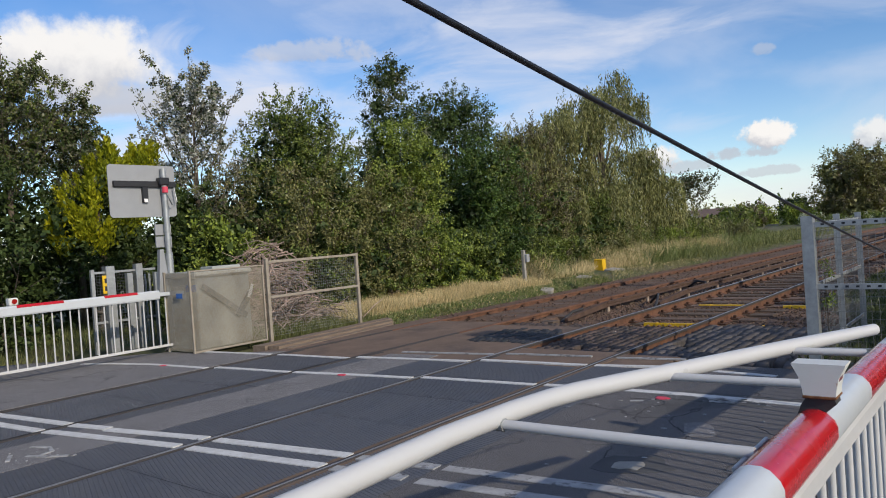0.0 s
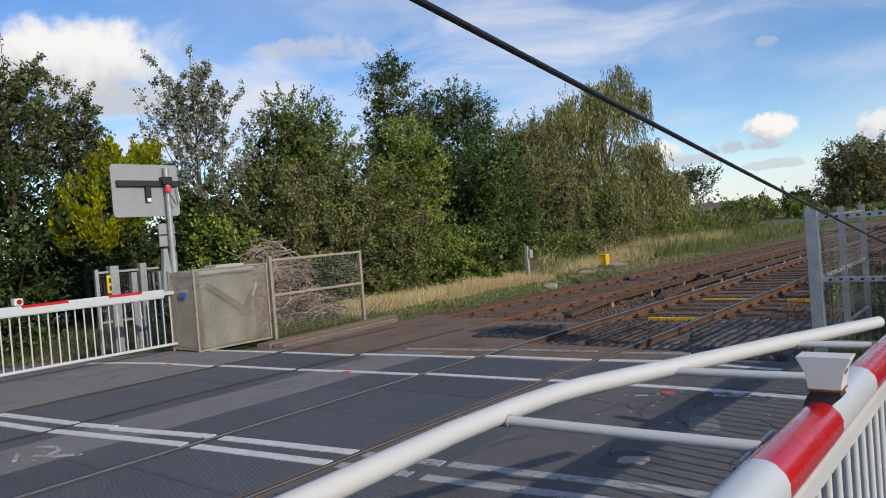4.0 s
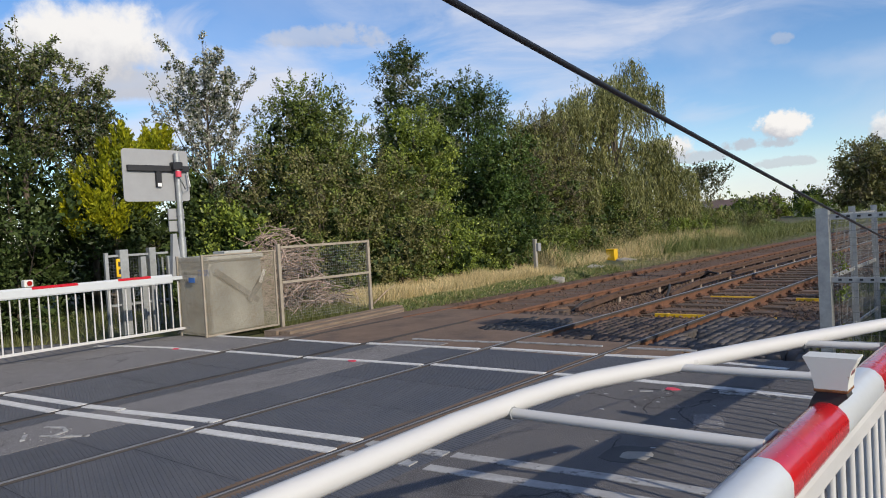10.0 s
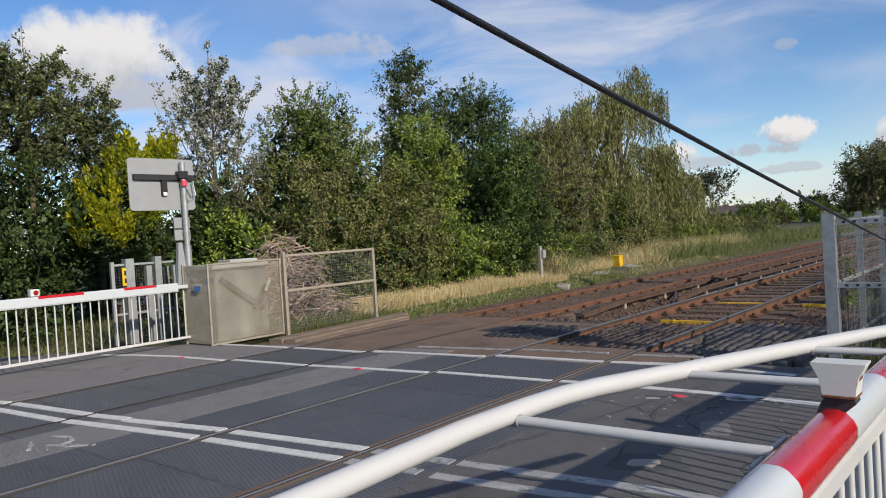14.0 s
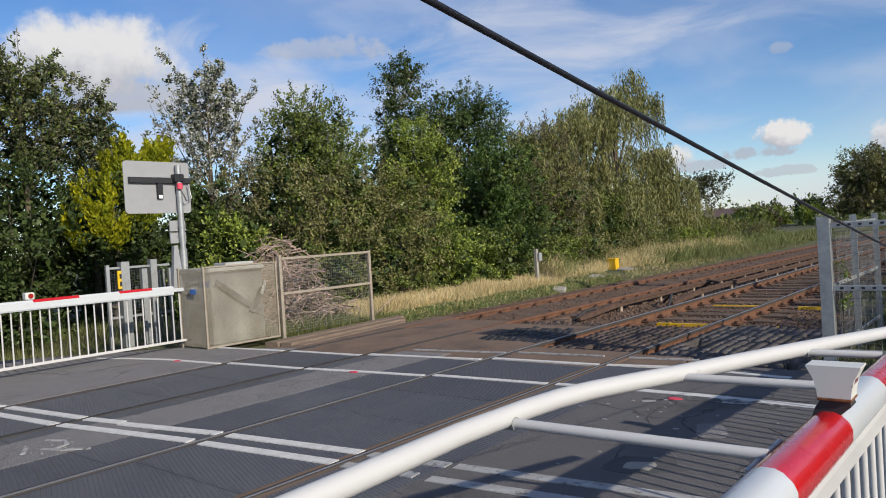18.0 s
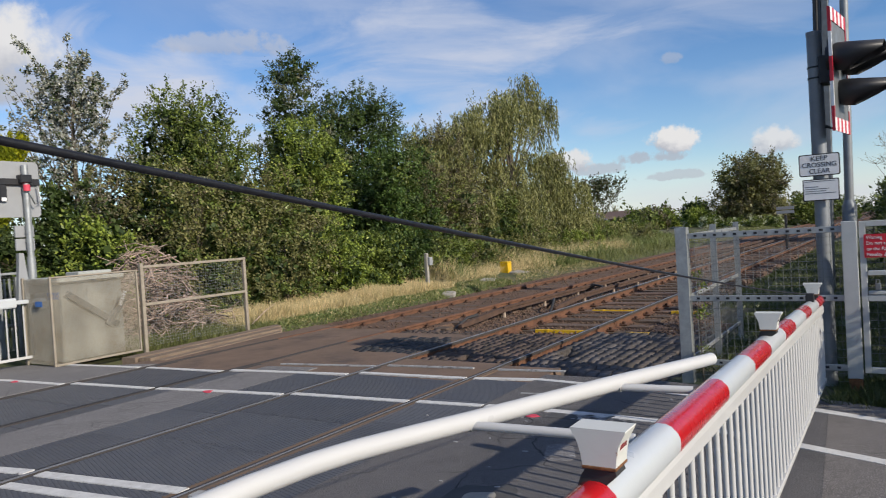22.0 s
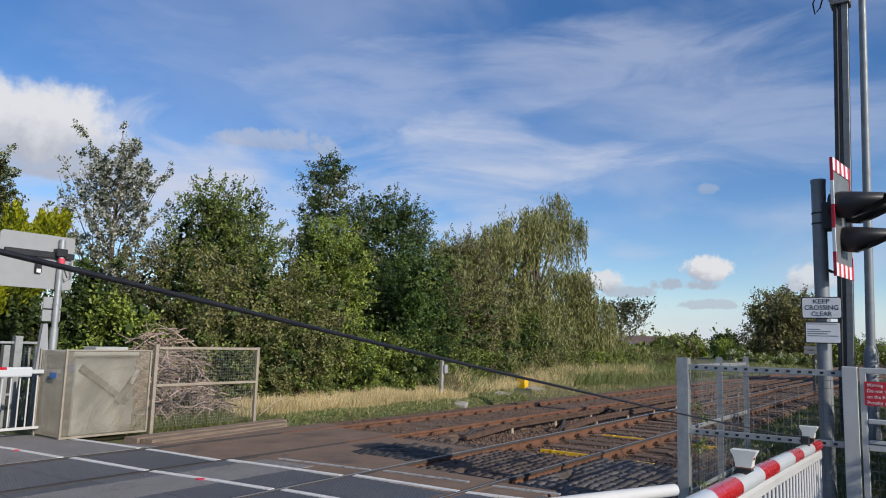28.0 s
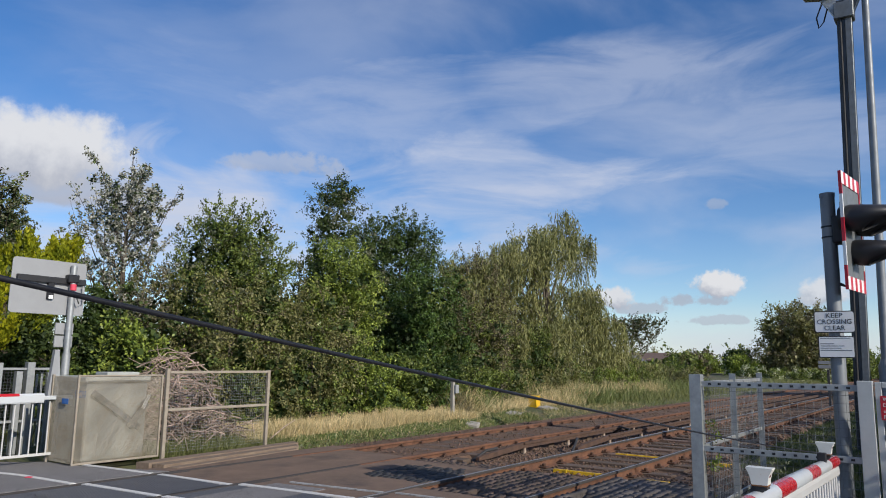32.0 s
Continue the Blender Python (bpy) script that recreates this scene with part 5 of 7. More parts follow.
# lineside things
mk = thing("marker_post", "weathered concrete marker post with a grey box", "post", (-7.55, 11.75, 0.05))
part("post", box(-0.05, -0.05, -0.25, 0.05, 0.05, 0.98, 0.012), M["concrete"], mk)
part("box", box(0.03, -0.02, 0.62, 0.13, 0.14, 0.86, 0.012), M["grey_paint"], mk, "small grey box")
yb = thing("track_box", "small yellow lineside equipment box", "equipment box", (-8.3, 18.1, 0.2))
part("body", prism([(-0.18, -0.36), (0.18, -0.36), (0.155, 0.13), (-0.155, 0.13)], -0.15, 0.15), M["yellow_paint"], yb)
part("lid", box(-0.17, -0.16, 0.13, 0.17, 0.16, 0.18, 0.02), M["yellow_paint"], yb)
for k, (x, y, w, rz) in enumerate(((-7.1, 14.6, 0.5, 10), (-7.5, 17.6, 0.6, -15), (-6.5, 11.2, 0.35, 25))):
    st = solid("concrete_slab", box(-w / 2, -0.25, -0.16, w / 2, 0.25, 0.03, 0.03), M["concrete"], "pale broken concrete slab lying on the verge", "slab", group="slabs on the verge")
    st.matrix_basis = pose(x, y, float(ground_z(x, y)) + 0.04, 4, 6, rz)
bd = thing("track_sign", "small horizontal board on a dark post beside the track", "sign", (-0.25, 30, -0.3))
part("post", box(-0.05, -0.05, 0, 0.05, 0.05, 1.75), M["dark_timber"], bd)
for z in (1.8, 1.98):
    part("board", box(-0.36, -0.08, z, 0.36, -0.05, z + 0.14), M["grey_paint"], bd)

# ---- trees and undergrowth ----
def gz(x, y):
    return float(ground_z(x, y))


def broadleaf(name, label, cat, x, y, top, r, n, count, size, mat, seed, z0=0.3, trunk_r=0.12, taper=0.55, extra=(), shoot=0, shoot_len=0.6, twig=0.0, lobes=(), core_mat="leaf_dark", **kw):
    base = (x, y, gz(x, y) - 0.05)
    cl = lumps(x, y, z0, top, r, n, seed, taper) + [(x + a, y + b, c, q, q, q * 1.1) for a, b, c, q in lobes]
    count, size = int(count * 0.65), size * 1.05
    sticks = []
    crowns = [(clump_leaves(cl, count, size, twigs=sticks, twig_share=twig, **kw), M[mat], "")]
    # By default the core's dark leaves put the crown's inner shade into colour.
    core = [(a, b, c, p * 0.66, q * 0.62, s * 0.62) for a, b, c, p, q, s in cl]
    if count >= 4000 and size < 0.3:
        crowns.append((clump_leaves(core, max(count // 8, 60), size * 1.9, 0.0, 0.3, 0.45, 0.8, open_part=0.0), M[core_mat], "inner foliage for the shaded heart of the crown"))
    if shoot:
        crowns[0] = (np.concatenate([crowns[0][0], shoots(cl, shoot, shoot_len, size, seed + 500)]), M[mat], "")
    for m2, c2, s2 in extra:
        crowns.append((clump_leaves(cl, int(c2 * 0.65), s2 * 1.08, **kw), M[m2], ""))
    if twig:
        crowns.append((sticks[0], M["twig_grey"], "bare grey-brown twigs"))
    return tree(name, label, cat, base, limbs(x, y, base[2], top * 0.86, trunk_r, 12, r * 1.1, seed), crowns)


def spiky(x, y, top, r, seed, dense=1.0, low=0.2, n=34, leaf=1.0, side=5, sag=0.1, rise=1.0):
    """An open tree: long limbs rise past the crown, leaves sit in knots along their outer lengths."""
    g = np.random.default_rng(seed)
    geos, leaves = [pipe([(x, y, -0.1), (x + 0.05, y, top * 0.35), (x - 0.05, y + 0.1, top * 0.72), (x, y + 0.05, top * 0.97)], [0.10, 0.065, 0.025, 0.004], 8)], []

    def limb(b, e, rad, knots, per, spread):
        mid = b.lerp(e, 0.5) + Vector((g.normal() * 0.08, g.normal() * 0.08, -sag * (e - b).length))
        geos.append(pipe([b, mid, e], [rad, rad * 0.6, 0.003], 5))
        knots = int(knots * dense)
        q = np.repeat(0.2 + 0.8 * np.sort(g.random(knots)), per)
        pts = np.array([tuple(b.lerp(mid, 2 * f) if f < 0.5 else mid.lerp(e, 2 * f - 1)) for f in q])
        pts = pts + np.repeat(g.normal(size=(knots, 3)) * spread, per, 0) + g.normal(size=(len(q), 3)) * spread * 0.75
        al = unit(np.array(e - b)[None] * 0.4 + g.normal(size=(len(q), 3)))
        ln2 = g.uniform(0.05, 0.095, len(q)) * leaf
        leaves.append(leaves_at(pts, al, unit(g.normal(size=(len(q), 3)) + [0, 0, 0.8]), ln2, ln2 * 0.58))

    limb(Vector((x, y, top * 0.6)), Vector((x, y + 0.05, top)), 0.012, 22, 9, 0.05)
    for k in range(n):
        f = (k + g.random()) / n
        z = top * (low + (0.78 - low) * f)
        a = k * 2.4 + g.uniform(-0.4, 0.4)
        ln = r * (1.45 - 0.75 * f) * g.uniform(0.75, 1.1)
        b = Vector((x, y, z))
        e = b + Vector((math.cos(a) * ln * 0.85, math.sin(a) * ln * 0.85, ln * g.uniform(0.75, 1.3) * rise))
        e.z = min(e.z, top - 0.8 * g.random())
        limb(b, e, 0.02, 20, 10, 0.045)
        for _ in range(side):
            q = b.lerp(e, g.uniform(0.3, 0.88))
            w = Vector((g.normal() * 0.5, g.normal() * 0.5, g.uniform(0.15, 0.8))) * ln * 0.4
            limb(q, q + w, 0.007, 9, 8, 0.042)
    return join(*geos), np.concatenate(leaves)


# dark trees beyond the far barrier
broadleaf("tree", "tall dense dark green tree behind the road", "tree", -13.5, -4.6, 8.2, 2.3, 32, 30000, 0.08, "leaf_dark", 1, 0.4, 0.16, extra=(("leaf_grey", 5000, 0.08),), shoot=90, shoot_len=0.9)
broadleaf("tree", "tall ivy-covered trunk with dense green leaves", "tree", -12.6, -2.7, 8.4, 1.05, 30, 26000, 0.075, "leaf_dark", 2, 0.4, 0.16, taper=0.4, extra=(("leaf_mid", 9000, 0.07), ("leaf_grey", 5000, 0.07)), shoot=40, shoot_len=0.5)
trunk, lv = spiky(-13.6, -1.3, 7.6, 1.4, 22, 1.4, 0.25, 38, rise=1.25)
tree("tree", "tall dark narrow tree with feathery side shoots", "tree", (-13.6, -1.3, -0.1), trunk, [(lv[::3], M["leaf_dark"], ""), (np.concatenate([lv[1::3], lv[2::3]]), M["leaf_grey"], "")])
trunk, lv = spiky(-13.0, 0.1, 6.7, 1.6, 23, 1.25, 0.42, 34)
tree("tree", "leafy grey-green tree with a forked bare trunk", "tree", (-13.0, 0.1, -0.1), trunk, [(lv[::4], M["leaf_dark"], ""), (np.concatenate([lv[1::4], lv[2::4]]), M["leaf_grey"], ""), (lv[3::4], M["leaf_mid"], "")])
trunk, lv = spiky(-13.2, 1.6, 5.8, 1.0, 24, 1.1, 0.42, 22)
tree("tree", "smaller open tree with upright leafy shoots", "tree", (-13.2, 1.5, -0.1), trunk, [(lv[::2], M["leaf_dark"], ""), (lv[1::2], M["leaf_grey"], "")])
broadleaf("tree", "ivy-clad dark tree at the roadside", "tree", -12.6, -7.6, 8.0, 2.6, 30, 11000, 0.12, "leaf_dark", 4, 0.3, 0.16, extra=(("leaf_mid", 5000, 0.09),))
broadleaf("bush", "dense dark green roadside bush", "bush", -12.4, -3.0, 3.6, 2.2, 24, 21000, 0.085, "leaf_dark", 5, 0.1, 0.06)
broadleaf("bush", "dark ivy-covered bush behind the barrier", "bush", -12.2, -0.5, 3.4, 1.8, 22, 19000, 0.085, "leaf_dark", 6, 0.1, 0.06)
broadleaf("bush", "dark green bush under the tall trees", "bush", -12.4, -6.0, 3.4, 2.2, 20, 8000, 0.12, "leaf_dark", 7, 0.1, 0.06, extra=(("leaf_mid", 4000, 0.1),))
broadleaf("bush", "low ivy bush behind the sign pole", "bush", -11.2, 2.7, 2.9, 1.4, 20, 15000, 0.085, "leaf_dark", 8, 0.1, 0.05, extra=(("leaf_mid", 3500, 0.09),))


def conifer(x, y, top, seed):
    """Golden conifer: flat upswept plumes in tiers, with dark gaps between them."""
    g = np.random.default_rng(seed)
    n = 120
    f = g.random(n) ** 0.85
    a = g.uniform(0, 2 * math.pi, n)
    rad = 0.98 * np.sqrt(np.maximum(1.0 - f ** 2.2, 0.04)) * np.minimum(1, 0.62 + 1.3 * f) * g.uniform(0.6, 1.15, n)
    foot = np.stack([x + np.cos(a) * rad * 0.72, y + 1.15 * (f - 0.35) + np.sin(a) * rad * 0.78, 1.65 + (top - 2.0) * f], 1)
    out = unit(np.stack([np.cos(a) * 0.75, np.sin(a) * 0.75 + 0.12, 0.62 + 0.5 * f], 1))
    long = g.uniform(0.4, 0.75, n)
    per = 190
    idx = np.repeat(np.arange(n), per)
    s = g.random(len(idx))
    o = out[idx]
    side = unit(np.cross(o, [0, 0, 1.0]))
    lift = np.cross(side, o)
    p = foot[idx] + o * (s * long[idx])[:, None] + side * (g.normal(size=len(idx)) * 0.12 * (1.05 - s))[:, None] + lift * (g.normal(size=len(idx)) * 0.035 + 0.1 * s * s)[:, None]
    along = unit(o + side * g.normal(size=(len(idx), 1)) * 0.7 + lift * 0.25 + g.normal(size=(len(idx), 3)) * 0.2)
    ln = g.uniform(0.05, 0.12, len(idx))
    return leaves_at(p, along, unit(g.normal(size=(len(idx), 3)) * 0.7 + lift), ln, ln * 0.42)


# Dark green inner leaves carry the shade between the plumes in their colour.
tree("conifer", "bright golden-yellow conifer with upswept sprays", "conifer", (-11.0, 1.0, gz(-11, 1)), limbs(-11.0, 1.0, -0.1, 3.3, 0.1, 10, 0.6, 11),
     [(conifer(-11.0, 1.1, 3.95, 12), M["leaf_gold"], ""), (clump_leaves(lumps(-11.0, 1.1, 1.3, 3.3, 0.7, 12, 13), 5000, 0.1, open_part=0.0), M["leaf_dark"], "dark green inner foliage with shade in its colour")])


trunk, lv = spiky(-12.5, 4.3, 6.8, 1.42, 21, 1.0, 0.2, 28, 1.1, 4, 0.02, 1.55)
tree("tree", "sparse tree with upright branches and small grey-green leaves", "tree", (-12.5, 4.3, -0.1), trunk, [(lv[lv[:, 0, 2] * 7 % 1 > 0.2], M["leaf_silver"], ""), (lv[lv[:, 0, 2] * 7 % 1 <= 0.2], M["leaf_dark"], "")])

broadleaf("bush", "tall glossy dark green bush with upright shoots", "bush", -11.6, 7.0, 5.0, 1.75, 34, 34000, 0.075, "leaf_mid", 31, 0.3, 0.1, extra=(("leaf_dark", 9000, 0.08), ("leaf_grey", 9000, 0.08)), shoot=170, shoot_len=0.62, lobes=((0, -0.75, 4.5, 0.7), (0.1, -0.15, 4.95, 0.72), (0, 0.5, 4.7, 0.75), (0, 1.0, 4.1, 0.7), (0, -1.15, 3.8, 0.7)), open_part=0.12)
broadleaf("bush", "olive-brown leafy bush spilling over the fence", "bush", -10.2, 5.9, 3.5, 1.9, 34, 28000, 0.072, "leaf_olive", 32, 0.0, 0.06, taper=0.4, extra=(("leaf_mid", 7000, 0.08), ("leaf_brown", 2600, 0.07)), twig=0.7, open_part=0.15)
broadleaf("bush", "olive green bush at the edge of the dry grass", "bush", -10.2, 8.7, 3.6, 1.7, 30, 24000, 0.072, "leaf_olive", 33, 0.0, 0.05, taper=0.4, extra=(("leaf_mid", 8000, 0.065), ("leaf_brown", 1800, 0.06)), twig=0.6, open_part=0.15)
broadleaf("bush", "twiggy half-bare brown bush by the sparse tree", "bush", -11.2, 4.2, 3.7, 1.3, 18, 8000, 0.06, "leaf_brown", 34, 0.3, 0.06, extra=(("leaf_olive", 5000, 0.06),), twig=3.0)
broadleaf("bush", "low green bush behind the brushwood", "bush", -10.1, 3.6, 1.9, 1.2, 16, 12000, 0.085, "leaf_light", 35, 0.0, 0.05, extra=(("leaf_mid", 3000, 0.085),))
broadleaf("bush", "bright yellow-green ivy mound behind the machine", "bush", -9.7, 3.0, 2.2, 0.9, 14, 7500, 0.085, "leaf_light", 36, 0.3, 0.04)
broadleaf("tree", "tall dark green tree with glossy leaves", "tree", -13.2, 12.9, 6.4, 1.7, 30, 30000, 0.085, "leaf_dark", 41, 0.6, 0.16, taper=0.6, extra=(("leaf_grey", 9000, 0.09),), shoot=90, shoot_len=0.42, open_part=0.08, lobes=((0, -0.4, 6.9, 0.75), (0.2, -0.9, 6.3, 0.7), (0, 0.2, 6.4, 0.7), (0, -0.1, 7.4, 0.5), (0.1, -0.6, 7.45, 0.4)))
broadleaf("tree", "dark green tree with an uneven crown", "tree", -13.4, 16.4, 6.7, 2.3, 32, 38000, 0.085, "leaf_dark", 42, 0.3, 0.16, extra=(("leaf_ivy", 15000, 0.09),), shoot=110, shoot_len=0.5, open_part=0.12, lobes=((0, -0.7, 6.6, 0.8), (0.1, 0.6, 6.4, 0.85), (0.1, -0.2, 6.1, 0.9), (0, 1.3, 5.9, 0.85), (0.1, -1.3, 5.8, 0.85), (0, 2.1, 5.1, 0.85)), twig=0.3)
broadleaf("bush", "bright green ivy-covered column", "bush", -10.7, 10.2, 5.1, 1.45, 34, 36000, 0.075, "leaf_light", 43, 0.0, 0.08, taper=0.75, extra=(("leaf_mid", 12000, 0.08),), shoot=40, shoot_len=0.35)
broadleaf("bush", "dark green dense bush beside the marker post", "bush", -10.9, 14.6, 4.5, 1.9, 32, 30000, 0.09, "leaf_ivy", 44, 0.0, 0.08, extra=(("leaf_mid", 5000, 0.09),), shoot=60, shoot_len=0.5)
broadleaf("bush", "low green bush by the grass", "bush", -8.9, 11.0, 1.6, 1.0, 14, 9000, 0.07, "leaf_mid", 45, 0.0, 0.03, extra=(("leaf_light", 3000, 0.08),))
broadleaf("bush", "brown withering shrub beside the willow", "bush", -12.7, 20.2, 5.8, 2.1, 32, 24000, 0.085, "leaf_brown", 46, 0.2, 0.1, extra=(("leaf_olive", 18000, 0.085),), shoot=110, shoot_len=0.8, twig=0.9)
broadleaf("bush", "lower brown-green shrub beside the bank", "bush", -11.6, 19.0, 4.0, 2.1, 26, 20000, 0.09, "leaf_brown", 47, 0.0, 0.06, extra=(("leaf_mid", 9000, 0.08), ("leaf_olive", 9000, 0.08)), twig=0.9)
broadleaf("bush", "grey-green shrub under the willow", "bush", -11.8, 23.4, 3.2, 2.0, 22, 16000, 0.09, "leaf_mid", 48, 0.0, 0.06, extra=(("leaf_dark", 8000, 0.1),))
for k, (x, y, top, r, mt, lab) in enumerate(((-8.75, 7.3, 1.9, 1.0, "leaf_olive", "low olive bush in front of the hedge"), (-8.8, 9.4, 1.9, 1.0, "leaf_light", "low green bush in front of the hedge"), (-8.9, 12.6, 1.9, 1.15, "leaf_ivy", "low dark green bush behind the post"),
                                             (-9.5, 15.4, 1.7, 1.3, "leaf_mid", "low green bush behind the dry grass"), (-9.9, 18.9, 1.7, 1.5, "leaf_olive", "olive bramble mound on the bank"), (-10.4, 24.0, 1.7, 1.6, "leaf_olive", "olive bramble under the willow"), (-8.9, 5.3, 1.3, 0.9, "leaf_olive", "low bush behind the wire fence"))):
    broadleaf("bush", lab, "bush", x, y, top, r, 16, 9000, 0.07, mt, 150 + k, 0.0, 0.04, taper=0.4, extra=(("leaf_mid", 4000, 0.07),))
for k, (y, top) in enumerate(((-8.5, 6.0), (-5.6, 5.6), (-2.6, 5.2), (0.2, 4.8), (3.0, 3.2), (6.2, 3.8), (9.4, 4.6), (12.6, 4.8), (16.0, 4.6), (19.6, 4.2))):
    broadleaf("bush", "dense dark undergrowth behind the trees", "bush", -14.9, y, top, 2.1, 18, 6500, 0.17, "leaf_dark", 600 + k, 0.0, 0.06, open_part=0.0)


for k, (x, y, top, r, mt) in enumerate(((-9.2, 17.0, 0.95, 0.7, "leaf_mid"), (-9.0, 21.0, 0.9, 0.8, "leaf_olive"), (-9.4, 25.4, 1.1, 0.9, "leaf_mid"), (-9.2, 29.0, 0.9, 0.9, "leaf_light"), (-9.8, 33.5, 1.1, 1.1, "leaf_mid"),
                                         (-9.4, 38.5, 1.0, 1.1, "leaf_olive"), (-10.5, 43.0, 1.3, 1.4, "leaf_mid"), (-8.4, 13.7, 0.6, 0.5, "leaf_mid"))):
    broadleaf("bramble", "low tangled bramble growing in the bank grass", "bramble", x, y, gz(x, y) + top, r, 10, 2600, 0.085, mt, 640 + k, gz(x, y) - 0.1, 0.02, taper=0.3, extra=(("leaf_brown", 700, 0.07),), shoot=24, shoot_len=0.4)


def willow(x, y, seed):
    """Boughs rise from the trunk, arch over and drop curtains of leafy strands."""
    g = np.random.default_rng(seed)
    crest_y = [18.6, 20.0, 21.6, 23.8, 26.6, 29.0, 29.6, 30.2, 31.4, 33.6, 35.8, 37.8]
    crest_z = [5.6, 6.9, 7.3, 8.3, 9.1, 9.5, 8.2, 6.0, 5.8, 4.8, 2.8, 1.7]
    boughs = []
    for k in range(60):
        by = 19.0 + 18.4 * (k + g.random()) / 60
        top = float(np.interp(by, crest_y, crest_z))
        u = (0.96, 0.8, 0.6, 0.92, 0.42)[k % 5] * g.uniform(0.9, 1.03)
        cx = x + g.uniform(-0.6, 1.6) * (1.35 - 0.9 * u) + 0.9 * (1 - u)
        # a head of several boughs that fall together, with room between the heads
        for _ in range(6):
            boughs.append((cx + 0.4 * g.normal(), by + 0.36 * g.normal(), max(top * u + 0.22 * g.normal(), 1.7), g.uniform(1.1, 2.6) * (0.7 + 0.5 * (1 - u))))
    # the plume that hangs out on the line's side
    boughs += [(x + g.uniform(-0.5, 0.5), g.uniform(30.2, 32.8), 9.0 - 0.12 * k % 0.6, g.uniform(0.8, 1.5)) for k in range(15)]
    leaves, geos = [], [pipe([(x, y, gz(x, y) - 0.1), (x + 0.1, y, 2.5), (x, y + 0.2, 5.0), (x, y, 8.3)], [0.34, 0.26, 0.16, 0.05], 10)]
    for i, (bx, by, bz, fall) in enumerate(boughs):
        root = Vector((x, y + 0.15 * (by - y), min(bz * 0.55, 4.5)))
        tip = Vector((bx, by, bz))
        out = Vector((bx - x, by - y, 0.0))
        out = out.normalized() if out.length > 0.2 else Vector((g.normal(), g.normal(), 0)).normalized()
        if i % 9 == 0:
            geos.append(pipe([root, root.lerp(tip, 0.55) + Vector((0, 0, 0.5)), tip], [0.06, 0.03, 0.01], 5))
        for s in g.random(11):
            start = tip + out * (0.75 * s - 0.35) + Vector((g.normal() * 0.16, g.normal() * 0.16, -0.55 * s * s + 0.05 * g.normal()))
            ln = fall * g.uniform(0.55, 1.1)
            m2 = max(int(ln * 17), 4)
            t = np.sort(g.random(m2)) * ln
            drift = out * g.uniform(0.05, 0.2)
            pts = np.stack([start.x + drift.x * np.sqrt(t) + 0.035 * g.normal(size=m2), start.y + drift.y * np.sqrt(t) + 0.035 * g.normal(size=m2), start.z - t], 1)
            pts = pts[pts[:, 2] > gz(start.x, start.y) + 0.1 + 0.4 * g.random()]
            if len(pts) < 2:
                continue
            al = unit(np.array([0, 0, -1.0]) + g.normal(size=(len(pts), 3)) * 0.38)
            l2 = g.uniform(0.14, 0.26, len(pts))
            leaves.append(leaves_at(pts, al, unit(g.normal(size=(len(pts), 3))), l2, l2 * 0.2))
    return join(*geos), np.concatenate(leaves)


trunk, lv = willow(-12.6, 27.4, 51)
tree("willow", "weeping willow with long yellowing hanging strands", "willow tree", (-12.6, 27.4, gz(-12.6, 27.4)), trunk, [(lv, M["leaf_willow"], ""), (clump_leaves([(-13.8, 27.2, 4.6, 1.4, 3.2, 3.4), (-13.8, 32.0, 3.0, 1.4, 3.6, 2.4), (-13.8, 23.0, 3.6, 1.4, 2.8, 2.6)], 14000, 0.2, 0.9, 0.3, narrow=0.3, open_part=0.0), M["leaf_willow"], "inner foliage for the shaded heart of the crown")])

stake = thing("stake", "pale leaning wooden stake among the roadside bushes", "stake", (-11.3, -1.45, gz(-11.3, -1.45)))
part("pole", pipe([(0, 0, -0.1), (0, -0.12, 0.8), (0, -0.26, 1.75)], [0.03, 0.027, 0.02], 8), M["concrete"], stake, "", True)

# heap of cut branches behind the fence
g = np.random.default_rng(61)
heap = []
for k in range(680):
    a = g.uniform(0, 2 * math.pi)
    cx, cy = -7.9 + g.normal() * 0.45, 2.7 + g.normal() * 0.7
    top = 1.75 * math.exp(-((cy - 2.75) / 1.0) ** 2 - ((cx + 7.9) / 0.8) ** 2)
    z = g.uniform(0.0, max(top, 0.12))
    ln = g.uniform(0.3, 0.85)
    d = Vector((math.cos(a), math.sin(a), g.normal() * 0.45)) * ln
    c = Vector((cx, cy, z + 0.05))
    heap.append(pipe([c - d * 0.5, c + Vector((g.normal() * 0.08, g.normal() * 0.08, 0.10)), c + d * 0.5], [0.014, 0.010, 0.004], 5, False))
solid("brushwood_heap", join(*heap), M["twig"], "heap of cut bare branches behind the fence", "brushwood", kind="stuff")


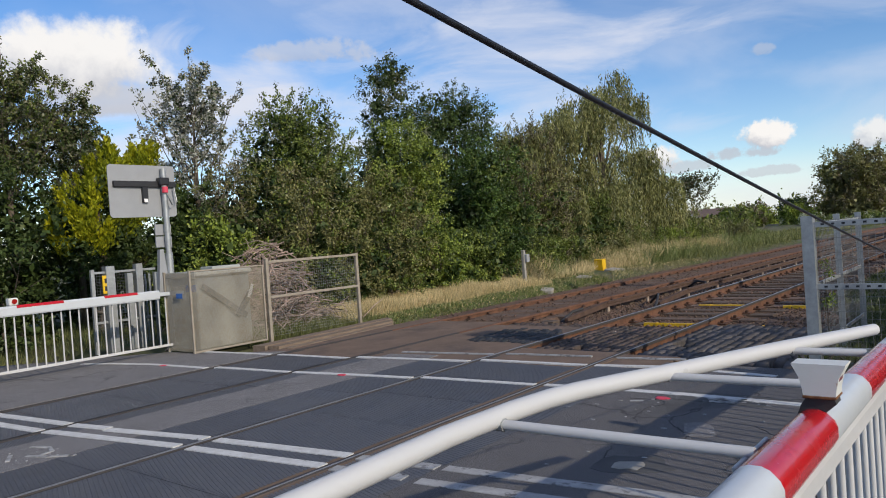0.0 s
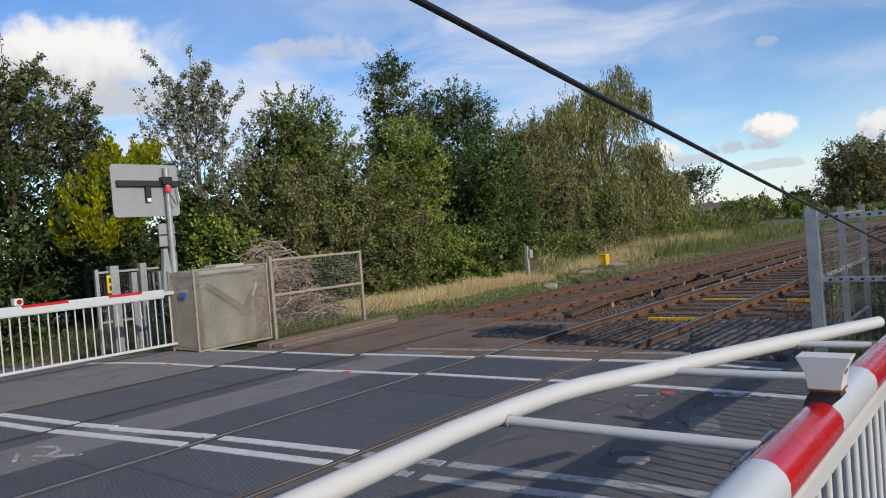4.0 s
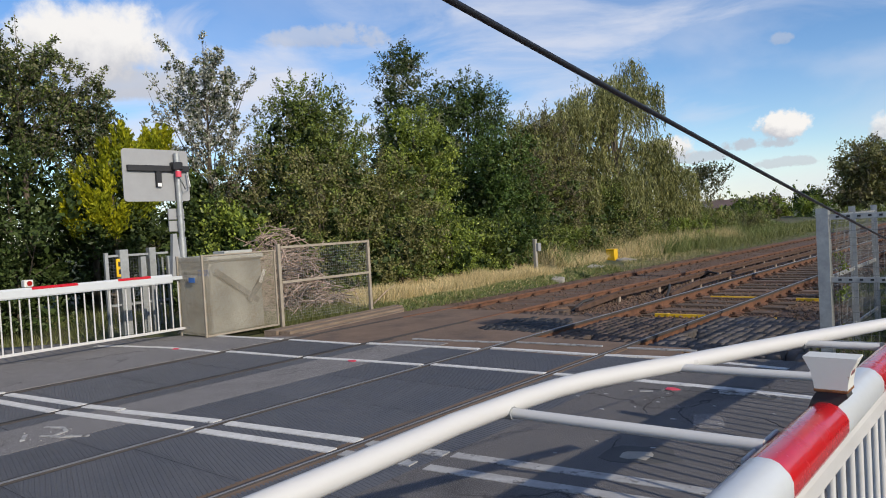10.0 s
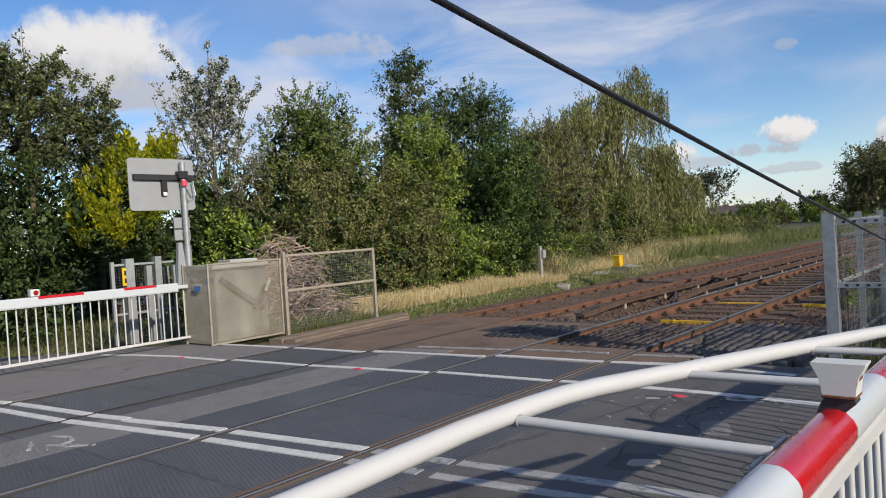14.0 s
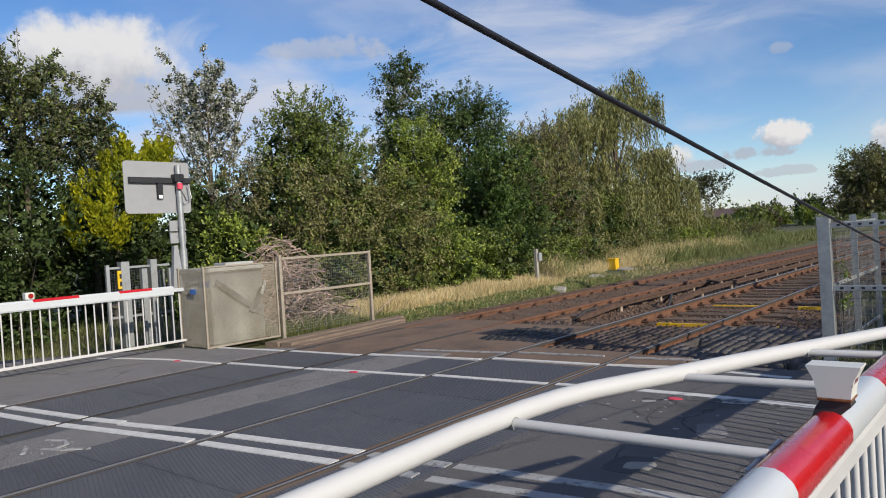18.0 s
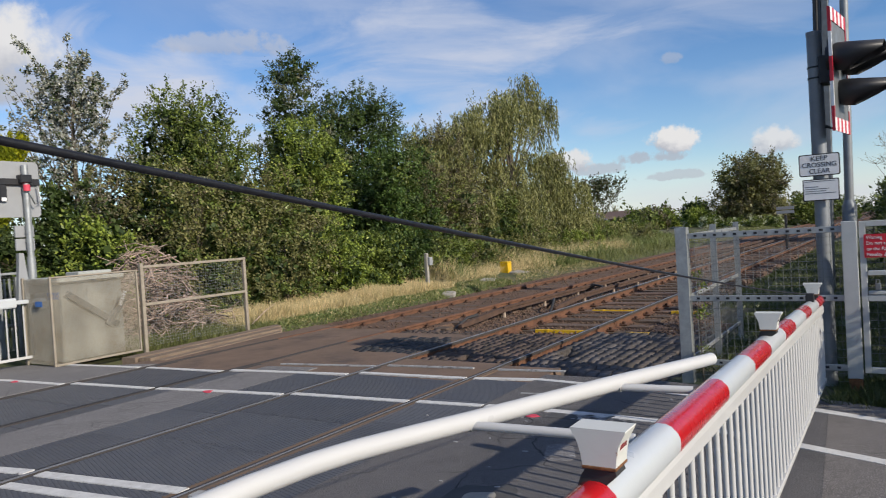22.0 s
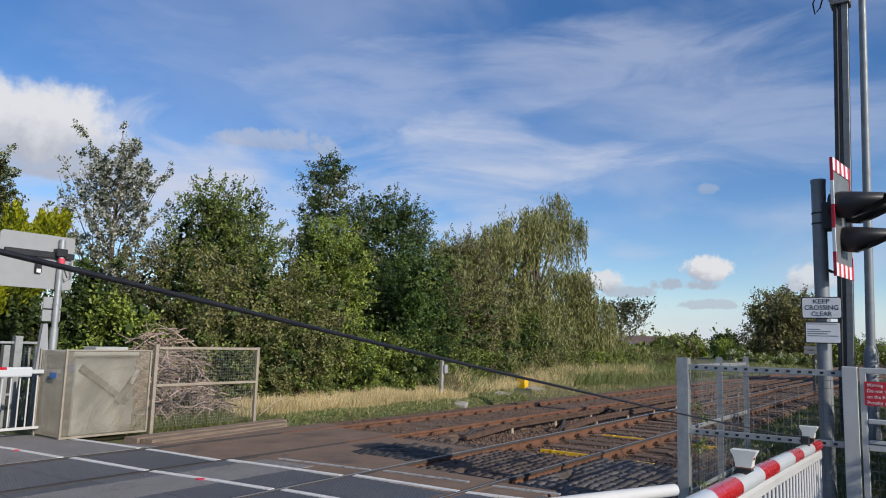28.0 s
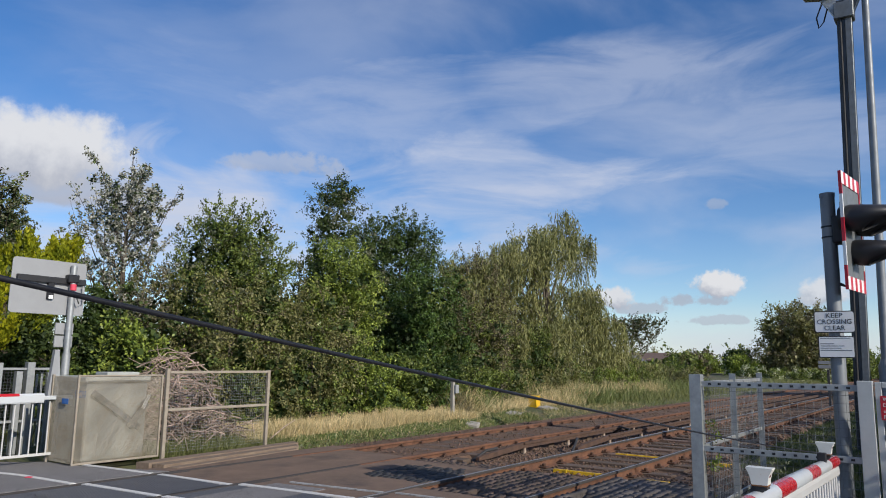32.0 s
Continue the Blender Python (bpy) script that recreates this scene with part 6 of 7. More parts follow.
# grass
def blades(name, label, count, where, height, mat, width=0.006, lean=0.35, kind="stuff"):
    x, y = where(count)
    for bx, by, half in ((-8.3, 18.1, 0.3),):
        # grass is trodden down on the line's side of the equipment
        ux, uy = 4.3 - bx, -5.6 - by
        ln = math.hypot(ux, uy)
        along, side = ((x - bx) * ux + (y - by) * uy) / ln, np.abs((x - bx) * uy - (y - by) * ux) / ln
        keep = ~((along > -0.35) & (along < 3.2) & (side < half))
        x, y = x[keep], y[keep]
    z = ground_z(x, y) - 0.02
    n = len(x)
    h = height * rng.uniform(0.45, 1.25, n)
    tuft = 0.6 + 0.5 * np.sin(1.7 * x + 0.9 * y) * np.cos(2.3 * y - 0.5 * x)
    h = h * (0.55 + 0.6 * tuft.clip(0, 1.2))
    al = unit(np.stack([rng.normal(size=n) * lean, rng.normal(size=n) * lean, np.ones(n)], 1))
    v = leaves_at(np.stack([x, y, z], 1), al, unit(rng.normal(size=(n, 3)) + [1, -1, 0]), h, np.full(n, width))
    me = quads(name, v, mat)
    tagged(new(name, me), label, "grass", "", kind)


def strip(x0, x1, y0, y1, bend=0.0):
    def where(n):
        y = rng.uniform(y0, y1, n)
        return rng.uniform(x0, x1, n) + bend * (y - y0), y
    return where


blades("dry_grass", "dry straw-coloured grass along the bushes", 30000, strip(-8.5, -6.9, 3.9, 12.5, -0.02), 0.34, M["grass_dry"], 0.008)
blades("dry_grass", "dry straw-coloured grass on the bank", 19000, strip(-10.2, -7.6, 12.0, 24.5, -0.03), 0.42, M["grass_dry"], 0.010, 0.7)
blades("grass", "tangled pale green grass on the bank", 20000, strip(-10.4, -8.4, 12.4, 33.0, -0.05), 0.5, M["grass_olive"], 0.010, 0.8)
blades("grass", "short green weeds beside the track", 26000, strip(-7.2, -5.7, 4.2, 15.0, -0.035), 0.11, M["grass_green"], 0.02, 1.2)
blades("dry_grass", "thin dry grass among the weeds beside the track", 9000, strip(-8.3, -5.8, 4.2, 24.0, -0.02), 0.16, M["grass_dry"], 0.008, 0.9)
blades("grass", "green and straw grass behind the fence", 13000, strip(-8.9, -6.35, 1.3, 4.6), 0.3, M["grass_olive"], 0.008, 0.5)
blades("grass", "short green grass beside the far track", 13000, strip(-9.2, -6.2, 13.0, 40.0, -0.01), 0.17, M["grass_olive"], 0.014, 0.6)
def tufts(x0, x1, y0, y1, bend, heaps, wide):
    """Places gathered round random middles, for tangled clumps."""
    def where(n):
        cy = rng.uniform(y0, y1, heaps)
        cx = rng.uniform(x0, x1, heaps) + bend * (cy - y0)
        # keep the ground round the equipment box clear
        clear = (cx > -9.6) & (cy > 15.4) & (cy < 18.9)
        cy = np.where(clear, cy + 4.0, cy)
        k = rng.integers(0, heaps, n)
        return cx[k] + rng.normal(size=n) * wide, cy[k] + rng.normal(size=n) * wide * 1.4
    return where


blades("dry_grass", "tall tangled straw clumps on the bank", 11000, tufts(-9.3, -7.7, 12.5, 32.0, -0.03, 46, 0.26), 0.75, M["grass_dry"], 0.010, 0.55)
blades("grass", "tall tangled green weeds on the bank", 9000, tufts(-9.6, -7.4, 13.0, 42.0, -0.02, 60, 0.3), 0.75, M["grass_green"], 0.016, 0.6)
blades("grass", "olive grass clumps along the far track", 8000, tufts(-8.6, -6.9, 22.0, 60.0, -0.02, 60, 0.6), 0.5, M["grass_olive"], 0.02, 0.5)
blades("grass", "tall green grass on the railway bank", 22000, strip(-14.5, -10.0, 33.0, 48.0), 0.55, M["grass_green"], 0.025, 0.5)
blades("grass", "straw-coloured grass along the far bank", 16000, strip(-10.5, -6.8, 34.0, 80.0), 0.3, M["grass_olive"], 0.03, 0.4)
blades("grass", "rough green verge grass behind the far barrier", 16000, strip(-14.0, -9.4, -8.0, 1.5), 0.32, M["grass_olive"], 0.009, 0.5)
blades("grass", "mown green grass behind the mesh fence", 9000, strip(1.9, 4.6, 2.2, 8.0), 0.13, M["grass_shaded"], 0.012, 0.7)
blades("grass", "short green grass beside the ballast", 22000, strip(0.75, 4.4, 7.6, 34.0), 0.13, M["grass_shaded"], 0.016, 0.7)
blades("grass", "rough grass in front of the gate, darkened for shade", 8000, strip(3.5, 5.6, 1.0, 2.3), 0.15, M["grass_shaded"], 0.008, 0.7)
blades("weeds", "small weeds along the foot of the far barrier", 1500, strip(-7.75, -7.45, -6.0, -0.1), 0.08, M["grass_olive"], 0.01, 0.9)
blades("weeds", "small weeds at the foot of the wire screen", 900, strip(-6.27, -6.12, 0.1, 3.9), 0.11, M["grass_olive"], 0.01, 0.9)
broadleaf("climber", "thin climbing plant on the mesh fence", "climber", 2.33, 1.84, 1.15, 0.1, 10, 320, 0.035, "leaf_light", 71, 0.1, 0.008)

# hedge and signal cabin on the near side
# The first clump, at x 6.5, is unseen and added to shade the gate.
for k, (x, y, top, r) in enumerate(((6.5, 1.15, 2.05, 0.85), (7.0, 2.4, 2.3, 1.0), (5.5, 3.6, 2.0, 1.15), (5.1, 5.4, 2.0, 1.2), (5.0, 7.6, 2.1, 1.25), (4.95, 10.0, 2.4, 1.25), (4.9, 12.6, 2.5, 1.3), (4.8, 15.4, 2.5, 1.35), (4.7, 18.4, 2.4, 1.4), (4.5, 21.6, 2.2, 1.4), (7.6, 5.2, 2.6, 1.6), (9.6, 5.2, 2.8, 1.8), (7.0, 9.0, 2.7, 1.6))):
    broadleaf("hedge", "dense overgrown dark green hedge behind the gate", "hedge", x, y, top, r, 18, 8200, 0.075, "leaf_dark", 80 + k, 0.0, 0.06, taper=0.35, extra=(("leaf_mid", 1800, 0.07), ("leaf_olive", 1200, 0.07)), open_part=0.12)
cab = thing("signal_cabin", "dark timber signal cabin with an overhanging slate roof", "cabin", (10.1, 40, 1.0))
part("wall", box(-2.6, -2.2, -1.1, 2.6, 2.2, 5.2, 0.02), M["dark_timber"], cab)
for x in (-2.0, -1.1, -0.2, 0.7, 1.6):
    w = part("window", box(x - 0.38, -2.26, 3.6, x + 0.38, -2.21, 4.9, 0.01), M["window_glass"], cab)
    part("window_frame", box(x - 0.42, -2.3, 3.55, x + 0.42, -2.27, 3.62, 0.004), M["sign_white"], w)
part("roof", ([(-3.6, -3.2, 5.2), (3.6, -3.2, 5.2), (3.6, 3.2, 5.2), (-3.6, 3.2, 5.2), (-1.2, 0, 6.8), (1.2, 0, 6.8), (-3.6, -3.2, 5.05), (3.6, -3.2, 5.05), (3.6, 3.2, 5.05), (-3.6, 3.2, 5.05)],
              [(0, 1, 5, 4), (1, 2, 5), (2, 3, 4, 5), (3, 0, 4), (6, 7, 1, 0), (7, 8, 2, 1), (8, 9, 3, 2), (9, 6, 0, 3), (9, 8, 7, 6)]), M["slate"], cab)

# distance
broadleaf("tree", "large rounded tree beside the distant track", "tree", -10.0, 84, 7.9, 4.2, 44, 30000, 0.24, "leaf_olive", 91, 0.0, 0.3, taper=0.3, extra=(("leaf_brown", 14000, 0.24),), core_mat="leaf_olive", open_part=0.0)
for k, (x, y, top, r, mt, lab) in enumerate(((-17.5, 88, 3.7, 2.0, "leaf_dark", "dark rounded bush in the far distance"), (-15.0, 80, 2.7, 1.8, "leaf_light", "light green bush in the distance"), (-18.5, 74, 2.1, 1.3, "leaf_brown", "russet autumn bush in the distance"), (-22, 84, 2.9, 2.0, "leaf_olive", "olive-green tree in the distance"),
                                             (-25.5, 90, 2.9, 2.0, "leaf_mid", "green tree in the distance"), (-5.5, 90, 3.4, 2.6, "leaf_mid", "green bush beside the distant track"), (-20.5, 62, 1.5, 1.5, "leaf_mid", "green bush on the grassy bank"), (-17.0, 58, 1.4, 1.3, "leaf_olive", "olive bush on the grassy bank"),
                                             (-3.0, 110, 3.2, 4.0, "leaf_mid", "green hedge at the far bend"), (4.0, 100, 4.5, 4.0, "leaf_dark", "dark trees at the far bend"), (9, 70, 4.0, 3.0, "leaf_dark", "dark tree beyond the hedge"))):
    broadleaf("bush", lab, "bush", x, y, top, r, 16, 6500, 0.22, mt, 100 + k, 0.1, 0.1, core_mat="leaf_mid")
for k in range(13):
    broadleaf("bush", "mixed green hedgerow bush in the distance", "bush", -42 + 3.1 * k + (k % 3) * 0.5, 98 + 4 * (k % 2), (2.9, 3.6, 2.6, 3.9)[k % 4], 2.3, 12, 2600, 0.3, ("leaf_mid", "leaf_olive", "leaf_light", "leaf_brown")[(k * 7) % 4], 700 + k, 0.0, 0.1, core_mat="leaf_mid")
for k, (x, y, top, r) in enumerate(((-12.5, 72, 1.3, 1.3), (-10.6, 72, 1.1, 1.3), (-8.8, 74, 1.2, 1.3), (-7.2, 78, 1.1, 1.2))):
    broadleaf("flowering_climber", "mound of white-flowering climber", "climber", x, y, top, r, 14, 4000, 0.16, "leaf_mid", 120 + k, 0.0, 0.03, extra=(("leaf_white", 1500, 0.15),))
trunk, lv = spiky(-27.0, 78, 7.2, 4.0, 131, 1.0, 0.2, 40, 3.2)
tree("tree", "sparse dark twiggy tree in the distance", "tree", (-27.0, 78, gz(-27, 78)), trunk, [(lv[::9], M["leaf_dark"], ""), (lv[4::9], M["leaf_brown"], "")])
trunk, lv = spiky(4.9, 27, 4.7, 1.7, 132, 0.7)
tree("tree", "feathery pale sparse tree beyond the hedge", "tree", (4.9, 27, gz(4.9, 27)), trunk, [(lv[::9], M["leaf_silver"], "")])
hs = thing("house", "distant low brick house with a tiled roof", "house", (-31, 96, 0))
part("wall", box(-4, -3, 0, 4, 3, 2.1), M["brick"], hs)
part("roof", prism([(-3.4, 2.0), (3.4, 2.0), (0, 3.1)], -4.3, 4.3, "x"), M["roof_tile"], hs)
for x in (-3, 0, 3):
    part("window", box(x - 0.5, -3.06, 1.0, x + 0.5, -3.0, 2.0), M["window_glass"], hs)
sh = thing("shed", "small grey shed with a pitched roof", "shed", (-22.5, 66, 0.4))
part("wall", box(-1.0, -1.0, 0, 1.0, 1.0, 1.4), M["galv_dark"], sh)
part("roof", prism([(-1.2, 1.35), (1.2, 1.35), (0, 2.0)], -1.1, 1.1, "y"), M["slate"], sh)

# far tree line all round
g = np.random.default_rng(141)
ring = []
for k in range(260):
    a = 2 * math.pi * k / 260
    d = 170 + 60 * g.random()
    ring.append((math.cos(a) * d, math.sin(a) * d + 10, 1.2, 7, 7, g.uniform(2.2, 5.5)))
tagged(new("far_woods", quads("far_woods", clump_leaves(ring, 16000, 1.2), M["leaf_mid"])), "far line of trees and hedges round the horizon", "woods", "", "stuff")

# ---- what moves ----
def passing_cloud():
    """A thin cloud high on the sun's side that drifts off the sun."""
    bm = bmesh.new()
    bmesh.ops.create_icosphere(bm, subdivisions=4, radius=1.0)
    for v in bm.verts:
        k = 1 + 0.16 * noise.noise(v.co * 2.3) + 0.07 * noise.noise(v.co * 6.1)
        v.co = Vector((v.co.x * 420 * k, v.co.y * 215 * k, v.co.z * 14 * k))
    me = bpy.data.meshes.new("cloud")
    bm.to_mesh(me)
    bm.free()
    mt = bpy.data.materials.new("cloud")
    mt.use_nodes = True
    nt = mt.node_tree
    nt.nodes.clear()
    clear, white, ms = nt.nodes.new("ShaderNodeBsdfTransparent"), nt.nodes.new("ShaderNodeBsdfTranslucent"), nt.nodes.new("ShaderNodeMixShader")
    white.inputs["Color"].default_value = (0.95, 0.95, 0.96, 1)
    tex, span = nt.nodes.new("ShaderNodeTexGradient"), nt.nodes.new("ShaderNodeMapRange")
    tex.gradient_type = "SPHERICAL"
    coord, shrink = nt.nodes.new("ShaderNodeTexCoord"), nt.nodes.new("ShaderNodeMapping")
    shrink.inputs["Scale"].default_value = (1 / 420, 1 / 215, 1 / 420)
    nt.links.new(coord.outputs["Object"], shrink.inputs["Vector"])
    nt.links.new(shrink.outputs[0], tex.inputs["Vector"])
    span.inputs["From Max"].default_value = 0.24
    span.inputs["To Min"].default_value, span.inputs["To Max"].default_value = CLOUD_THIN
    nt.links.new(tex.outputs["Fac"], span.inputs["Value"])
    nt.links.new(span.outputs["Result"], ms.inputs[0])
    nt.links.new(clear.outputs[0], ms.inputs[1])
    nt.links.new(white.outputs[0], ms.inputs[2])
    nt.links.new(ms.outputs[0], nt.nodes.new("ShaderNodeOutputMaterial").inputs["Surface"])
    me.materials.append(mt)
    ob = tagged(new("cloud", me), "thin white cloud drifting off the sun", "cloud")
    middle = Vector((-2, 8, 0)) + SUN_FROM * 520
    across = Vector((0, 0, 1)).cross(SUN_FROM).normalized()
    tilt = SUN_FROM.to_track_quat("Z", "Y").to_matrix().to_4x4()
    rows = [(float(t), Matrix.Translation(middle + across * (420 + 9.0 * (t - 17.5))) @ tilt) for t in range(0, 33, 4)]
    return ob, rows


def bird(rows):
    b = thing("bird", "small dark bird flying high above the line", "bird", rows[0][1:4])
    part("body", pipe([(0, -0.17, 0), (0, -0.08, 0.0), (0, 0.05, 0.01), (0, 0.15, 0.02), (0, 0.2, 0.015)], [0.008, 0.035, 0.05, 0.03, 0.006], 8), M["black"], b, "", True)
    for s in (-1, 1):
        part("wing", ([(0, 0.08, 0.02), (0, -0.05, 0.02), (s * 0.2, -0.02, 0.09), (s * 0.2, 0.08, 0.09), (s * 0.42, -0.05, 0.05), (0, 0.02, 0.03), (s * 0.2, 0.03, 0.1)], [(0, 1, 2, 3), (3, 2, 4), (0, 5, 6, 3), (5, 1, 2, 6), (3, 6, 4), (6, 2, 4)]), M["black"], b)
    part("tail", ([(-0.03, -0.15, 0), (0.03, -0.15, 0), (0.05, -0.3, 0), (-0.05, -0.3, 0), (0, -0.2, 0.01)], [(0, 1, 2, 3), (0, 4, 3), (1, 4, 2)]), M["black"], b)
    return b, [(t, pose(x, y, z, 0, 0, rz)) for t, x, y, z, rz in rows]


MOVES = [passing_cloud()]
MOVES.append(bird([(0.0, -45, 400, 120, 20), (22.0, -45, 60, 46, 20), (23.0, -45, 35.5, 18.8, 20), (24.0, -45, 25, 48, 20), (32.0, -45, -120, 90, 20)]))
MOVES.append(bird([(0.0, -45, 420, 120, 20), (28.0, -45, 74.1, 61.4, 20), (29.0, -45, 53.8, 34.0, 20), (30.0, -45, 40.3, 26.7, 20), (31.0, -45, 40.9, 34.2, 20), (32.0, -45, 41.1, 46.4, 20)]))

# ---- pieces of the track and crossing ----
def many(name, verts, faces, mat):
    """A mesh of loose alike pieces: verts n x k x 3, faces of one piece."""
    n, k, _ = verts.shape
    f = np.array(faces)
    idx = (f[None] + (np.arange(n) * k)[:, None, None]).reshape(-1, f.shape[1])
    me = bpy.data.meshes.new(name)
    me.vertices.add(n * k)
    me.vertices.foreach_set("co", np.ascontiguousarray(verts, dtype=np.float32).ravel())
    me.loops.add(idx.size)
    me.loops.foreach_set("vertex_index", idx.astype(np.int32).ravel())
    me.polygons.add(len(idx))
    me.polygons.foreach_set("loop_start", np.arange(0, idx.size, f.shape[1], dtype=np.int32))
    me.polygons.foreach_set("loop_total", np.full(len(idx), f.shape[1], dtype=np.int32))
    me.materials.append(mat)
    me.update(calc_edges=True)
    return me


def stones(name, label, count, x0, x1, y0, y1, z, size):
    p = np.stack([rng.uniform(x0, x1, count), rng.uniform(y0, y1, count), z + rng.uniform(-0.03, 0.03, count)], 1)
    octa = np.array([(1, 0, 0), (0, 1, 0), (-1, 0, 0), (0, -1, 0), (0, 0, 0.8), (0, 0, -0.8)], float)
    v = octa[None] * size * rng.uniform(0.5, 1.2, (count, 1, 1)) * rng.uniform(0.6, 1.3, (count, 6, 1)) + rng.normal(size=(count, 6, 3)) * size * 0.22
    a = rng.uniform(0, 6.28, count)
    c, s = np.cos(a), np.sin(a)
    v = np.stack([v[..., 0] * c[:, None] - v[..., 1] * s[:, None], v[..., 0] * s[:, None] + v[..., 1] * c[:, None], v[..., 2]], -1) + p[:, None]
    f = [(0, 1, 4), (1, 2, 4), (2, 3, 4), (3, 0, 4), (1, 0, 5), (2, 1, 5), (3, 2, 5), (0, 3, 5)]
    tagged(new(name, many(name, v, f, M["ballast"])), label, "ballast", "", "stuff")


bed = solid("ballast_bed", join(prism([(-6.3, -0.42), (-5.9, -0.17), (1.5, -0.17), (2.05, -0.42)], 1.4, 7.5), prism([(-6.3, -0.42), (-5.9, -0.17), (0.6, -0.17), (0.95, -0.42)], 7.5, 240)), M["ballast_bed"], "brown dirty ballast bed under the tracks", "ballast", "structure")
packed = prism([(-6.0, -0.3), (-5.75, -0.095), (-3.05, -0.095), (-2.85, -0.3)], 3.9, 120)
solid("packed_dirt", packed, M["ballast_bed"], "rust-brown packed dirt round the sunken far rails", "ballast", "structure")
stones("ballast", "brown stones on the packed dirt", 4200, -5.8, -3.0, 4.0, 26.0, -0.1, 0.022)
stones("ballast", "brown and grey ballast stones round the sleepers", 12000, -6.0, 1.9, 1.9, 8.0, -0.176, 0.027)
stones("ballast", "brown ballast stones between the sleepers", 8500, -6.0, 0.75, 8.0, 16.0, -0.176, 0.033)
stones("ballast", "brown ballast stones further along the track", 7500, -6.0, 0.7, 16.0, 45.0, -0.175, 0.052)

slp = data("sleeper", box(-1.28, -0.125, -0.30, 1.28, 0.125, -0.165, 0.008), M["sleeper"])
cg = join(box(-0.15, -0.07, -0.17, 0.15, 0.07, -0.145, 0.006), box(-0.10, -0.03, -0.15, -0.05, 0.03, -0.10, 0.008), box(0.05, -0.03, -0.15, 0.10, 0.03, -0.10, 0.008))
chair = data("rail_chair", cg, M["chair"])
for tr, xs in tracks:
    mid = sum(xs) / 2
    for k in range(88):
        y = 2.2 + 0.65 * k if mid > -2 else 3.9 + 0.65 * k
        sl = part("sleeper", slp, None, tr)
        sl.matrix_basis = pose(mid, y, (0.03 if mid > -2 else 0.068) + rng.uniform(-0.01, 0.01), 0, 0, rng.uniform(-0.8, 0.8))
        if k < 60:
            for x in xs:
                c = part("rail_chair", chair, None, tr)
                c.location = (x, y, 0.032 if mid > -2 else 0.062)

# wedge-shaped trespass guards between the rails and at the shoulder
def guard_blocks(x0, x1, y0, y1, w0, lo0, hi0, seed, base=-0.26, fill=0.94):
    """Low wedge blocks in rows between two rails."""
    g = np.random.default_rng(seed)
    wed, x = [], x0
    while x < x1 - 0.04:
        w = min(w0, x1 - x) * 0.94
        y = y0 + g.uniform(0, 0.12)
        while y < y1 + g.uniform(-0.15, 0.1):
            ln = g.uniform(0.12, 0.21)
            lo, hi = lo0 + g.uniform(-0.009, 0.009), hi0 + g.uniform(-0.01, 0.008)
            if g.random() < fill:
                wed.append([(x, y, base), (x + w, y, base), (x + w, y + ln, base), (x, y + ln, base), (x, y, lo), (x + w, y, lo), (x + w, y + ln * 0.9, hi), (x, y + ln * 0.9, hi)])
            y += ln
        x += w0 * 1.04
    return np.array(wed)


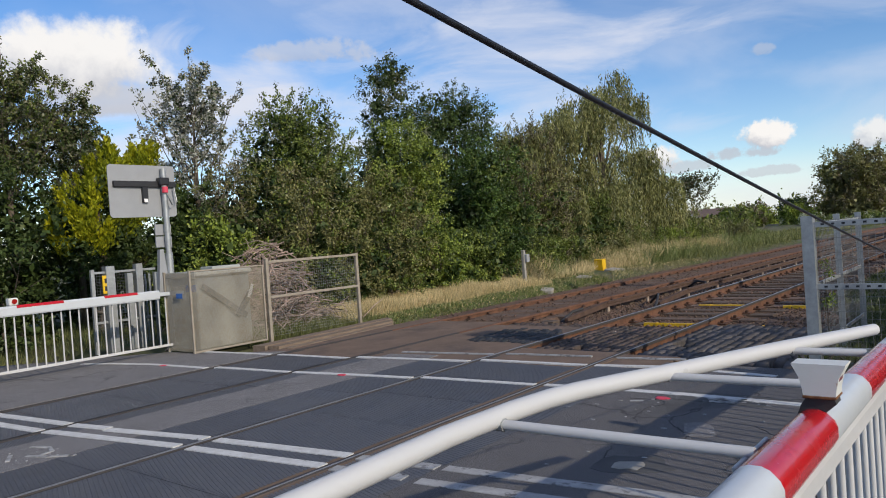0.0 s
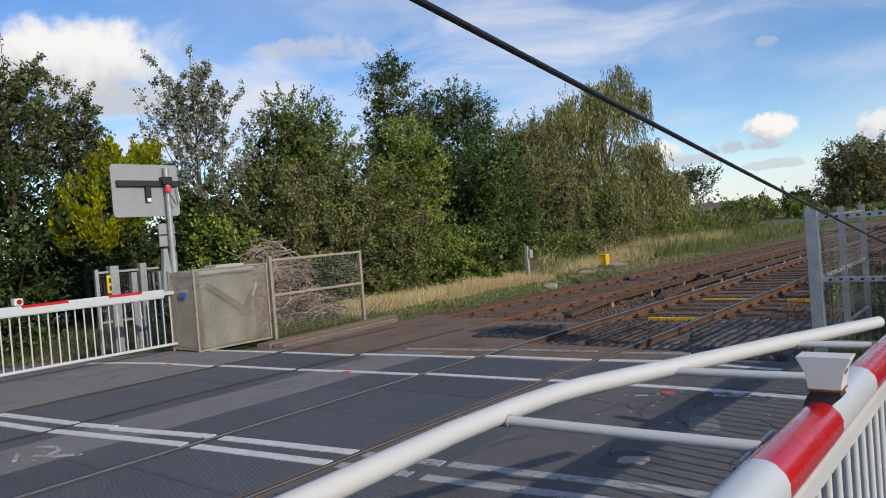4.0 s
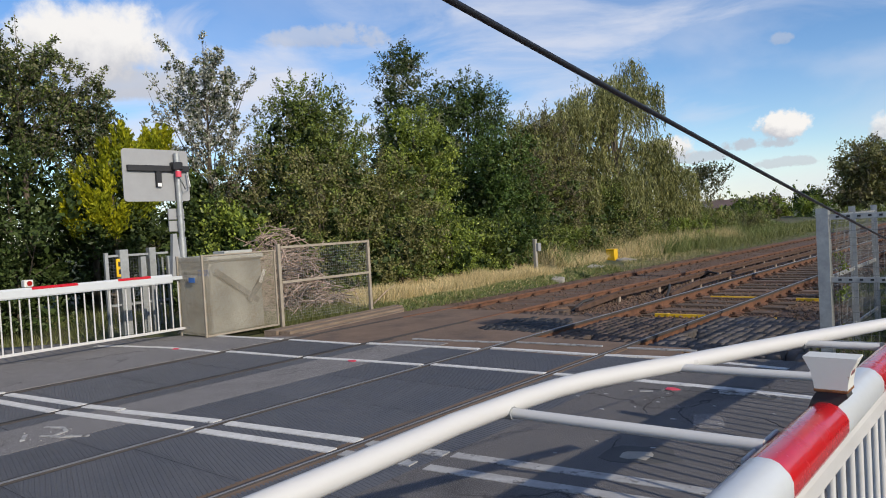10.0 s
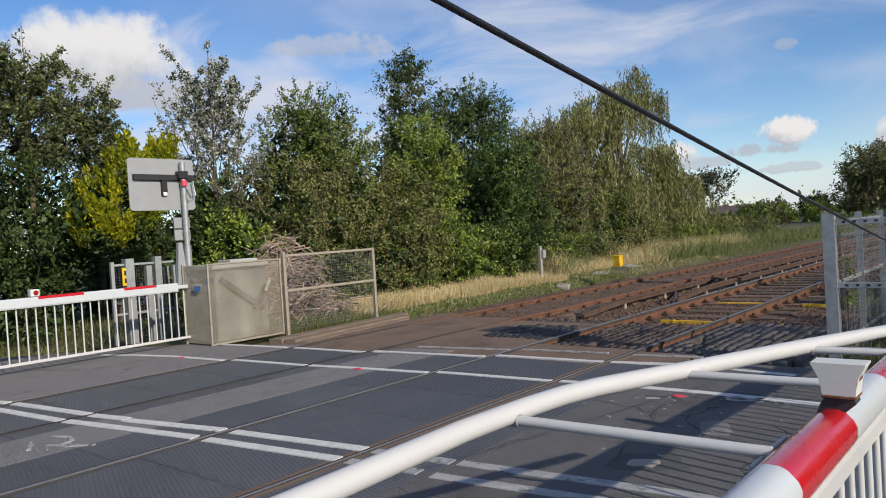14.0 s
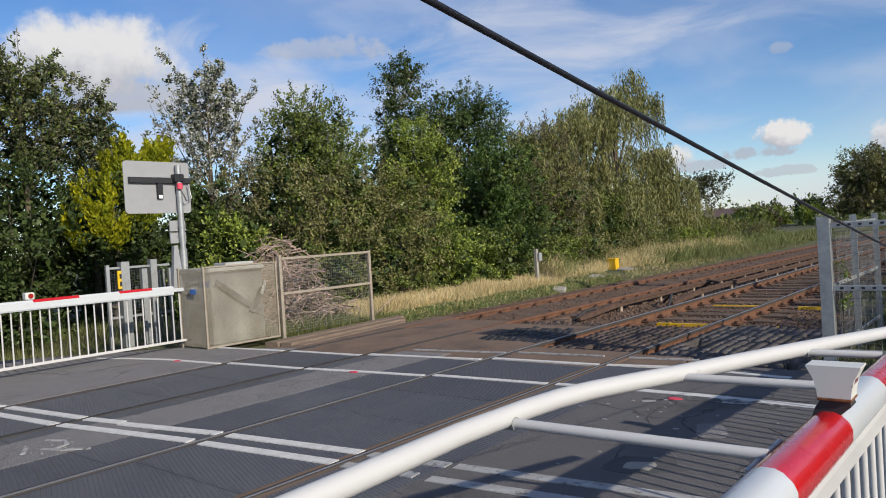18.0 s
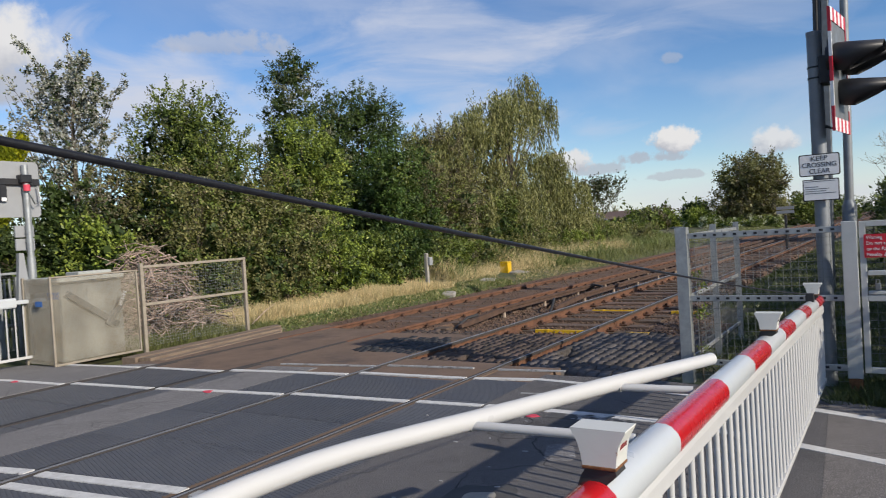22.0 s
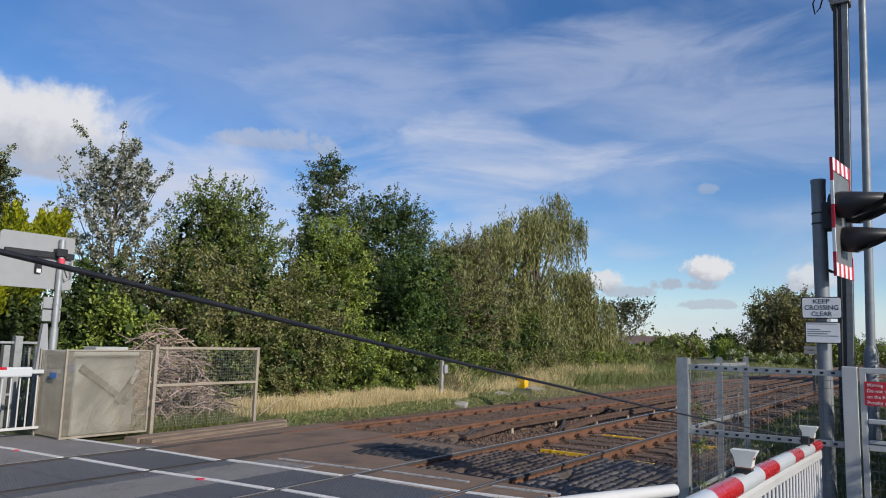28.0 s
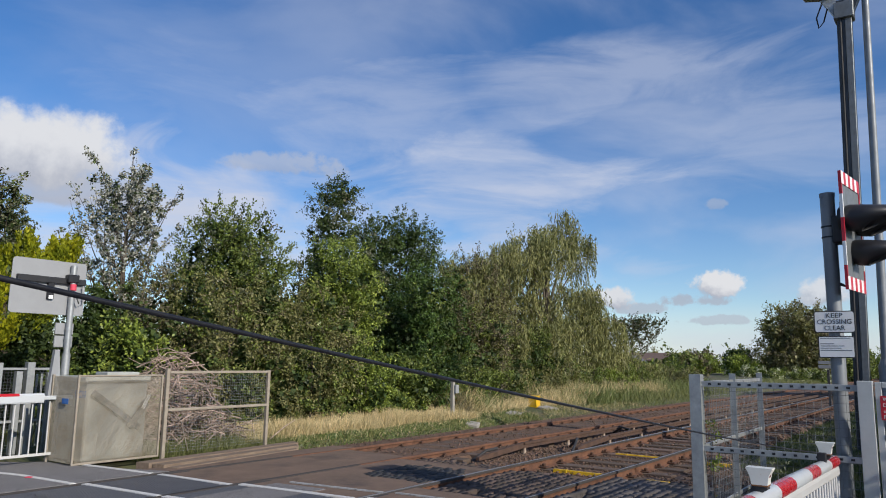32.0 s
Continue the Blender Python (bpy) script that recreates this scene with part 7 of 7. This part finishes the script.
WEDGE = [(4, 5, 6, 7), (0, 1, 5, 4), (1, 2, 6, 5), (2, 3, 7, 6), (3, 0, 4, 7)]
# The black blocks between the tracks paint the signal head's cast shadow.
for lab, mt, v in (("rows of dirty brown wedge-shaped trespass guards between the rails", "guard_brown", np.concatenate([guard_blocks(-1.38, -0.10, 1.98, 4.3, 0.125, -0.078, -0.046, 171), guard_blocks(-3.2, -1.56, 4.02, 4.5, 0.09, -0.073, -0.052, 172)])),
                   ("rows of grey wedge-shaped trespass guard blocks beside the rail", "guard", guard_blocks(0.14, 2.05, 1.9, 4.7, 0.125, -0.082, -0.046, 173)),
                   ("low black blocks standing in for the signal shadow between the tracks", "black_rubber", guard_blocks(-2.68, -1.56, 2.25, 3.45, 0.10, -0.012, 0.006, 174, -0.03, 0.97))):
    tagged(new("trespass_guard", many("trespass_guard", v, WEDGE, M[mt])), lab, "trespass guard", "", "stuff")

# ribbed rubber crossing panels
panels = thing("crossing_panels", "dark ribbed rubber panels between and beside the rails", "crossing panel", kind="structure")


RIB = 0.034


def ribbed(x0, x1, y0, y1):
    """A panel with shallow slanting ribs and a plain rim; they run on from block to block."""
    w = (x1 - x0) / 5
    rise = RIB * max(round(0.36 * w / RIB), 1)
    return join(*[block(x0 + w * k, x0 + w * (k + 1), y0, y1, rise) for k in range(5)], box(x0, y0 + 0.003, -0.12, x1, y1 - 0.003, -0.011, 0))


def block(x0, x1, y0, y1, rise):
    """Ribs that slant from one side of a block to the other."""
    ends = []
    for lag in (0.0, rise):
        y = y1 - 0.02 - lag + rise
        prof = [(y0 + 0.002, -0.12), (y1 - 0.002, -0.12), (y1 - 0.002, -0.004), (y1 - 0.004, -0.002)]
        for _ in range(int((y1 - y0 + rise) / RIB) + 1):
            prof += [(y - 0.003, -0.0045), (y - 0.010, -0.0045), (y - 0.013, -0.002), (y - RIB, -0.002)]
            y -= RIB
        ends.append([(min(max(a, y0 + 0.008), y1 - 0.008), b) if 4 <= i else (a, b) for i, (a, b) in enumerate(prof)] + [(y0 + 0.004, -0.002), (y0 + 0.002, -0.004)])
    n = len(ends[0])
    vs = [(x, a, b) for x, prof in zip((x0, x1), ends) for a, b in prof]
    return vs, [(k, (k + 1) % n, n + (k + 1) % n, n + k) for k in range(n)]


for x0, x1 in ((-5.38, -4.87), (-4.68, -3.365), (-3.235, -2.985), (-2.195, -1.525), (-1.395, -0.045), (0.115, 0.765)):
    yend = 1.1 + 0.13 * ((x0 + x1) / 2)
    y = yend - 0.06
    me = data("panel", ribbed(x0, x1, 0, 0.9), M["rubber"])
    k = 0
    while y > -9.3:
        p = part("panel", me, None, panels)
        p.location = (0, y - 0.9, -0.0005 * (k % 3))
        y -= 0.902
        k += 1


def motions():
    for ob, rows in MOVES:
        walk(ob, rows)


motions()
